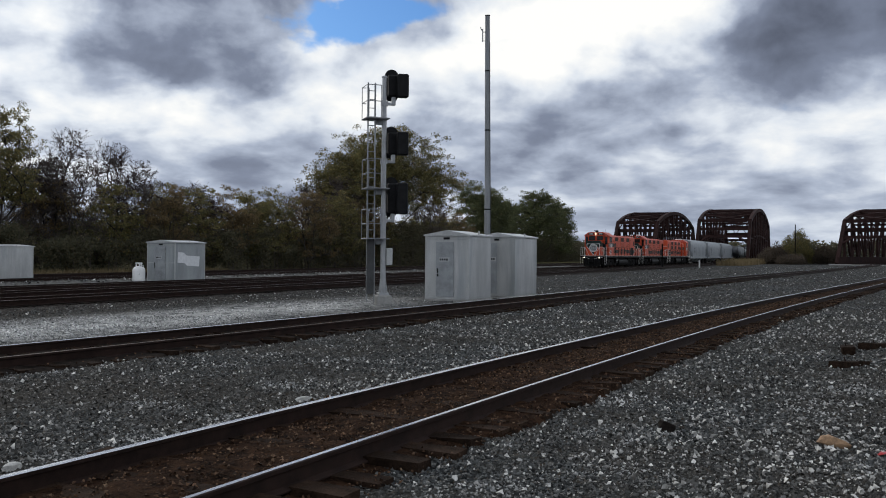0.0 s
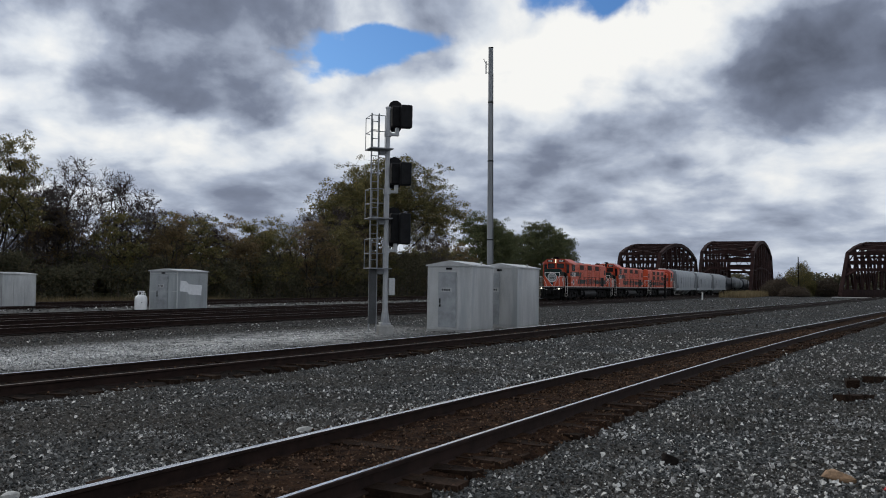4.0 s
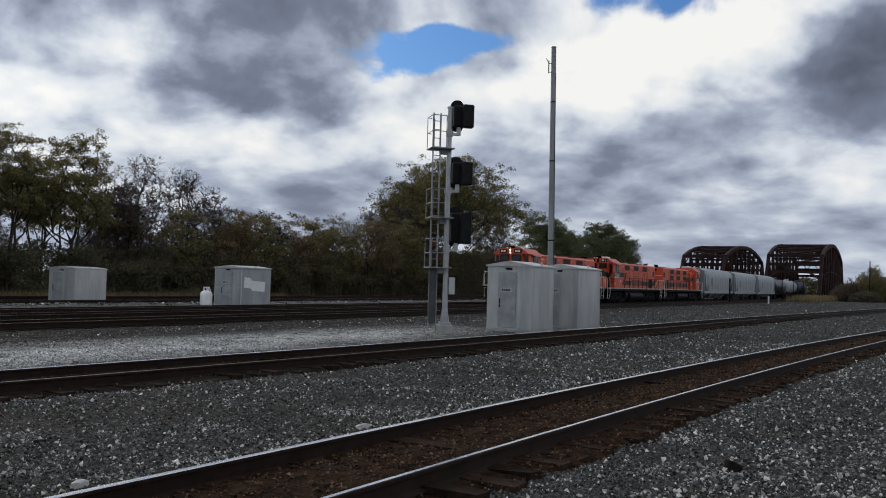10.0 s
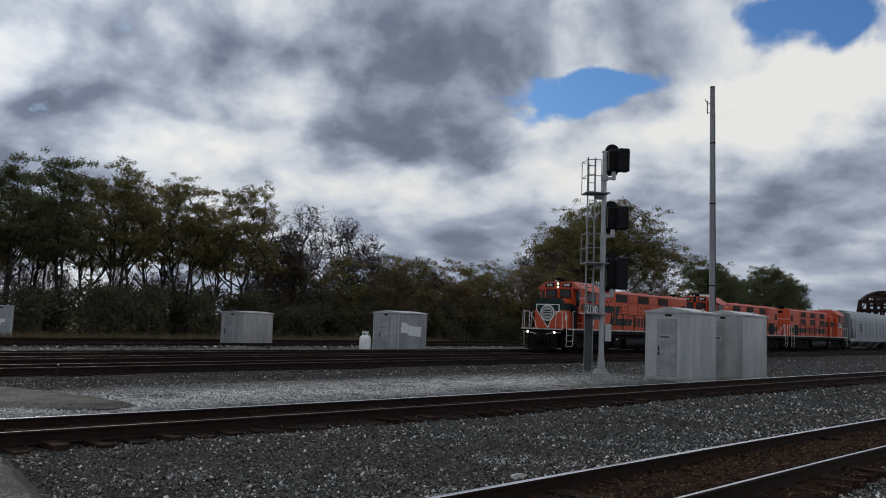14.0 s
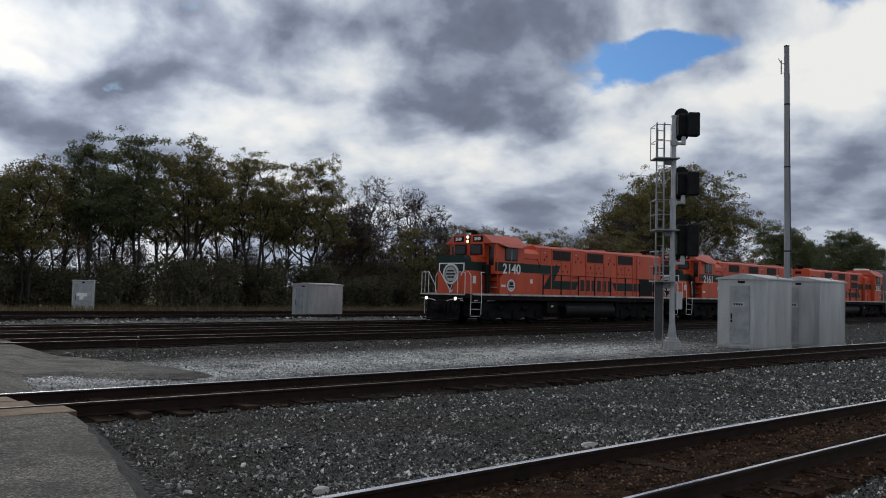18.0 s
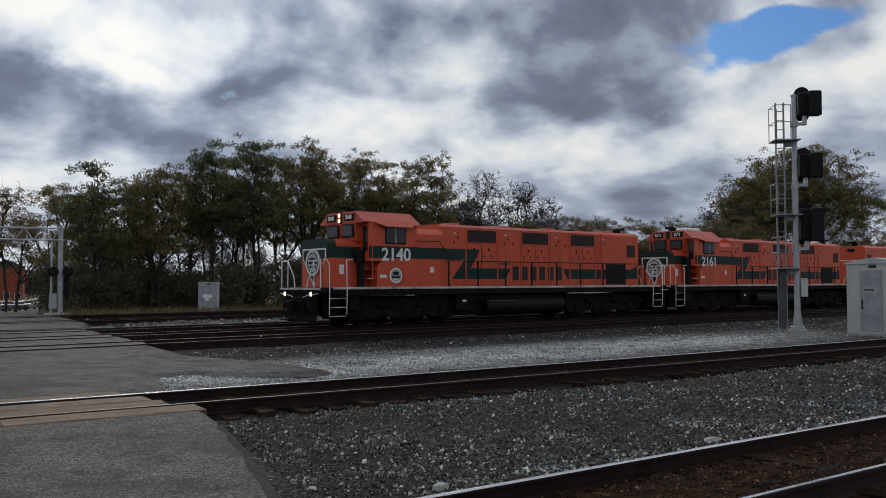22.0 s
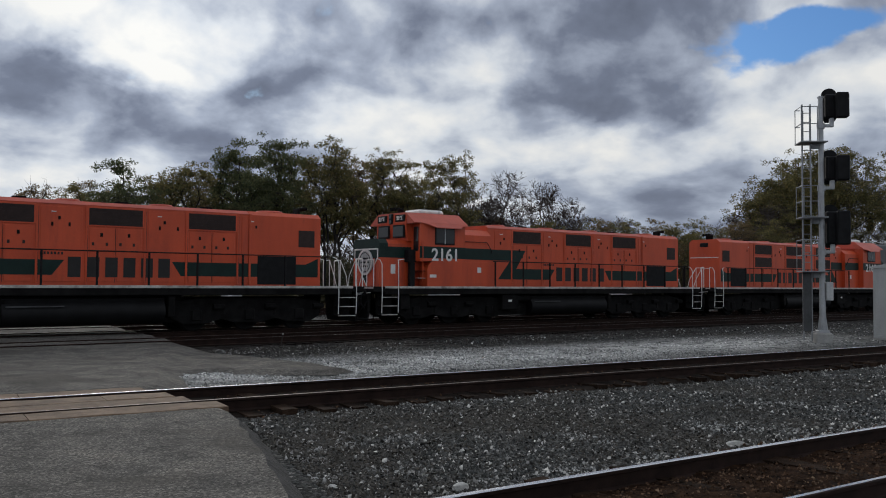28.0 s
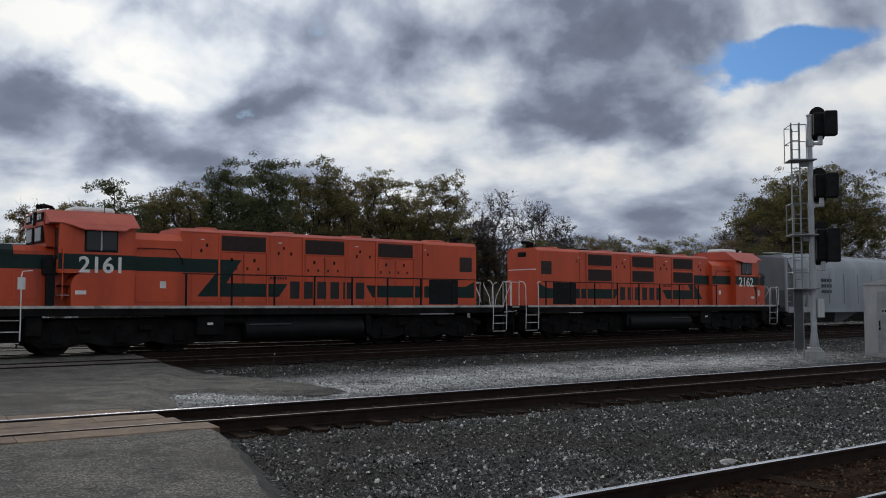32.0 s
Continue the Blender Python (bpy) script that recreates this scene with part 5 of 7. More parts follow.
    for x, r in ((7.6, 0.4), (10.6, 0.4), (13.6, 0.4), (17.6, 0.5)):
        part("roof_fan", Geo().lathe([(r, 4.08), (r, 4.16), (r * 0.9, 4.2), (0.05, 4.2)], (x, 0, 0), 20), ORANGE_ROOF, h2)
    for x in (9.2, 12.3, 15.2):
        part("exhaust_stack", Geo().box((x - 0.2, -0.12, 4.08), (x + 0.2, 0.12, 4.22), 0.02), UNDER, h2)
    for s in (-1, 1):
        y = s * 0.95
        for x0 in (7.75, 11.0, 14.2):
            rows = ((3.38, 3.9), (2.66, 3.2)) if double else ((3.38, 3.9),)
            for z0, z1 in rows:
                box = part("louvre_frame", Geo().box((x0 - 0.06, y - 0.03, z0 - 0.05), (x0 + 1.72, y + 0.03, z1 + 0.05), 0.01), ORANGE, h2)
                part("louvre_panel", Geo().box((x0, y + s * 0.031 - 0.004, z0), (x0 + 1.66, y + s * 0.031 + 0.004, z1)), LOUVRE, box, "dark louvred intake")
                zz = z0 + 0.05
                while zz < z1 - 0.03:
                    part("slat", Geo().box((x0 + 0.01, y + s * 0.04 - 0.012, zz), (x0 + 1.65, y + s * 0.04 + 0.012, zz + 0.02)), LOUVRE, box)
                    zz += 0.085
            if not double:
                for k in (0.35, 1.2):
                    part("door_latch", Geo().box((x0 + k, y + s * 0.01 - 0.02, 3.02), (x0 + k + 0.08, y + s * 0.01 + 0.02, 3.14), 0.008), UNDER, h2)
            for k in range(2):
                part("hood_door", Geo().box((x0 + 0.03 + k * 0.84, y + s * 0.006 - 0.008, 1.62), (x0 + 0.8 + k * 0.84, y + s * 0.006 + 0.008, 2.6 if double else 3.28), 0.006), ORANGE, h2)
            for k in range(4):
                part("vent_slot", Geo().box((x0 + 0.06 + k * 0.42, y + s * 0.016 - 0.006, 2.56), (x0 + 0.3 + k * 0.42, y + s * 0.016 + 0.006, 2.6)), LOUVRE, h2)
        for xk in (6.7, 9.6, 12.85, 16.1):
            part("panel", Geo().box((xk, y + s * 0.006 - 0.008, 1.62), (xk + (1.0 if xk < 9 else 1.2 if xk < 16 else 0.24), y + s * 0.006 + 0.008, 3.9), 0.006), ORANGE, h2)
            part("panel_latch", Geo().box((xk + 0.5, y + s * 0.014 - 0.02, 3.5), (xk + 0.57, y + s * 0.014 + 0.02, 3.6), 0.006), UNDER, h2)
            part("lift_eye", Geo().box((xk + 0.3, y + s * 0.014 - 0.02, 3.72), (xk + 0.44, y + s * 0.014 + 0.02, 3.75), 0.004), WHITE, h2)
        part("seam", Geo().box((16.36, y + s * 0.03 - 0.01, 1.5), (16.44, y + s * 0.03 + 0.01, 4.0), 0.004), ORANGE, h3)
        part("radiator_screen", Geo().box((16.7, s * 0.975 - 0.01, 1.56), (18.2, s * 0.975 + 0.01, 2.55), 0.006), BLACK, h3, "dark radiator screen")
        part("rear_vent", Geo().box((18.3, s * 0.975 - 0.01, 2.9), (18.95, s * 0.975 + 0.01, 3.5), 0.006), LOUVRE, h3)
        # green Z of the livery
        g = Geo()
        band(g, [(4.62, 2.62), (6.3, 2.62), (6.3, 3.08), (4.62, 3.08)], s * 1.182, s)
        part("livery_band", g, GREEN, h1, "dark green livery band")
        g = Geo()
        band(g, [(6.3, 2.62), (7.58, 2.62), (6.9, 1.82), (9.95, 1.82), (10.3, 2.28), (7.95, 2.28), (8.5, 3.08), (6.3, 3.08)], y + s * 0.016, s)
        part("livery_band", g, GREEN, h2, "dark green livery band")
        g = Geo()
        band(g, [(13.95, 1.82), (16.38, 1.82), (16.38, 2.28), (13.65, 2.28)], y + s * 0.016, s)
        part("livery_band", g, GREEN, h2, "dark green livery band")
        g = Geo()
        band(g, [(16.44, 1.82), (19.1, 1.82), (19.1, 2.5), (18.6, 2.28), (16.44, 2.28)], s * 0.972, s)
        part("livery_band", g, GREEN, h3, "dark green livery band")
        for k in range(6):
            x0 = 10.36 + k * 0.56
            g = Geo().box((x0 + 0.04, y + s * 0.02 - 0.003, 1.76), (x0 + 0.42, y + s * 0.02 + 0.003, 2.38))
            part("lettering_block", g, LETTER_BLACK, h2, "black block of painted lettering")
        for xk in (7.68, 9.5, 10.93, 12.75, 14.13, 15.95):
            part("panel_seam", Geo().box((xk - 0.035, y + s * 0.018 - 0.012, 1.55), (xk + 0.035, y + s * 0.018 + 0.012, 3.97), 0.006), ORANGE, h2)
            part("door_joint", Geo().box((xk + 0.037, y + s * 0.01 - 0.004, 1.6), (xk + 0.05, y + s * 0.01 + 0.004, 3.9), 0), LOUVRE, h2)
        for x0 in (7.75, 11.0, 14.2):
            part("door_joint", Geo().box((x0 + 0.815, y + s * 0.01 - 0.004, 1.6), (x0 + 0.828, y + s * 0.01 + 0.004, 3.28), 0), LOUVRE, h2)
            for k in range(4):
                part("hinge", Geo().box((x0 + 0.1 + k * 0.42, y + s * 0.02 - 0.012, 2.74), (x0 + 0.17 + k * 0.42, y + s * 0.02 + 0.012, 2.84), 0.004), LOUVRE, h2)
        for xk in (7.0, 9.9, 10.4, 13.2, 13.8):
            part("door_handle", Geo().box((xk, y + s * 0.02 - 0.015, 3.3), (xk + 0.06, y + s * 0.02 + 0.015, 3.42), 0.005), UNDER, h2)
        for k in range(7):
            part("small_lettering", Geo().box((9.6 + k * 0.1, y + s * 0.02 - 0.003, 2.44), (9.66 + k * 0.1, y + s * 0.02 + 0.003, 2.52)), LETTER_BLACK, h2)
        # side handrail, black stanchions
        part("side_rail", Geo().pipe([(6.2, s * 1.44, 2.56), (19.3, s * 1.44, 2.56)], 0.02, 6), BLACK, base, "black side handrail")
        for k in range(9):
            part("stanchion", Geo().box((6.3 + k * 1.6, s * 1.44 - 0.025, 1.5), (6.36 + k * 1.6, s * 1.44 + 0.025, 2.57), 0.006), BLACK, base)
        part("cab_side_rail", Geo().pipe([(4.8, s * 1.22, 3.32), (4.8, s * 1.28, 3.34), (6.0, s * 1.28, 3.34), (6.25, s * 1.28, 3.0), (6.3, s * 1.2, 2.9)], 0.018, 5), BLACK, h1)
        part("hood_hatch", Geo().box((4.75, s * 1.184 - 0.008, 1.62), (6.15, s * 1.184 + 0.008, 2.52), 0.006), ORANGE, h1)
        part("notice_plate", Geo().box((5.55, s * 1.196 - 0.002, 2.08), (5.75, s * 1.196 + 0.002, 2.3)), WHITE, h1)
        # below the deck
        part("air_reservoir", Geo().cyl((7.2, s * 1.15, 1.02), (8.6, s * 1.15, 1.02), 0.16, n=12), UNDER, base, smooth=True)
        part("battery_box", Geo().box((6.75, s * 1.2 - 0.2, 0.55), (7.7, s * 1.2 + 0.2, 1.18), 0.02), UNDER, base)
        part("sand_box", Geo().box((1.5, s * 1.28 - 0.14, 0.62), (1.95, s * 1.28 + 0.14, 1.2), 0.03), UNDER, base)
        part("cable_box", Geo().box((13.4, s * 1.2 - 0.2, 0.5), (13.62, s * 1.2 + 0.2, 1.18), 0.02), UNDER, base)
        part("sand_pipe", Geo().pipe([(2.0, s * 1.16, 1.2), (2.02, s * 1.2, 0.7), (1.8, s * 0.9, 0.2)], 0.025, 5), UNDER, base)
        part("brake_tag", Geo().box((7.1, s * 1.405 - 0.003, 0.88), (7.3, s * 1.405 + 0.003, 0.96)), WHITE, base)
    # plain block added to shut out daylight between the bogies and the tank
    part("daylight_filler", Geo().box((6.9, -1.0, 0.3), (14.0, 1.0, 1.2), 0.04), UNDER, base)
    for k in range(2):
        part("rear_rung", Geo().box((19.2, -0.4, 2.9 + k * 0.4), (19.24, 0.1, 2.93 + k * 0.4)), ORANGE, h3)
    part("rear_headlight", Geo().box((19.18, -0.26, 3.7), (19.26, 0.26, 3.92), 0.03), BLACK, h3)
    hr = Geo()
    for y in (-0.16, 0.02, 0.2):
        hr.cyl((18.75, y, 4.34), (19.05, y, 4.36), 0.03, 0.075, 8)
    hr.box((18.7, -0.2, 4.1), (18.78, 0.24, 4.36), 0.02)
    part("rear_horn", hr, UNDER, h3)
    part("rear_stripe", Geo().box((19.2, -0.9, 3.1), (19.212, 0.9, 3.14)), WHITE, h3)
    tank = [(-1.3, 1.1), (1.3, 1.1)] + [(1.02 + 0.4 * math.cos(radians(a)), 0.68 + 0.4 * math.sin(radians(a))) for a in range(50, -100, -20)]
    tank += [(-u, z) for u, z in reversed(tank[2:])]
    part("fuel_tank", Geo().prism(tank, 0, 8.5, 13.3), TANK_BLACK, base, "black fuel tank with a dull sheen", smooth=True)
    # thin grey strip painted in as the highlight along the tank's flank
    for s in (-1, 1):
        part("tank_highlight", Geo().box((8.6, s * 1.425 - 0.012, 0.86), (10.2, s * 1.425 + 0.012, 0.9), 0.004), GUARD, base)
    loco_truck(4.35, base, d)
    loco_truck(16.35, base, d)
    MOVING.append((base, start, turned))
    return base


locomotive("2140", "orange and dark green diesel locomotive 2140 leading with lit lamps", 0.0, ac=False)
locomotive("2161", "orange and dark green diesel locomotive 2161 running second", 21.0)
locomotive("2162", "orange and dark green diesel locomotive 2162 running backwards", 42.0, turned=True, double=True)


def car_truck(xc, parent, direction=1.0):
    t = part("bogie", Geo().box((xc - 0.2, -1.0, 0.45), (xc + 0.2, 1.0, 0.85), 0.04), UNDER, parent)
    for s in (-1, 1):
        out = [(xc - 1.25, 0.42), (xc - 0.6, 0.3), (xc + 0.6, 0.3), (xc + 1.25, 0.42), (xc + 1.25, 0.62), (xc + 0.5, 0.85), (xc - 0.5, 0.85), (xc - 1.25, 0.62)]
        part("side_frame", Geo().prism(out, 1, s * 1.0 - 0.08, s * 1.0 + 0.08), UNDER, t)
        for k in (-0.15, 0.15):
            part("spring", Geo().cyl((xc + k, s * 1.0, 0.4), (xc + k, s * 1.0, 0.7), 0.09, n=8), UNDER, t)
    for k in (-0.88, 0.88):
        wheelset(xc + k, parent, direction)


def couplers(parent, length):
    for x, s in ((0.35, -1), (length - 0.35, 1)):
        part("coupler", Geo().box((min(x, x + s * 0.7), -0.12, 0.75), (max(x, x + s * 0.7), 0.12, 1.0), 0.04), UNDER, parent)


def hopper_car(start, label):
    L = 21.0
    base = thing("covered_hopper_car", label, "freight car", group="hopper cars of the train")
    # rounded body
    body = [(-1.58, 1.35), (1.58, 1.35), (1.63, 2.4), (1.58, 3.7), (1.35, 4.25), (0.9, 4.5), (-0.9, 4.5), (-1.35, 4.25), (-1.58, 3.7), (-1.63, 2.4)]
    b = part("body", Geo().prism(body, 0, 2.6, L - 2.6), HOPPER, base, "pale grey rounded hopper body", smooth=True)
    for x0, x1 in ((2.6, 0.95), (L - 2.6, L - 0.95)):
        g = Geo()
        v = [(x0, y, z) for y, z in body] + [(x1 if z > 3 else x0 + (x1 - x0) * max(0, (z - 1.6) / 1.6), y * (0.98 if z > 3 else 0.9), z - 0.03) for y, z in body]
        k = len(body)
        g.add(v, [(i, (i + 1) % k, k + (i + 1) % k, k + i) for i in range(k)] + [tuple(range(k, 2 * k))])
        part("end_slope", g, HOPPER, base)
        xe = 0.55 if x1 < 5 else L - 0.55
        for s in (-1, 1):
            part("end_post", Geo().box((xe - 0.06, s * 1.45 - 0.06, 1.1), (xe + 0.06, s * 1.45 + 0.06, 4.3), 0.01), HOPPER, base)
            for kk in range(8):
                part("ladder_rung", Geo().box((xe - 0.02 if xe < 5 else xe - 0.42, s * 1.5 - 0.015, 1.3 + kk * 0.38), (xe + 0.42 if xe < 5 else xe + 0.02, s * 1.5 + 0.015, 1.33 + kk * 0.38)), HOPPER, base)
            part("diagonal_brace", Geo().box((min(xe, x0), s * 1.4 - 0.04, 1.1), (max(xe, x0), s * 1.4 + 0.04, 1.35), 0.01), HOPPER, base)
        part("end_platform", Geo().box((xe - 0.2, -1.5, 1.02), (xe + 0.2, 1.5, 1.14), 0.02), UNDER, base)
    for s in (-1, 1):
        part("side_sill", Geo().box((0.6, s * 1.5 - 0.08, 1.05), (L - 0.6, s * 1.5 + 0.08, 1.4), 0.02), HOPPER, base)
        for k in range(9):
            x = 3.4 + k * 1.78
            part("body_seam", Geo().box((x - 0.02, s * 1.63 - 0.02, 1.6), (x + 0.02, s * 1.63 + 0.012, 3.4), 0.004), HOPPER, b)
        for r in range(3):
            for k in range(4):
                part("stencil_bar", Geo().box((4.2 + k * 0.32, s * 1.645 - 0.004, 2.9 - r * 0.34), (4.44 + k * 0.32, s * 1.645 + 0.004, 3.1 - r * 0.34)), TANKCAR, b)
    part("roof_walk", Geo().box((1.0, -0.3, 4.6), (L - 1.0, 0.3, 4.64), 0.005), GALV, base)
    part("hatch_trough", Geo().box((2.4, -0.45, 4.48), (L - 2.4, 0.45, 4.58), 0.02), HOPPER, base)
    for k in range(4):
        x = 4.2 + k * 4.2
        g = Geo()
        g.add([(x - 1.9, -1.3, 1.36), (x + 1.9, -1.3, 1.36), (x + 1.9, 1.3, 1.36), (x - 1.9, 1.3, 1.36), (x - 0.4, -0.4, 0.4), (x + 0.4, -0.4, 0.4), (x + 0.4, 0.4, 0.4), (x - 0.4, 0.4, 0.4)],
              [(0, 1, 5, 4), (1, 2, 6, 5), (2, 3, 7, 6), (3, 0, 4, 7), (4, 5, 6, 7), (3, 2, 1, 0)])
        part("discharge_bay", g, HOPPER, base)
    car_truck(2.0, base)
    car_truck(L - 2.0, base)
    couplers(base, L + 0.5)
    MOVING.append((base, start, False))
    return base


for i in range(3):
    hopper_car(63.0 + 21.5 * i, "pale grey covered hopper car with rounded sides")


def tank_car(start, label, mat):
    L = 17.0
    base = thing("tank_car", label, "freight car", group="tank cars of the train")
    part("tank", Geo().lathe([(0.3, 0.9), (1.0, 1.0), (1.4, 1.35), (1.5, 1.8), (1.5, L - 1.8), (1.4, L - 1.35), (1.0, L - 1.0), (0.3, L - 0.9)], (0, 0, 2.65), 24, axis=0), mat, base, smooth=True)
    part("dome", Geo().lathe([(0.5, 4.05), (0.5, 4.4), (0.3, 4.5)], (L / 2, 0, 0), 14), mat, base)
    for s in (-1, 1):
        part("running_board", Geo().box((0.6, s * 1.4 - 0.1, 1.1), (L - 0.6, s * 1.4 + 0.1, 1.25), 0.02), UNDER, base)
        part("ladder", Geo().box((L / 2 - 0.25, s * 1.56 - 0.03, 1.2), (L / 2 + 0.25, s * 1.56 + 0.03, 4.0), 0.01), UNDER, base)
    for x in (2.2, L - 2.2):
        part("saddle", Geo().box((x - 0.5, -1.1, 0.95), (x + 0.5, 1.1, 1.6), 0.05), UNDER, base)
    part("centre_sill", Geo().box((0.5, -0.3, 0.8), (L - 0.5, 0.3, 1.1), 0.03), UNDER, base)
    car_truck(2.2, base)
    car_truck(L - 2.2, base)
    couplers(base, L + 0.5)
    MOVING.append((base, start, False))


tank_car(127.5, "dark blue-black tank car", TANKCAR)
tank_car(145.0, "pale grey tank car", HOPPER)
tank_car(162.5, "dark tank car at the rear of the visible train", TANKCAR)
# ---------------------------------------------------------------- the wood along the sidings
def branching(rnd, height, width, stems, clear, pads, lean=0.0, low=0.1):
    """Branches as (start, end, r0, r1), grown from the stems out to the places where the leaf pads sit."""
    pts, parent = [], []

    def node(p, up):
        pts.append(p)
        parent.append(up)
        return len(pts) - 1

    for s in range(stems):
        a = 2 * math.pi * (s + rnd.random() * 0.7) / stems
        r = 0.0 if stems == 1 else rnd.uniform(0.25, 0.6)
        p = Vector((r * math.cos(a), r * math.sin(a), -0.2))
        out = width * rnd.uniform(0.05, 0.16) * (stems > 1)
        k = node(p, -1)
        steps = 9
        for i in range(1, steps + 1):
            f = i / steps
            q = Vector((p.x + math.cos(a) * out * f ** 1.4 + lean * width * f + rnd.uniform(-1, 1) * 0.012 * height,
                        p.y + math.sin(a) * out * f ** 1.4 + rnd.uniform(-1, 1) * 0.012 * height,
                        height * 0.72 * f * rnd.uniform(0.97, 1.03)))
            k = node(q, k)
    first = len(pts)
    seed = rnd.uniform(0, 90)
    goals = []
    while len(goals) < pads:
        a, u = rnd.uniform(0, 2 * math.pi), math.sqrt(rnd.random())
        reach = width * 0.5 * (0.88 + 0.5 * noise.noise((math.cos(a) * 1.3 + seed, math.sin(a) * 1.3, 0.0)))
        top = height * (1 - 0.40 * u ** 2.4) * (1 + 0.16 * noise.noise((math.cos(a) * u * 2.2 + seed, math.sin(a) * u * 2.2, 4.0)))
        foot = height * (clear + low)
        z = top - max(0.0, top - foot) * rnd.random() ** 1.5
        goals.append(Vector((math.cos(a) * u * reach + lean * width * z / height, math.sin(a) * u * reach, min(z, height))))
    goals.sort(key=lambda g: g.z * 0.35 + math.hypot(g.x - lean * width * g.z / height, g.y))
    ends = []
    for g in goals:
        arr = np.array([tuple(p) for p in pts])
        d = arr - np.array(tuple(g))
        flat = np.hypot(d[:, 0], d[:, 1])
        cost = np.sqrt(flat ** 2 + d[:, 2] ** 2) + 3.0 * np.maximum(0, d[:, 2] + 1.0 * flat) + 30.0 * (arr[:, 2] < height * clear * 0.55)
        k = int(np.argmin(cost))
        p = pts[k]
        for f in (0.35, 0.7):
            q = p.lerp(g, f) + Vector((rnd.uniform(-1, 1), rnd.uniform(-1, 1), rnd.uniform(-0.9, 0.5))) * (g - p).length * 0.09
            k = node(q, k)
        ends.append(node(g, k))
    load = [0.0] * len(pts)
    for e in ends:
        k = e
        while k >= 0:
            load[k] += 1
            k = parent[k]
    thick = (0.0085 * height + 0.02) / math.sqrt(max(load[:first]) + 1)
    segs = []
    for k, up in enumerate(parent):
        if up >= 0 and load[k] > 0:
            segs.append((pts[up], pts[k], max(0.016, thick * math.sqrt(load[up])), max(0.012, thick * math.sqrt(load[k]))))
    return segs, [pts[e] for e in ends]


def tubes(segs, n):
    a = np.array([s[0] for s in segs])
    b = np.array([s[1] for s in segs])
    r0 = np.array([s[2] for s in segs])
    r1 = np.array([s[3] for s in segs])
    d = b - a
    d /= np.linalg.norm(d, axis=1)[:, None] + 1e-9
    ref = np.where(np.abs(d[:, 2:3]) > 0.9, np.array([[1.0, 0, 0]]), np.array([[0, 0, 1.0]]))
    u = np.cross(d, ref)
    u /= np.linalg.norm(u, axis=1)[:, None] + 1e-9
    w = np.cross(d, u)
    rings = []
    for c, r in ((a, r0), (b, r1)):
        for k in range(n):
            t = 2 * math.pi * k / n
            rings.append(c + (u * math.cos(t) + w * math.sin(t)) * r[:, None])
    v = np.stack(rings, 1).reshape(-1, 3)
    base = np.arange(len(segs))[:, None] * 2 * n
    f = np.concatenate([base + np.array([[k, (k + 1) % n, n + (k + 1) % n, n + k]]) for k in range(n)], 0)
    return v, f


def tube_mesh(name, segs, mat, n=5, thin=0.03):
    """All branches of a tree in one mesh; thin twigs have three sides."""
    thick = [s for s in segs if s[2] >= thin]
    twigs = [s for s in segs if s[2] < thin]
    v, f = np.zeros((0, 3)), np.zeros((0, 4), int)
    for part_segs, k in ((thick, n), (twigs, 3)):
        if part_segs:
            v2, f2 = tubes(part_segs, k)
            f = np.concatenate([f, f2 + len(v)], 0)
            v = np.concatenate([v, v2], 0)
    return raw_mesh(name, v, f, mat, smooth=True)


def leaf_mesh(name, centres, spread, count, size, mat, rng, flat=0.75):
    """Many small leaves, turned every way, round the given twig ends."""
    c = np.repeat(np.asarray(centres), count, 0)
    m = len(c)
    away = rng.normal(0, 1, (m, 3))
    away *= (rng.uniform(0, 1, m) ** 0.42 / np.linalg.norm(away, axis=1))[:, None]
    c = c + away * spread * 1.9 * np.array([1, 1, flat])
    s = size * rng.uniform(0.6, 1.4, m)[:, None]
    d = rng.normal(0, 1, (m, 3))
    d /= np.linalg.norm(d, axis=1)[:, None]
    e = np.cross(d, rng.normal(0, 1, (m, 3)))
    e /= np.linalg.norm(e, axis=1)[:, None]
    v = np.stack([c - d * s, c + (d * 0.9 + e * 0.15) * s, c + e * 0.95 * s], 1).reshape(-1, 3)
    f = np.arange(m * 3).reshape(m, 3)
    return raw_mesh(name, v, f, mat)


TREE_KINDS = {
    "green": dict(mat=LEAF_GREEN, full=0.86, label="half-bare autumn tree with olive green leaves"),
    "dark": dict(mat=LEAF_DARK, full=0.96, label="dense dark green tree at the wood's edge"),
    "rust": dict(mat=LEAF_RUST, full=0.72, label="thin autumn tree with rusty brown leaves"),
    "bare": dict(mat=LEAF_PURPLE, full=0.0, label="bare grey tree with dark dry seed heads"),
}


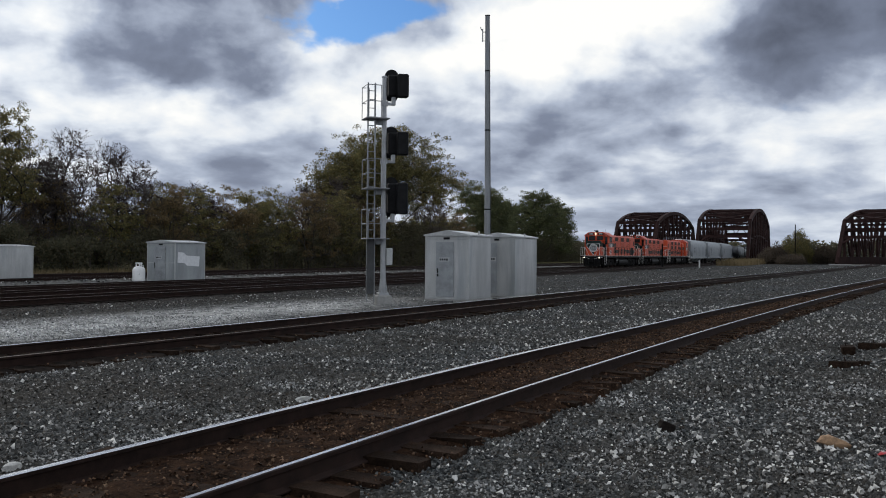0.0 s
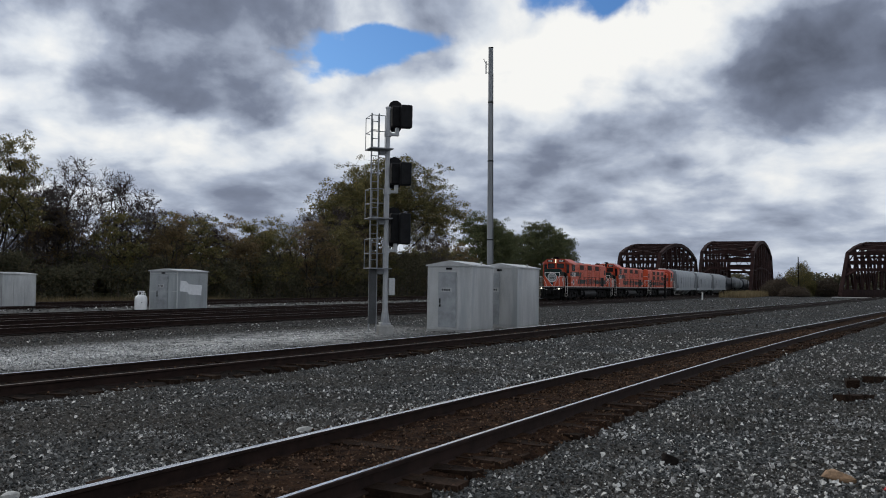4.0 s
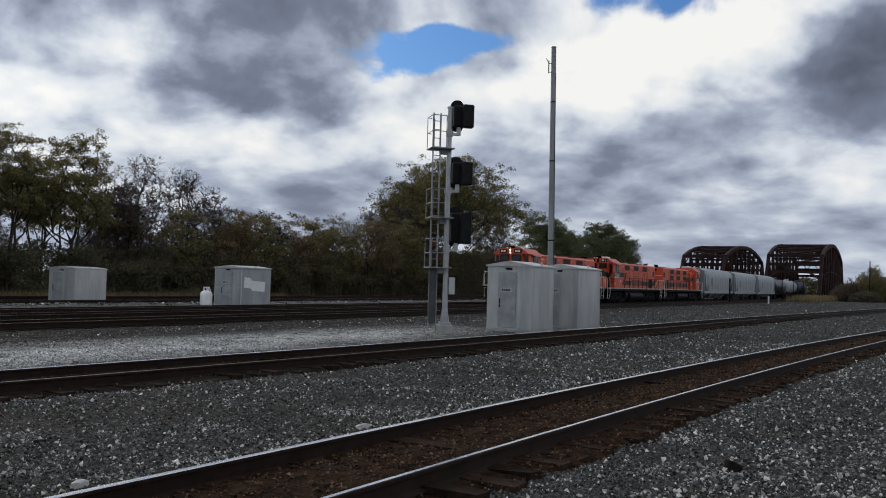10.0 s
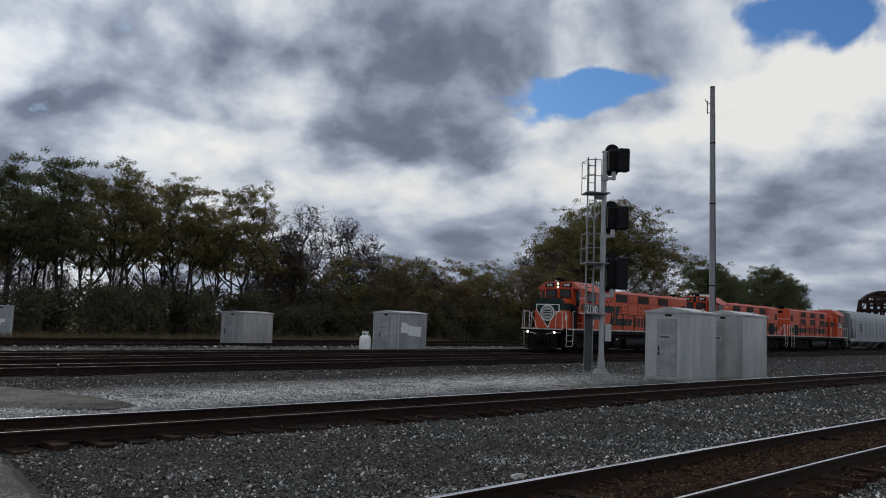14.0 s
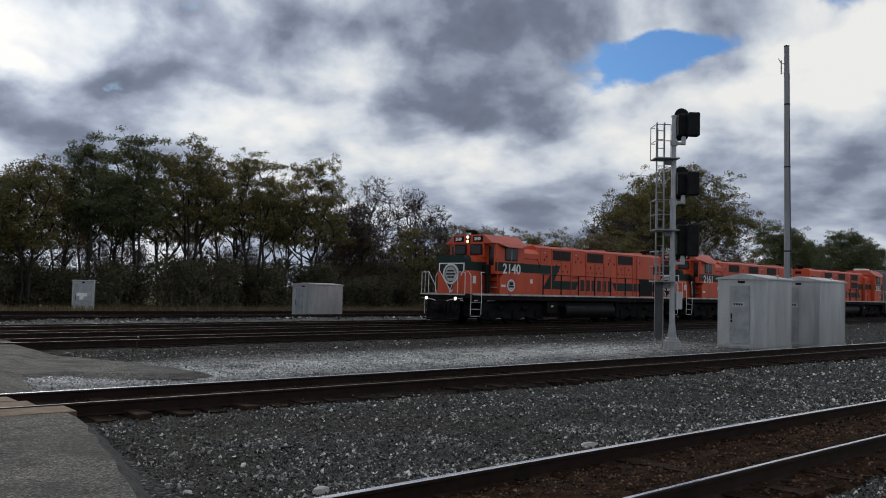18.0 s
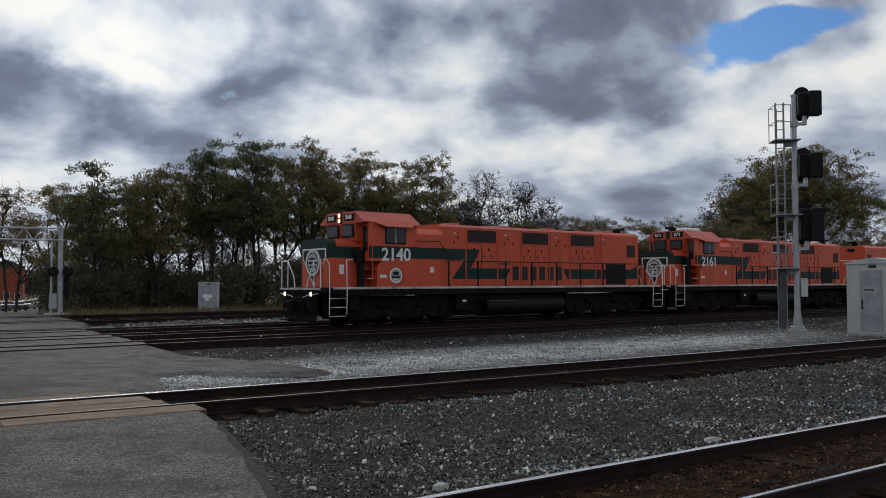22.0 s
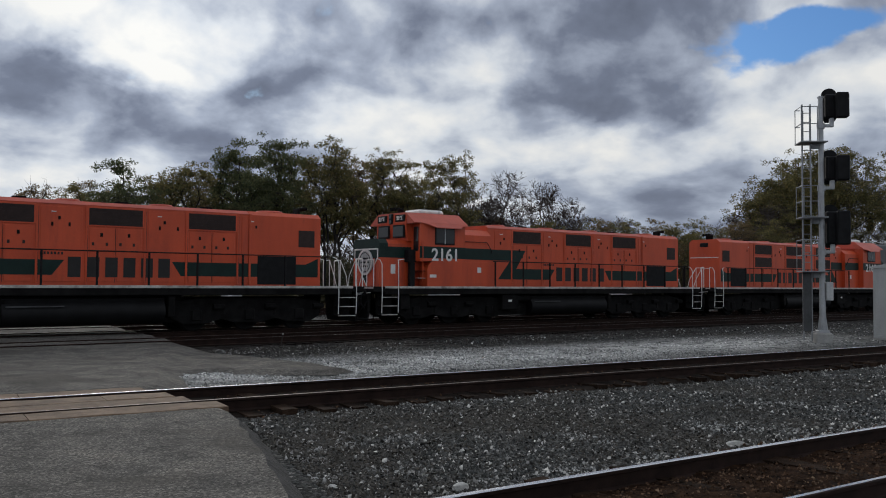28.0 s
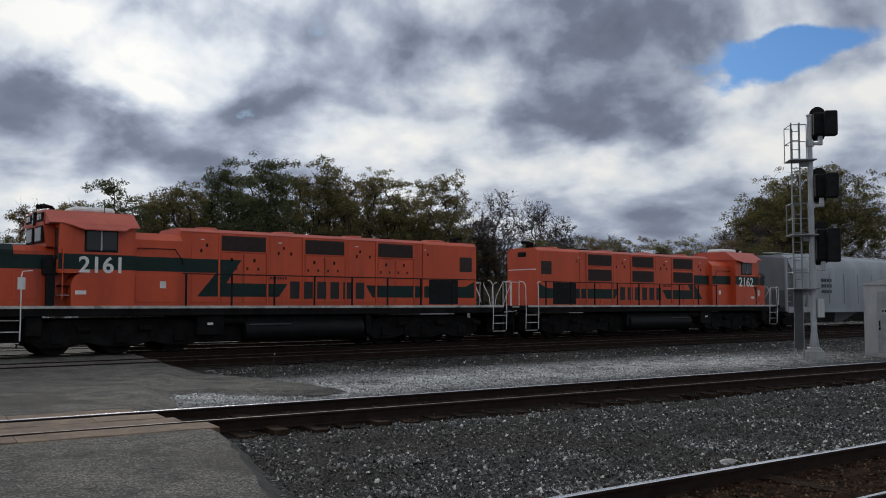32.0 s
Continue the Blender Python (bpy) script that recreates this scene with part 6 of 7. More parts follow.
def tree(kind, x, y, height, width, seed, stems=1, clear=0.3, lean=0.0, thin=1.0):
    k = TREE_KINDS[kind]
    rnd = random.Random(seed)
    rng = np.random.default_rng(seed)
    base = thing("tree", k["label"], "tree", pose(x, y, ground_z(x, y)), group="trees of the wood")
    big = height > 13
    if kind == "bare":
        segs, tips = branching(rnd, height * 0.93, width, stems, clear * 0.6, int(24 * width + 30), lean, -0.05)
        for p in tips:
            for j in range(8):
                d = Vector((rnd.uniform(-1, 1), rnd.uniform(-1, 1), rnd.uniform(-0.1, 1.5))).normalized()
                q = p + d * rnd.uniform(0.35, 0.95)
                segs.append((p, q, 0.017, 0.012))
                for i in range(2):
                    e = (d + Vector((rnd.uniform(-1, 1), rnd.uniform(-1, 1), rnd.uniform(-0.4, 0.8))) * 0.7).normalized()
                    m = p.lerp(q, rnd.uniform(0.3, 0.9))
                    segs.append((m, m + e * rnd.uniform(0.25, 0.6), 0.012, 0.008))
        part("trunk", tube_mesh("trunk", segs, BARK_PALE, 4), None, base)
        up = [p for p in tips if p[0] * 0.75 - p[1] * 0.66 > -width * 0.1 and p[2] > height * 0.5]
        heads = [p + Vector((rnd.uniform(-0.6, 0.6), rnd.uniform(-0.6, 0.6), rnd.uniform(0.2, 0.8))) for p in up for j in range(2)]
        if heads:
            part("crown", leaf_mesh("crown", np.array([tuple(p) for p in heads]), 0.1, 7, 0.1, k["mat"], rng), None, base)
        return base
    area = width * height
    pads = int((0.85 if big else 1.15) * area * thin + 12)
    segs, tips = branching(rnd, height, width, stems, clear, pads, lean, 0.2 if 9.5 < height < 13 else 0.24 if height > 18 else 0.08)
    wide = 0.30 + 0.045 * width
    clumps = []
    for p in tips:
        leafy = rnd.random() < k["full"]
        for j in range(7 if leafy else 4):
            q = p + Vector((rnd.gauss(0, wide), rnd.gauss(0, wide), rnd.gauss(0.05, wide * 0.5)))
            segs.append((p, q, 0.016 * (1.6 if big else 1.0), 0.008))
            if leafy:
                clumps.append(tuple(q))
            else:
                segs.append((q, q + Vector((rnd.uniform(-0.4, 0.4), rnd.uniform(-0.4, 0.4), rnd.uniform(0.1, 0.6))), 0.009, 0.006))
    part("trunk", tube_mesh("trunk", segs, BARK, 5), None, base)
    part("crown", leaf_mesh("crown", np.array(clumps), 0.40 if big else 0.22, 46 if big else 38, 0.14 if big else 0.088, k["mat"], rng, 0.6), None, base)
    return base


# kind, x, y, height, width, stems, clear trunk, lean
WOOD = [("rust", 8.0, 75.8, 9.6, 6.1, 3, 0.18, 0.00), ("green", 5.6, 79.5, 8.7, 5.6, 2, 0.25, 0.00), ("green", 10.4, 70.1, 9.4, 4.2, 2, 0.28, 0.00), ("dark", 12.1, 64.1, 9.7, 5.0, 3, 0.22, 0.00),
        ("green", 16.2, 64.1, 10.0, 5.8, 4, 0.22, 0.00), ("dark", 20.0, 63.7, 12.1, 4.2, 3, 0.27, 0.00), ("dark", 23.4, 64.6, 12.8, 4.6, 3, 0.27, 0.00), ("green", 28.6, 66.1, 12.9, 6.5, 4, 0.29, 0.00),
        ("green", 33.9, 66.0, 12.8, 6.2, 4, 0.27, 0.00), ("green", 38.8, 66.2, 12.6, 6.7, 3, 0.26, 0.12), ("green", 16.0, 71.7, 10.4, 5.1, 3, 0.22, 0.00), ("rust", 20.4, 71.1, 10.7, 5.2, 3, 0.25, 0.00),
        ("green", 28.6, 71.9, 12.2, 5.4, 3, 0.25, 0.00), ("rust", 35.0, 73.3, 12.5, 5.7, 3, 0.27, 0.00), ("green", 40.4, 72.9, 12.0, 5.8, 3, 0.25, 0.00), ("dark", 23.9, 70.5, 12.2, 4.7, 3, 0.26, 0.00),
        ("bare", 47.3, 68.1, 12.4, 6.0, 6, 0.20, 0.00), ("bare", 52.9, 69.9, 12.5, 5.8, 5, 0.20, 0.00), ("bare", 55.6, 69.2, 10.4, 4.5, 4, 0.20, 0.00), ("bare", 45.0, 70.1, 11.1, 4.7, 4, 0.25, 0.00),
        ("rust", 46.5, 69.5, 8.2, 5.3, 3, 0.10, 0.00), ("green", 50.5, 67.1, 7.5, 5.3, 3, 0.05, 0.00), ("green", 59.1, 71.0, 8.3, 5.5, 3, 0.05, 0.00),
        ("green", 101.9, 75.7, 18.4, 20.5, 4, 0.24, 0.0), ("bare", 92.5, 75, 12.5, 9, 5, 0.2, 0.0), ("bare", 98, 82, 15, 9, 3, 0.3, 0.0), ("bare", 114, 76, 14, 9, 3, 0.3, 0.0), ("green", 96.5, 73.5, 10.5, 9, 3, 0.1, 0.0),
        ("dark", 150, 86.7, 15.2, 11, 2, 0.1, 0.0), ("dark", 162, 90, 14.2, 9, 2, 0.1, 0.0), ("dark", 184, 92, 16.0, 13, 2, 0.1, 0.0), ("dark", 200, 95, 15.0, 11, 2, 0.1, 0.0), ("bare", 216, 101, 13.5, 10, 3, 0.2, 0.0), ("dark", 172, 93, 13, 10, 2, 0.1, 0.0),
        ("bare", 46.5, 70.0, 10.2, 7.5, 5, 0.2, 0.0), ("bare", 53.5, 71, 8.2, 6, 4, 0.2, 0.0),
        ("rust", 55.8, 65.5, 7.6, 5, 3, 0.1, 0.0), ("green", 60.5, 67.8, 8.0, 6, 3, 0.1, 0.0), ("rust", 66.1, 68.9, 8.4, 6, 3, 0.1, 0.0), ("green", 70.5, 69.5, 8.2, 6, 3, 0.08, 0.0), ("green", 74.0, 69.9, 9.0, 6.5, 3, 0.1, 0.0),
        ("rust", 79.0, 68.8, 8.6, 6, 3, 0.1, 0.0), ("green", 86.0, 70.5, 9.3, 7, 3, 0.1, 0.0), ("rust", 93.0, 72.5, 9.0, 7, 3, 0.1, 0.0), ("bare", 63, 70, 9.0, 6, 3, 0.2, 0.0), ("bare", 83, 73, 10.2, 7, 3, 0.2, 0.0),
        ("green", 120, 80, 9.5, 9, 3, 0.1, 0.0), ("rust", 132, 83, 9.5, 9, 3, 0.1, 0.0)]
rnd_wood = random.Random(77)
for k in range(20):
    x = 14 + k * 6.0 + rnd_wood.uniform(-1.2, 1.2)
    deep = rnd_wood.uniform(70, 84)
    WOOD.append(("bare" if x < 46 else rnd_wood.choice(("bare", "rust", "green")), x * (1.0 if x < 60 else 1.15), deep + SLOPE * x, rnd_wood.uniform(6.0, 8.0) * (1.0 if x < 60 else 1.1), rnd_wood.uniform(5, 7), 3, 0.16, 0.0))
for i, (kind, x, y, h, w, stems, clear, lean) in enumerate(WOOD):
    tree(kind, x, y, h, w, 100 + i, stems, clear, lean, 0.4 if x < 11 else 1.0)


def undergrowth():
    """The dark thicket at the feet of the trees: twigs and small leaves."""
    rng = np.random.default_rng(5)
    pts = []
    for x in np.arange(9.5, 235, 0.33):
        depth = rng.uniform(0, 7.5)
        y = 57.6 + SLOPE * x + depth + (2.5 if x < 20 else 0) + max(0, x - 100) * 0.09
        top = (3.0 + 1.4 * noise.noise((x * 0.22, depth * 0.3, 1.0)) + 0.13 * depth) * (0.8 if x < 24 else 1.0 + min(0.6, max(0, x - 55) * 0.012))
        for k in range(16):
            pts.append((x + rng.normal(0, 0.4), y + rng.normal(0, 0.7), max(0.1, rng.uniform(0, 1) ** 0.8 * top) + ground_z(x, y)))
    pts = np.array(pts)
    leaves = leaf_mesh("undergrowth", pts, 0.42, 42, 0.13, UNDERGROWTH, rng)
    tagged(new("undergrowth", leaves), "dark tangled undergrowth of leafy shrubs along the wood", "undergrowth", kind="stuff")
    segs = []
    for p in pts[::7]:
        for k in range(2):
            q = p + rng.normal(0, 0.35, 3)
            segs.append((Vector((p[0], p[1], 0)), Vector((p[0] + rng.normal(0, .2), p[1] + rng.normal(0, .2), p[2] * .6)), 0.025, 0.018))
            segs.append((Vector((p[0], p[1], p[2] * .5)), Vector((q[0], q[1], max(q[2], 0.2) + 0.7)), 0.016, 0.006))
    tagged(new("brushwood", tube_mesh("brushwood", segs, BARK_PALE, 4)), "thin grey stems of the brushwood", "brushwood", kind="stuff")


undergrowth()


def grass_strip():
    """Tufts of dry grass at the wood's edge and round the bridge feet."""
    rng = np.random.default_rng(9)
    n = 9000
    x = np.concatenate([rng.uniform(8.5, 60, n), rng.uniform(165, 222, 5000)])
    y = np.concatenate([rng.uniform(53.5, 59, n) + SLOPE * x[:n], rng.uniform(18.5, 23.3, 5000) + SLOPE * x[n:]])
    h = rng.uniform(0.15, 0.5, len(x)) * np.where(x > 100, 3.0, 1.0)
    a = rng.uniform(0, math.pi, len(x))
    w = 0.02 + 0.03 * (x > 100)
    dx, dy = np.cos(a) * w, np.sin(a) * w
    tx, ty = rng.normal(0, 0.1, len(x)), rng.normal(0, 0.1, len(x))
    z0 = np.full(len(x), -0.02)
    v = np.stack([np.stack([x - dx, y - dy, z0], 1), np.stack([x + dx, y + dy, z0], 1), np.stack([x + tx, y + ty, h], 1)], 1).reshape(-1, 3)
    f = np.arange(len(x) * 3).reshape(-1, 3)
    tagged(new("dry_grass", raw_mesh("dry_grass", v, f, DRY_GRASS)), "tufts of dry straw-coloured grass", "grass", kind="stuff")


grass_strip()
# ---------------------------------------------------------------- truss bridges over the river
def truss_bridge(x, y, turn, length, width, height, label, panels=10):
    """A through truss with curved top chord; local x along the track, the near portal at x = 0."""
    base = thing("truss_bridge", label, "railway bridge", pose(x, y, 0, 0, 0, turn), group="railway truss bridges")
    w = width / 2
    dz = 0.2
    xs = [length * k / panels for k in range(panels + 1)]
    zs = [0.0] + [height * (0.74 + 0.26 * math.sin(math.pi * (k - 1) / (panels - 2)) ** 0.8) for k in range(1, panels)] + [0.0]

    def beam(name, p, q, b, h):
        p, q = Vector(p), Vector(q)
        d = q - p
        side = Vector((0, 1, 0)) if abs(d.normalized().y) < 0.9 else Vector((1, 0, 0))
        up = d.cross(side).normalized()
        sd = up.cross(d).normalized()
        g = Geo()
        v = [c + sd * (s * b / 2) + up * (u * h / 2) for c in (p, q) for s, u in ((-1, -1), (1, -1), (1, 1), (-1, 1))]
        g.add(v, [(0, 1, 2, 3), (7, 6, 5, 4), (0, 4, 5, 1), (1, 5, 6, 2), (2, 6, 7, 3), (3, 7, 4, 0)])
        return part(name, g, BRIDGE, base)
    for s in (-1, 1):
        for k in range(panels):
            beam("top_chord" if 0 < k < panels - 1 else "end_post", (xs[k], s * w, zs[k] + dz), (xs[k + 1], s * w, zs[k + 1] + dz), 0.75, 0.85)
            beam("bottom_chord", (xs[k], s * w, dz), (xs[k + 1], s * w, dz), 0.6, 0.8)
        for k in range(1, panels):
            beam("hanger", (xs[k], s * w, dz), (xs[k], s * w, zs[k] + dz), 0.5, 0.5)
            if k < panels / 2:
                beam("diagonal", (xs[k], s * w, zs[k] + dz), (xs[k + 1], s * w, dz), 0.45, 0.45)
            if k > panels / 2:
                beam("diagonal", (xs[k], s * w, zs[k] + dz), (xs[k - 1], s * w, dz), 0.45, 0.45)
            mid = (zs[k] * 0.5 + dz)
            if 1 < k < panels - 1:
                beam("counter_diagonal", (xs[k], s * w, dz), (xs[k] + length / panels * 0.5, s * w, (zs[k] + zs[k + 1]) * 0.25 + dz), 0.3, 0.3)
                beam("mid_strut", (xs[k - 1], s * w, mid), (xs[k], s * w, mid), 0.28, 0.3)
            if 1 < k < panels - 1:
                beam("sub_strut", (xs[k], s * w, mid), (xs[k] + length / panels * 0.5, s * w, mid * 0.6 if k < panels / 2 else mid), 0.3, 0.3)
        beam("girder", (0, s * w * 0.96, 1.0), (length, s * w * 0.96, 1.0), 0.3, 1.6)
    for k in range(1, panels):
        beam("sway_beam", (xs[k], -w, zs[k] + dz), (xs[k], w, zs[k] + dz), 0.6, 0.7)
        beam("sway_beam", (xs[k], -w, zs[k] - 2.0), (xs[k], w, zs[k] - 2.0), 0.4, 0.5)
        for j in range(8):
            y0 = -w + width * j / 8
            beam("sway_lattice", (xs[k], y0, zs[k] + dz if j % 2 else zs[k] - 2.0), (xs[k], y0 + width / 8, zs[k] - 2.0 if j % 2 else zs[k] + dz), 0.2, 0.2)
        beam("floor_beam", (xs[k], -w, -0.3), (xs[k], w, -0.3), 0.5, 0.8)
    for k in range(1, panels - 1):
        beam("top_lateral", (xs[k], -w, zs[k] + dz), (xs[k + 1], w, zs[k + 1] + dz), 0.35, 0.35)
        beam("top_lateral", (xs[k], w, zs[k] + dz), (xs[k + 1], -w, zs[k + 1] + dz), 0.35, 0.35)
    # portal bracing between the end posts
    for a, b in ((0.62, 0.62), (0.8, 0.8)):
        for xe, sgn in ((0.0, 1), (length, -1)):
            px = xe + sgn * (length / panels) * a
            beam("portal_beam", (px, -w, zs[1] * a + dz), (px, w, zs[1] * b + dz), 0.5, 0.7)
    for s in (-1, 1):
        px = (length / panels)
        beam("portal_knee", (px * 0.45, s * w, zs[1] * 0.45 + dz), (px * 0.62, s * w * 0.55, zs[1] * 0.62 + dz), 0.4, 0.4)
    part("abutment", Geo().box((-3.0, -w - 1.0, -3), (0.6, w + 1.0, 0.1), 0.1), CONCRETE, base)
    return base


def off(c, x):
    return c + SLOPE * x


truss_bridge(222, 59.9, 7.65, 64, 12.4, 14.2, "rust-brown steel through-truss bridge carrying the train's track")
truss_bridge(213, 79.6, 7.65, 68, 10.2, 13.4, "rust-brown curved-chord truss bridge beside the train's bridge")
truss_bridge(212, 26.5, -6.0, 62, 11.0, 13.0, "dark steel truss bridge at the end of the nearer tracks")


def trackside_post(x, y, h, mat, label, name):
    base = thing(name, label, "post", pose(x, y, 0))
    part("shaft", Geo().box((-0.09, -0.09, -0.2), (0.09, 0.09, h), 0.02), mat, base)
    part("cap", Geo().box((-0.11, -0.11, h), (0.11, 0.11, h + 0.06), 0.02), mat, base)
    if mat is WHITE:
        part("brace", Geo().cyl((0.05, 0, h * 0.7), (0.5, 0.1, 0), 0.05, n=6), mat, base)


trackside_post(132, 38.75, 1.0, WHITE, "white trackside marker post", "marker_post")
trackside_post(126, 42.4, 3.4, UNDER, "dark wooden trackside post", "timber_post")
trackside_post(214, 41.0, 9.0, UNDER, "dark wooden line pole by the bridge", "timber_pole")


def shrub(x, y, h, w, mat, label, seed):
    """A thicket leafed down to the ground, with thin stems."""
    rng = np.random.default_rng(seed)
    base = thing("shrub", label, "shrub", pose(x, y, 0), group="shrubs by the bridges")
    n = int(26 * w * h)
    a, r = rng.uniform(0, 2 * math.pi, n), np.sqrt(rng.uniform(0, 1, n)) * w / 2
    px, py = np.cos(a) * r, np.sin(a) * r * 0.7
    top = np.array([h * (1 - (q / (w / 2)) ** 2.2 * 0.62) * (0.82 + 0.4 * noise.noise((u * 0.5 + seed, v * 0.5, 0))) for u, v, q in zip(px, py, r)])
    pz = top * rng.uniform(0.02, 1, n) ** 0.7
    pts = np.stack([px, py, pz], 1)
    part("foliage", leaf_mesh("foliage", pts, 0.3, 14, 0.13, mat, rng), None, base)
    segs = []
    for p in pts[::14]:
        segs.append((Vector((p[0] * 0.5, p[1] * 0.5, -0.1)), Vector(p), 0.05, 0.02))
        segs.append((Vector(p), Vector(p + rng.normal(0, 0.4, 3) + np.array([0, 0, 0.9])), 0.02, 0.008))
    part("brushwood", tube_mesh("brushwood", segs, BARK_PALE, 4), None, base)


BROWN_BRUSH = leaf_material("brown_brush", (0.06, 0.048, 0.038), (0.1, 0.078, 0.058), (0.15, 0.115, 0.08))
shrub(223, 42.5, 8.6, 10.5, LEAF_GREEN, "olive green shrub thicket between two truss bridges", 300)
shrub(216, 46.0, 5.0, 10, BROWN_BRUSH, "brown leafless brush at the bridge foot", 301)
shrub(226, 37.0, 5.2, 9, BROWN_BRUSH, "brown brush beside the olive shrub", 302)
shrub(212, 41.5, 2.8, 9, BROWN_BRUSH, "low brown brush beside the tracks", 303)


def far_woods():
    """Dark woods along the horizon beyond the river."""
    rng = np.random.default_rng(31)
    pts = []
    for a in np.concatenate([np.arange(-14, 52, 0.035), np.arange(76, 97, 0.05)]):
        near = 0.42 if a > 60 else 1.0
        d = (620 + 60 * noise.noise((a * 0.4, 2.0, 0.0))) * near
        top = (9 + 7 * noise.noise((a * 0.55, 0.3, 1.0)) + 3 * noise.noise((a * 3.0, 0.3, 1.0))) * (0.55 if a > 60 else 1.0)
        for k in range(9):
            pts.append((d * math.cos(radians(a)) + rng.normal(0, 3), d * math.sin(radians(a)) + rng.normal(0, 3), rng.uniform(0, 1) ** 0.8 * max(top, 2.5)))
    tagged(new("far_woods", leaf_mesh("far_woods", np.array(pts), 1.0, 4, 1.0, UNDERGROWTH, rng)), "low dark woods on the far horizon", "woods", kind="stuff")


far_woods()
# ---------------------------------------------------------------- street beyond the crossing
def crossing_gantry(x, y):
    base = thing("crossing_signal_gantry", "silver level-crossing gantry with black flashing-light pairs over the road", "crossing signal", pose(x, y, 0, 0, 0, 174))
    part("post", Geo().cyl((0, 0, -0.2), (0, 0, 5.4), 0.16, 0.14, 12), SILVER, base)
    part("post", Geo().cyl((0.5, 0.1, -0.2), (0.5, 0.1, 4.6), 0.07, 0.06, 8), SILVER, base)
    for z in (4.5, 5.2):
        for yy in (-0.3, 0.3):
            part("chord", Geo().cyl((-0.2, yy, z), (9.0, yy, z), 0.036, n=6), SILVER, base)
    for k in range(18):
        for yy in (-0.3, 0.3):
            part("lattice", Geo().cyl((k * 0.5, yy, 4.5 if k % 2 else 5.2), (k * 0.5 + 0.5, yy, 5.2 if k % 2 else 4.5), 0.018, n=5), SILVER, base)
    for x0 in (4.05, 4.75, 7.6, 8.2):
        h = part("flasher", Geo().cyl((x0, 0.35, 4.85), (x0, 0.42, 4.85), 0.33, n=18), BLACK, base, "round black flasher backboard")
        part("hood", Geo().cyl((x0, 0.42, 4.85), (x0, 0.62, 4.88), 0.16, n=12), BLACK, h)
    for x0 in (-0.4, 0.4):
        h = part("flasher", Geo().cyl((x0, 0.2, 2.6), (x0, 0.27, 2.6), 0.3, n=18), BLACK, base, "round black flasher backboard")
        part("hood", Geo().cyl((x0, 0.27, 2.6), (x0, 0.45, 2.62), 0.15, n=12), BLACK, h)
    part("gate_arm_stub", Geo().box((-0.5, -0.1, 1.0), (-0.2, 0.1, 2.4), 0.03), BLACK, base)
    part("control_box", Geo().box((0.2, -0.2, 0.4), (0.6, 0.2, 1.3), 0.03), SILVER, base)
    part("foundation", Geo().box((-0.5, -0.5, -0.3), (0.9, 0.5, 0.15), 0.04), CONCRETE, base)


crossing_gantry(8.78, 57.3)

CAR_PAINTS = [material("car_paint", c, 0.5, 0.0, scale=2, vary=0.06, fine=40, bump=0.0) for c in
              ((0.12, 0.125, 0.13), (0.26, 0.265, 0.27), (0.03, 0.032, 0.038), (0.07, 0.073, 0.08))]
TYRE = material("tyre_rubber", (0.02, 0.02, 0.02), 0.9, scale=5, vary=0.2, fine=50, bump=0.1)


def parked_car(x, y, turn, paint, label, lit=False):
    base = thing("car", label, "car", pose(x, y, ground_z(x, y) + 0.13, 0, 0, turn), group="cars in the street")
    side = [(-2.25, 0.35), (2.2, 0.35), (2.28, 0.7), (2.1, 0.92), (1.15, 1.0), (0.5, 1.42), (-1.1, 1.46), (-1.75, 1.05), (-2.25, 0.98)]
    body = part("body", Geo().prism(side, 1, -0.86, 0.86), paint, base, smooth=True)
    for s in (-1, 1):
        part("side_window", Geo().prism([(1.0, 1.0), (0.45, 1.36), (-1.05, 1.39), (-1.6, 1.04)], 1, s * 0.862, s * 0.868), GLASS, base)
        for xx in (-1.45, 1.4):
            w = part("wheel", Geo().cyl((xx, s * 0.7, 0.32), (xx, s * 0.88, 0.32), 0.32, n=16), TYRE, base)
            part("rim", Geo().cyl((xx, s * 0.88, 0.32), (xx, s * 0.89, 0.32), 0.2, n=12), SILVER, w)
        part("headlight", Geo().box((2.16, s * 0.6 - 0.2, 0.66), (2.29, s * 0.6 + 0.2, 0.8), 0.02), LAMP if lit else GLASS, base, "lit headlight" if lit else "")
        part("mirror", Geo().box((0.75, s * 0.95 - 0.08, 0.98), (0.9, s * 0.95 + 0.08, 1.1), 0.02), paint, base)
    part("windscreen", Geo().add([(1.2, -0.76, 1.01), (1.2, 0.76, 1.01), (0.55, 0.68, 1.41), (0.55, -0.68, 1.41), (1.23, -0.76, 1.0), (1.23, 0.76, 1.0), (0.58, 0.68, 1.4), (0.58, -0.68, 1.4)],
                                 [(4, 5, 6, 7), (0, 3, 2, 1), (0, 1, 5, 4), (2, 3, 7, 6)]), GLASS, base)
    part("bumper", Geo().box((2.2, -0.8, 0.38), (2.34, 0.8, 0.58), 0.04), paint, base)
    return base


for i, (x, y, turn) in enumerate([(10.5, 128, -84), (12.9, 131, -82), (15.2, 138, -82), (17.9, 150, -80), (20.4, 160, -80), (23.0, 172, -80), (25.2, 182, -80)]):
    parked_car(x - 1.0, y, turn, CAR_PAINTS[(i * 3 + 1) % 4], "parked car by the kerb of the far street")
parked_car(21.4, 146, -102, CAR_PAINTS[2], "oncoming car with lit headlights in the far street", True)

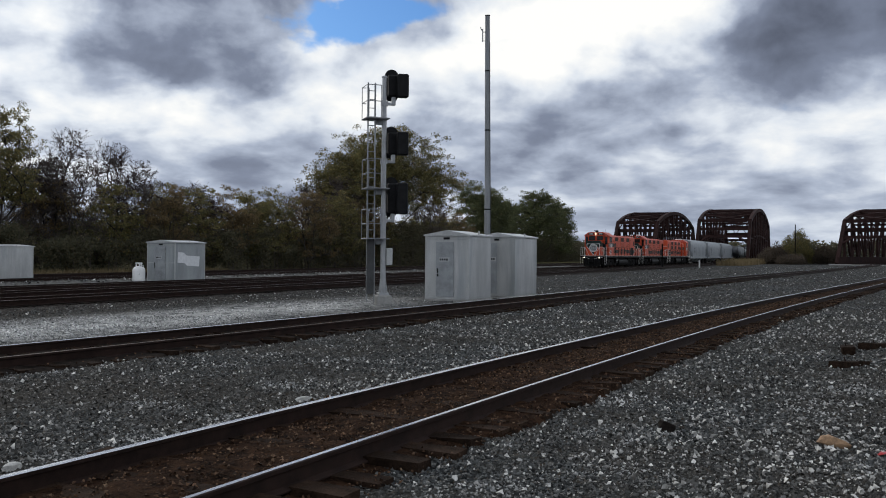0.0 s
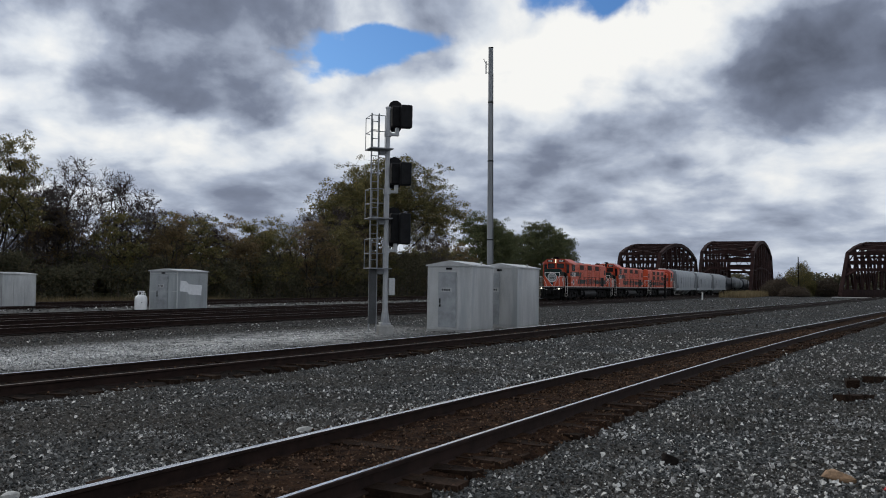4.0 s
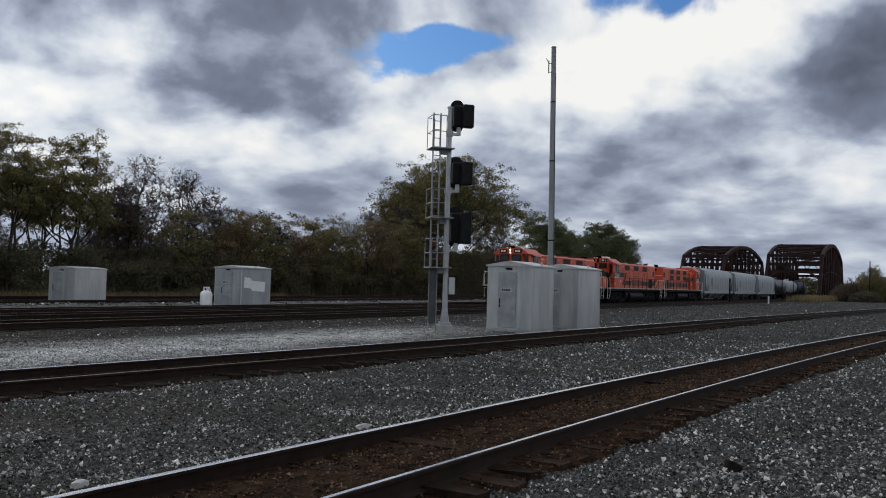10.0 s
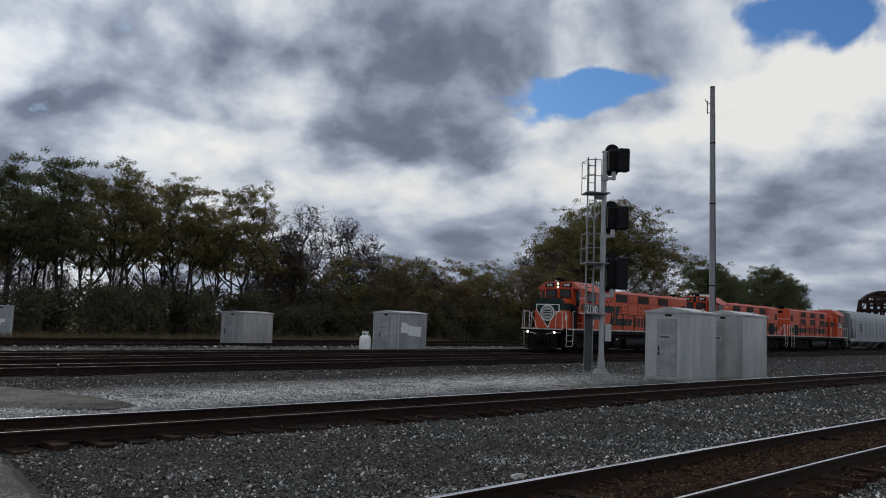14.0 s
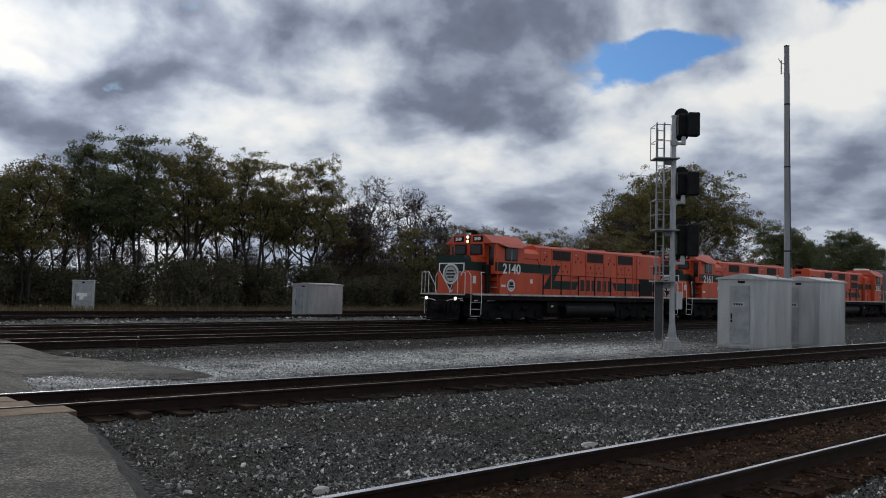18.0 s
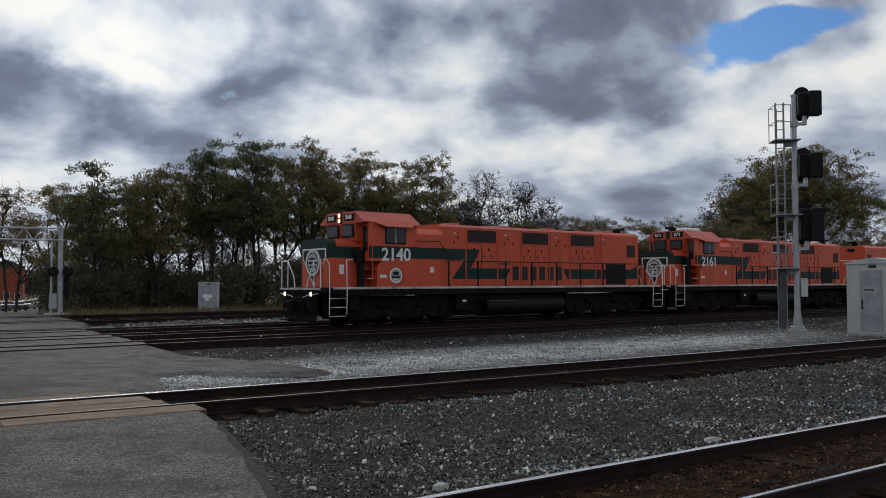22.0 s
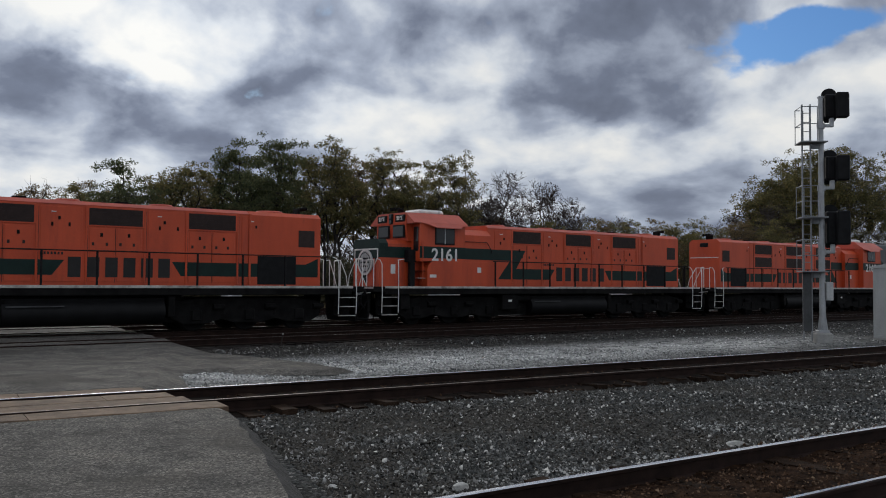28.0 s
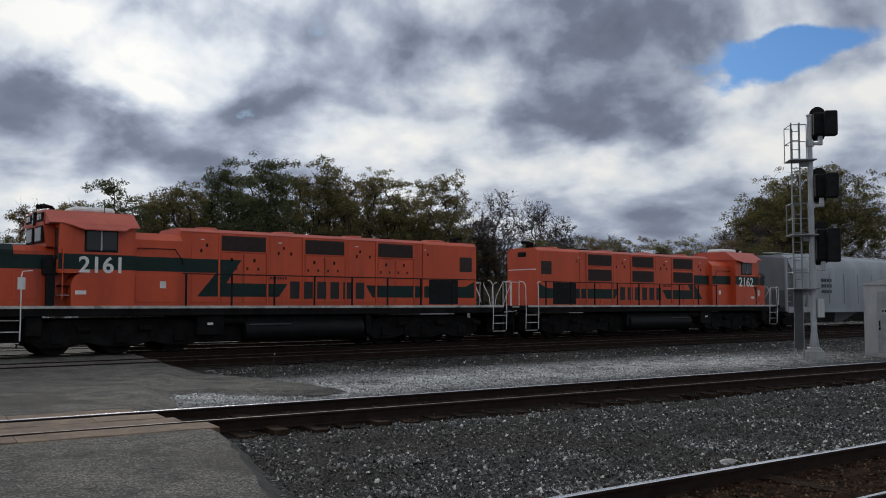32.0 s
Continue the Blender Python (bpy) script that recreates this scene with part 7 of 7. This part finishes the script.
BRICK_RED = material("red_brick_front", (0.3, 0.07, 0.04), 0.85, scale=1, vary=0.25, fine=12, bump=0.1)
TAN_WALL = material("tan_wall", (0.32, 0.26, 0.18), 0.85, scale=1, vary=0.2, fine=12, bump=0.1)


def shop(x, y, turn, w, d, h, mat, label):
    base = thing("shop_building", label, "building", pose(x, y, ground_z(x, y), 0, 0, turn))
    part("wall", Geo().box((0, 0, -0.2), (w, d, h), 0.05), mat, base)
    part("roof", Geo().prism([(-0.4, h), (w + 0.4, h), (w / 2, h + 1.6)], 1, -0.4, d + 0.4), UNDER, base)
    for k in range(3):
        win = part("window", Geo().box((0.6 + k * w / 3, -0.06, 1.0), (0.6 + k * w / 3 + w / 5, 0.0, 2.4), 0.02), WHITE, base)
        part("pane", Geo().box((0.7 + k * w / 3, -0.08, 1.1), (0.5 + k * w / 3 + w / 5, -0.06, 2.3)), GLASS, win)
    part("sign_board", Geo().box((0.5, -0.15, 2.6), (w - 0.5, 0.0, 3.3), 0.03), mat, base)


shop(18.6, 214, -10, 6.5, 7, 8.0, BRICK_RED, "two-storey red brick shop beside the far street")
shop(11, 218, -10, 7, 6, 3.2, TAN_WALL, "low tan building beside the far street")


def street_lamp(x, y, h):
    base = thing("street_lamp", "tall pale street lamp pole", "street lamp", pose(x, y, ground_z(x, y)))
    part("pole", Geo().cyl((0, 0, -0.2), (0, 0, h), 0.13, 0.08, 10), SILVER, base)
    part("arm", Geo().pipe([(0, 0, h - 0.3), (-0.8, 0.1, h + 0.2), (-1.9, 0.2, h + 0.3)], 0.05), SILVER, base)
    part("lamp_head", Geo().box((-2.4, 0.1, h + 0.2), (-1.8, 0.35, h + 0.34), 0.04), SILVER, base)


street_lamp(4.4, 78, 9.0)
for i, (x, y, h, w, kind) in enumerate([(5.5, 112, 12, 12, "rust"), (19.5, 104, 12, 9, "rust"), (24, 125, 13, 10, "green"), (30, 150, 13, 11, "rust"),
                                        (13, 196, 15, 14, "rust"), (25, 202, 14, 13, "green"), (37, 190, 14, 12, "rust"), (2, 190, 15, 14, "green"), (-6, 150, 13, 12, "rust")]):
    tree(kind, x, y, h * 0.9, w, 400 + i, 2, 0.4, 0.0, 0.12)
tree("rust", 13.2, 88, 11.5, 12, 431, 3, 0.36, 0.0, 0.16)
# ---------------------------------------------------------------- loose stone, debris
def inside(px, py, poly):
    hit = np.zeros(len(px), bool)
    n = len(poly)
    for i in range(n):
        (x0, y0), (x1, y1) = poly[i], poly[(i + 1) % n]
        if y0 == y1:
            continue
        c = ((y0 > py) != (y1 > py)) & (px < (x1 - x0) * (py - y0) / (y1 - y0) + x0)
        hit ^= c
    return hit


def loose_stone():
    """Crushed stones strewn over the ballast, thickest near the tracks."""
    rng = np.random.default_rng(21)
    xs, ys, sz = [], [], []
    for r0, r1, count, s0, s1 in ((3.2, 6.0, 34000, 0.009, 0.021), (6.0, 9.5, 70000, 0.010, 0.024), (9.5, 15, 82000, 0.012, 0.030), (15, 26, 80000, 0.014, 0.034), (26, 48, 40000, 0.02, 0.045), (48, 80, 18000, 0.03, 0.065), (80, 150, 9000, 0.05, 0.1)):
        r = np.sqrt(rng.uniform(r0 * r0, r1 * r1, count))
        a = rng.uniform(radians(2), radians(94), count)
        xs.append(r * np.cos(a))
        ys.append(r * np.sin(a))
        sz.append(s0 + (s1 - s0) * rng.uniform(0, 1, count) ** 2)
    x, y, s = np.concatenate(xs), np.concatenate(ys), np.concatenate(sz)
    t1 = np.array([track_one(v) for v in x])
    t2 = np.array([track_two(v) for v in x])
    keep = np.ones(len(x), bool)
    for t in (t1, t2):
        d = np.abs(y - t)
        keep &= (d > 1.32) | ((d > 0.9) & (rng.uniform(0, 1, len(x)) < 0.25 + 0.75 * np.clip((x - 5.5) / 3, 0, 1) * np.clip((d - 0.85) / 0.2, 0, 1)))
    keep &= y - SLOPE * x < 23.2
    keep &= ~((x < 2.95 + (y - 6) * 0.14) & (y > 5.9) & (y < 12.2)) & ~((x < 3.9) & (y > 11.5) & (y < 15.2)) & ~((x < 2.3) & (y < 4))
    keep &= ~inside(x, y, ROAD_MIDDLE + [(-11, 22.9)]) & ~inside(x, y, APRON)
    x, y, s = x[keep], y[keep], s[keep]
    z = np.array([-0.03 + 0.05 * noise.noise((a * 0.35, b * 0.35, 3.0)) for a, b in zip(x, y)])
    me = raw_mesh("loose_stone", *shards(rng, x, y, z, s), STONE)
    tagged(new("loose_stone", me), "grey crushed ballast stones with scattered pale chips", "ballast", kind="stuff")
    # rust-stained chips between the rails and over the sleeper ends
    n = 17000
    x = rng.uniform(1.5, 40, n) ** 1.0
    x = 1.5 + 38 * ((x - 1.5) / 38.5) ** 1.7
    which = rng.uniform(0, 1, n) < 0.85
    c = np.array([track_one(v) if w else track_two(v) for v, w in zip(x, which)])
    off = np.where(rng.uniform(0, 1, n) < 0.75, rng.uniform(-0.66, 0.66, n), rng.choice([-1, 1], n) * rng.uniform(0.84, 1.4, n))
    ok = which | (x > 3.9)
    x, off, c = x[ok], off[ok], c[ok]
    z = np.where(np.abs(off) < 0.7, 0.052 - 0.03 * off * off, -0.01 + 0.05 * np.clip((x - 5) / 3, 0, 1))
    s = rng.uniform(0.006, 0.02, len(x)) * (1 + x * 0.02)
    me = raw_mesh("rusty_chips", *shards(rng, x, c + off, z, s), CHIPS)
    tagged(new("rusty_chips", me), "rust-brown stone chips and dirt between the rails", "ballast", kind="stuff")

    # white chips, thickest along the far rail of the nearer track
    n = 6400
    x = 2.0 + 30 * rng.uniform(0, 1, n) ** 1.9
    band = rng.uniform(0, 1, n) ** 0.8
    c = np.array([track_one(v) for v in x])
    y = np.where(band < 0.45, c + 0.95 + rng.exponential(0.35, n), np.where(band < 0.8, c + 1 + rng.uniform(0, 6.5, n), c - 1.4 - rng.exponential(1.6, n)))
    # thicker patches of white fines beside the nearer track
    for k, (px, py, spread) in enumerate(((7.7, 2.7, 0.45), (8.4, 1.8, 0.4), (9.2, 1.5, 0.5), (9.6, 1.0, 0.5), (10.0, 2.7, 0.6), (6.6, 1.6, 0.5), (7.4, 0.9, 0.5), (21, 3.0, 1.2), (25, 2.8, 1.5), (12.5, 1.6, 0.9))):
        x = np.concatenate([x, px + rng.normal(0, spread * 1.6, 170)])
        y = np.concatenate([y, py + rng.normal(0, spread * 0.8, 170)])
    c = np.array([track_one(v) for v in x])
    ok = (np.abs(y - c) > 0.9) & (np.abs(y - np.array([track_two(v) for v in x])) > 1.2) & ~((x < 3.0 + (y - 6) * 0.16) & (y > 5.9)) & (y > 0.3)
    x, y = x[ok], y[ok]
    z = np.array([-0.02 + 0.05 * noise.noise((a * 0.35, b * 0.35, 3.0)) for a, b in zip(x, y)]) + np.where(np.abs(y - c[ok]) < 1.4, 0.05, 0.012)
    me = raw_mesh("white_chips", *shards(rng, x, y, z, (0.006 + 0.02 * rng.uniform(0, 1, len(x)) ** 3) * (1 + 0.03 * x)), PALE_CHIPS)
    tagged(new("white_chips", me), "pale limestone chips strewn over the ballast", "ballast", kind="stuff")


def shards(rng, x, y, z, s):
    """Broken lumps sunk in the ground, each turned its own way."""
    n = len(x)
    base = np.array([[1, 0, -0.35], [0, 1, -0.35], [-1, 0, -0.35], [0, -1, -0.35], [0.15, 0.1, 0.75]])
    v = base[None] * rng.uniform(0.65, 1.25, (n, 5, 1)) + rng.normal(0, 0.17, (n, 5, 3))
    q = rng.normal(0, 1, (n, 4)) * np.array([1.0, 0.3, 0.3, 1.0])
    q /= np.linalg.norm(q, axis=1)[:, None]
    w, i, j, k = q[:, 0], q[:, 1], q[:, 2], q[:, 3]
    turn = np.stack([1 - 2 * (j * j + k * k), 2 * (i * j - w * k), 2 * (i * k + w * j), 2 * (i * j + w * k), 1 - 2 * (i * i + k * k), 2 * (j * k - w * i),
                     2 * (i * k - w * j), 2 * (j * k + w * i), 1 - 2 * (i * i + j * j)], 1).reshape(n, 3, 3)
    v = np.einsum("nab,nkb->nka", turn, v) * s[:, None, None]
    v += np.stack([x, y, z + s * 0.3], 1)[:, None, :]
    f = np.array([[0, 1, 4], [1, 2, 4], [2, 3, 4], [3, 0, 4]])
    return v.reshape(-1, 3), (np.arange(n)[:, None, None] * 5 + f[None]).reshape(-1, 3)


loose_stone()
bank_stone()


def lump(name, label, category, x, y, size, mat, seed, flat=0.6):
    """A broken rock or chunk lying on the ballast."""
    rnd = random.Random(seed)
    bm = bmesh.new()
    bmesh.ops.create_icosphere(bm, subdivisions=2, radius=1.0)
    # cut flat broken faces into the ball
    cuts = [(Vector((rnd.gauss(0, 1), rnd.gauss(0, 1), rnd.gauss(0, 1))).normalized(), rnd.uniform(0.42, 0.8)) for k in range(9)]
    for v in bm.verts:
        for n, d in cuts:
            over = v.co.dot(n) - d
            if over > 0:
                v.co -= n * over
        k = 1 + rnd.uniform(-0.05, 0.05)
        v.co = Vector((v.co.x * size[0] * k, v.co.y * size[1] * k, v.co.z * size[2] * k))
    me = bpy.data.meshes.new(name)
    bm.to_mesh(me)
    bm.free()
    me.materials.append(mat)
    ob = new(name, me)
    ob.matrix_basis = pose(x, y, size[2] * 0.45 - 0.02, 0, 0, rnd.uniform(0, 180))
    return tagged(ob, label, category)


PALE_ROCK = material("pale_limestone", (0.5, 0.49, 0.46), 0.85, scale=12, vary=0.2, fine=60, bump=0.4)
TAN_WOOD = material("split_timber", (0.3, 0.19, 0.11), 0.85, scale=8, vary=0.35, fine=40, bump=0.5)
RED_SCRAP = material("red_plastic", (0.5, 0.05, 0.05), 0.5, scale=8, vary=0.2, fine=40, bump=0.1)
lump("rock", "white broken rock lying on the ballast", "rock", 4.25, 6.85, (0.09, 0.06, 0.045), PALE_ROCK, 1)
lump("rock", "pale flat rock beside the rail", "rock", 8.1, 7.12, (0.16, 0.07, 0.05), PALE_ROCK, 2)
lump("rock", "small white stone on the dark ballast", "rock", 4.15, 8.16, (0.07, 0.05, 0.05), PALE_ROCK, 3)
lump("rock", "small pale stone by the asphalt edge", "rock", 3.25, 7.4, (0.06, 0.05, 0.04), PALE_ROCK, 4)
lump("rock", "flat broken rock at the edge of the apron", "rock", 6.9, 23.2, (0.2, 0.12, 0.07), CONCRETE, 5)
lump("clod", "dark lump of tarry earth on the gravel", "clod", 8.96, 2.96, (0.15, 0.12, 0.07), DARK_TIE, 6)
lump("wood_chunk", "torn tan chunk of timber on the gravel", "wood", 9.09, 1.41, (0.2, 0.11, 0.075), TAN_WOOD, 7)
lump("scrap", "scrap of red plastic on the gravel", "scrap", 8.96, 0.96, (0.09, 0.05, 0.025), RED_SCRAP, 8)


def broken_sleeper(x, y, turn, length, label):
    base = thing("broken_sleeper", label, "timber", pose(x, y, 0.06, 3, 2, turn))
    ob = part("timber", TIE_STUB, None, base)
    ob.matrix_basis = Matrix.Diagonal((1.0, length / 2.6, 1.0, 1.0))
    part("spike", Geo().cyl((0.03, 0.05, 0), (0.05, 0.06, 0.06), 0.012, n=6), RAIL_SIDE, base)


TIE_STUB = tie_mesh(40)
broken_sleeper(15.9, 2.2, 65, 0.8, "broken end of a dark timber sleeper on the gravel")
broken_sleeper(18.6, 2.6, 100, 1.3, "rotten dark sleeper piece lying on the gravel")
broken_sleeper(19.6, 2.2, 70, 1.1, "dark timber offcut lying among the gravel")


def pale_board(x, y):
    base = thing("concrete_slab", "long pale concrete slab lying between the tracks", "slab", pose(x, y, 0, 0, 0, 7.6))
    part("slab", Geo().box((-2.6, -0.25, -0.05), (2.6, 0.25, 0.12), 0.02), PALE_ROCK, base)


pale_board(30.0, 39.7)


def marker_stake(x, y):
    base = thing("marker_stake", "thin leaning wooden stake in the ballast", "stake", pose(x, y, 0, 8, 6, 0))
    part("stake", Geo().box((-0.012, -0.014, -0.1), (0.009, 0.010, 0.42), 0.003), BARK, base)
    part("ribbon", Geo().box((-0.015, -0.018, 0.34), (0.015, 0.018, 0.38), 0.003), PALE_ROCK, base)


marker_stake(9.0, 24.3)



def sleeper_ties():
    meshes = [tie_mesh(i) for i in range(6)]
    rnd = random.Random(8)
    for base, line, x0, x1 in ((T1, track_one, 2.4, 62.0), (T2, track_two, 4.0, 66.0)):
        x = x0
        while x < x1:
            ob = new("tie", meshes[rnd.randrange(6)])
            ob.parent = base
            s = (line(x + 0.1) - line(x - 0.1)) / 0.2
            ob.matrix_basis = pose(x, line(x) + rnd.uniform(-0.05, 0.05), 0.042 + rnd.uniform(-0.03, 0.012), rnd.uniform(-0.8, 0.8), 0, math.degrees(math.atan(s)) + rnd.uniform(-1.5, 1.5))
            x += 0.53 + rnd.uniform(-0.03, 0.03)
    for base, (label, c) in zip(MAIN_TRACKS, MAIN_LINES):
        g = Geo()
        x = 7.5
        while x < 120:
            y = c + SLOPE * x
            g.box((x - 0.11, y - 1.3, -0.1), (x + 0.11, y + 1.3, -0.006))
            x += 0.55
        tagged(part("sleeper_rest", g, DARK_TIE, base), kind="stuff")


sleeper_ties()


# ---------------------------------------------------------------- movement
# metres of the train's front along its track, from x = 0
RUN = [-4.8456, 3.7484, 3.3793, -5.6017, 8.6768, -59.336, 34.3189]


def run_at(t):
    return float(np.polyval(RUN, t / 16.0 - 1.0))


def motions():
    for ob, back, turned in MOVING:
        rows = []
        for k in range(33):
            t = 1.0 * k
            s = run_at(t) + back + (21.0 if turned else 0.0)
            rows.append((t, pose(s * math.cos(MAIN), 29.49 + s * math.sin(MAIN), RAIL_Z, 0, 0, math.degrees(MAIN) + (180 if turned else 0))))
        walk(ob, rows)
    for ob, x, d in WHEELS:
        rows = []
        for k in range(241):
            t = 32.0 * k / 240
            roll = -d * math.degrees((run_at(0) - run_at(t)) / WHEEL_R)
            rows.append((t, pose(x, 0, WHEEL_R, 0, roll, 0)))
        walk(ob, rows)


motions()
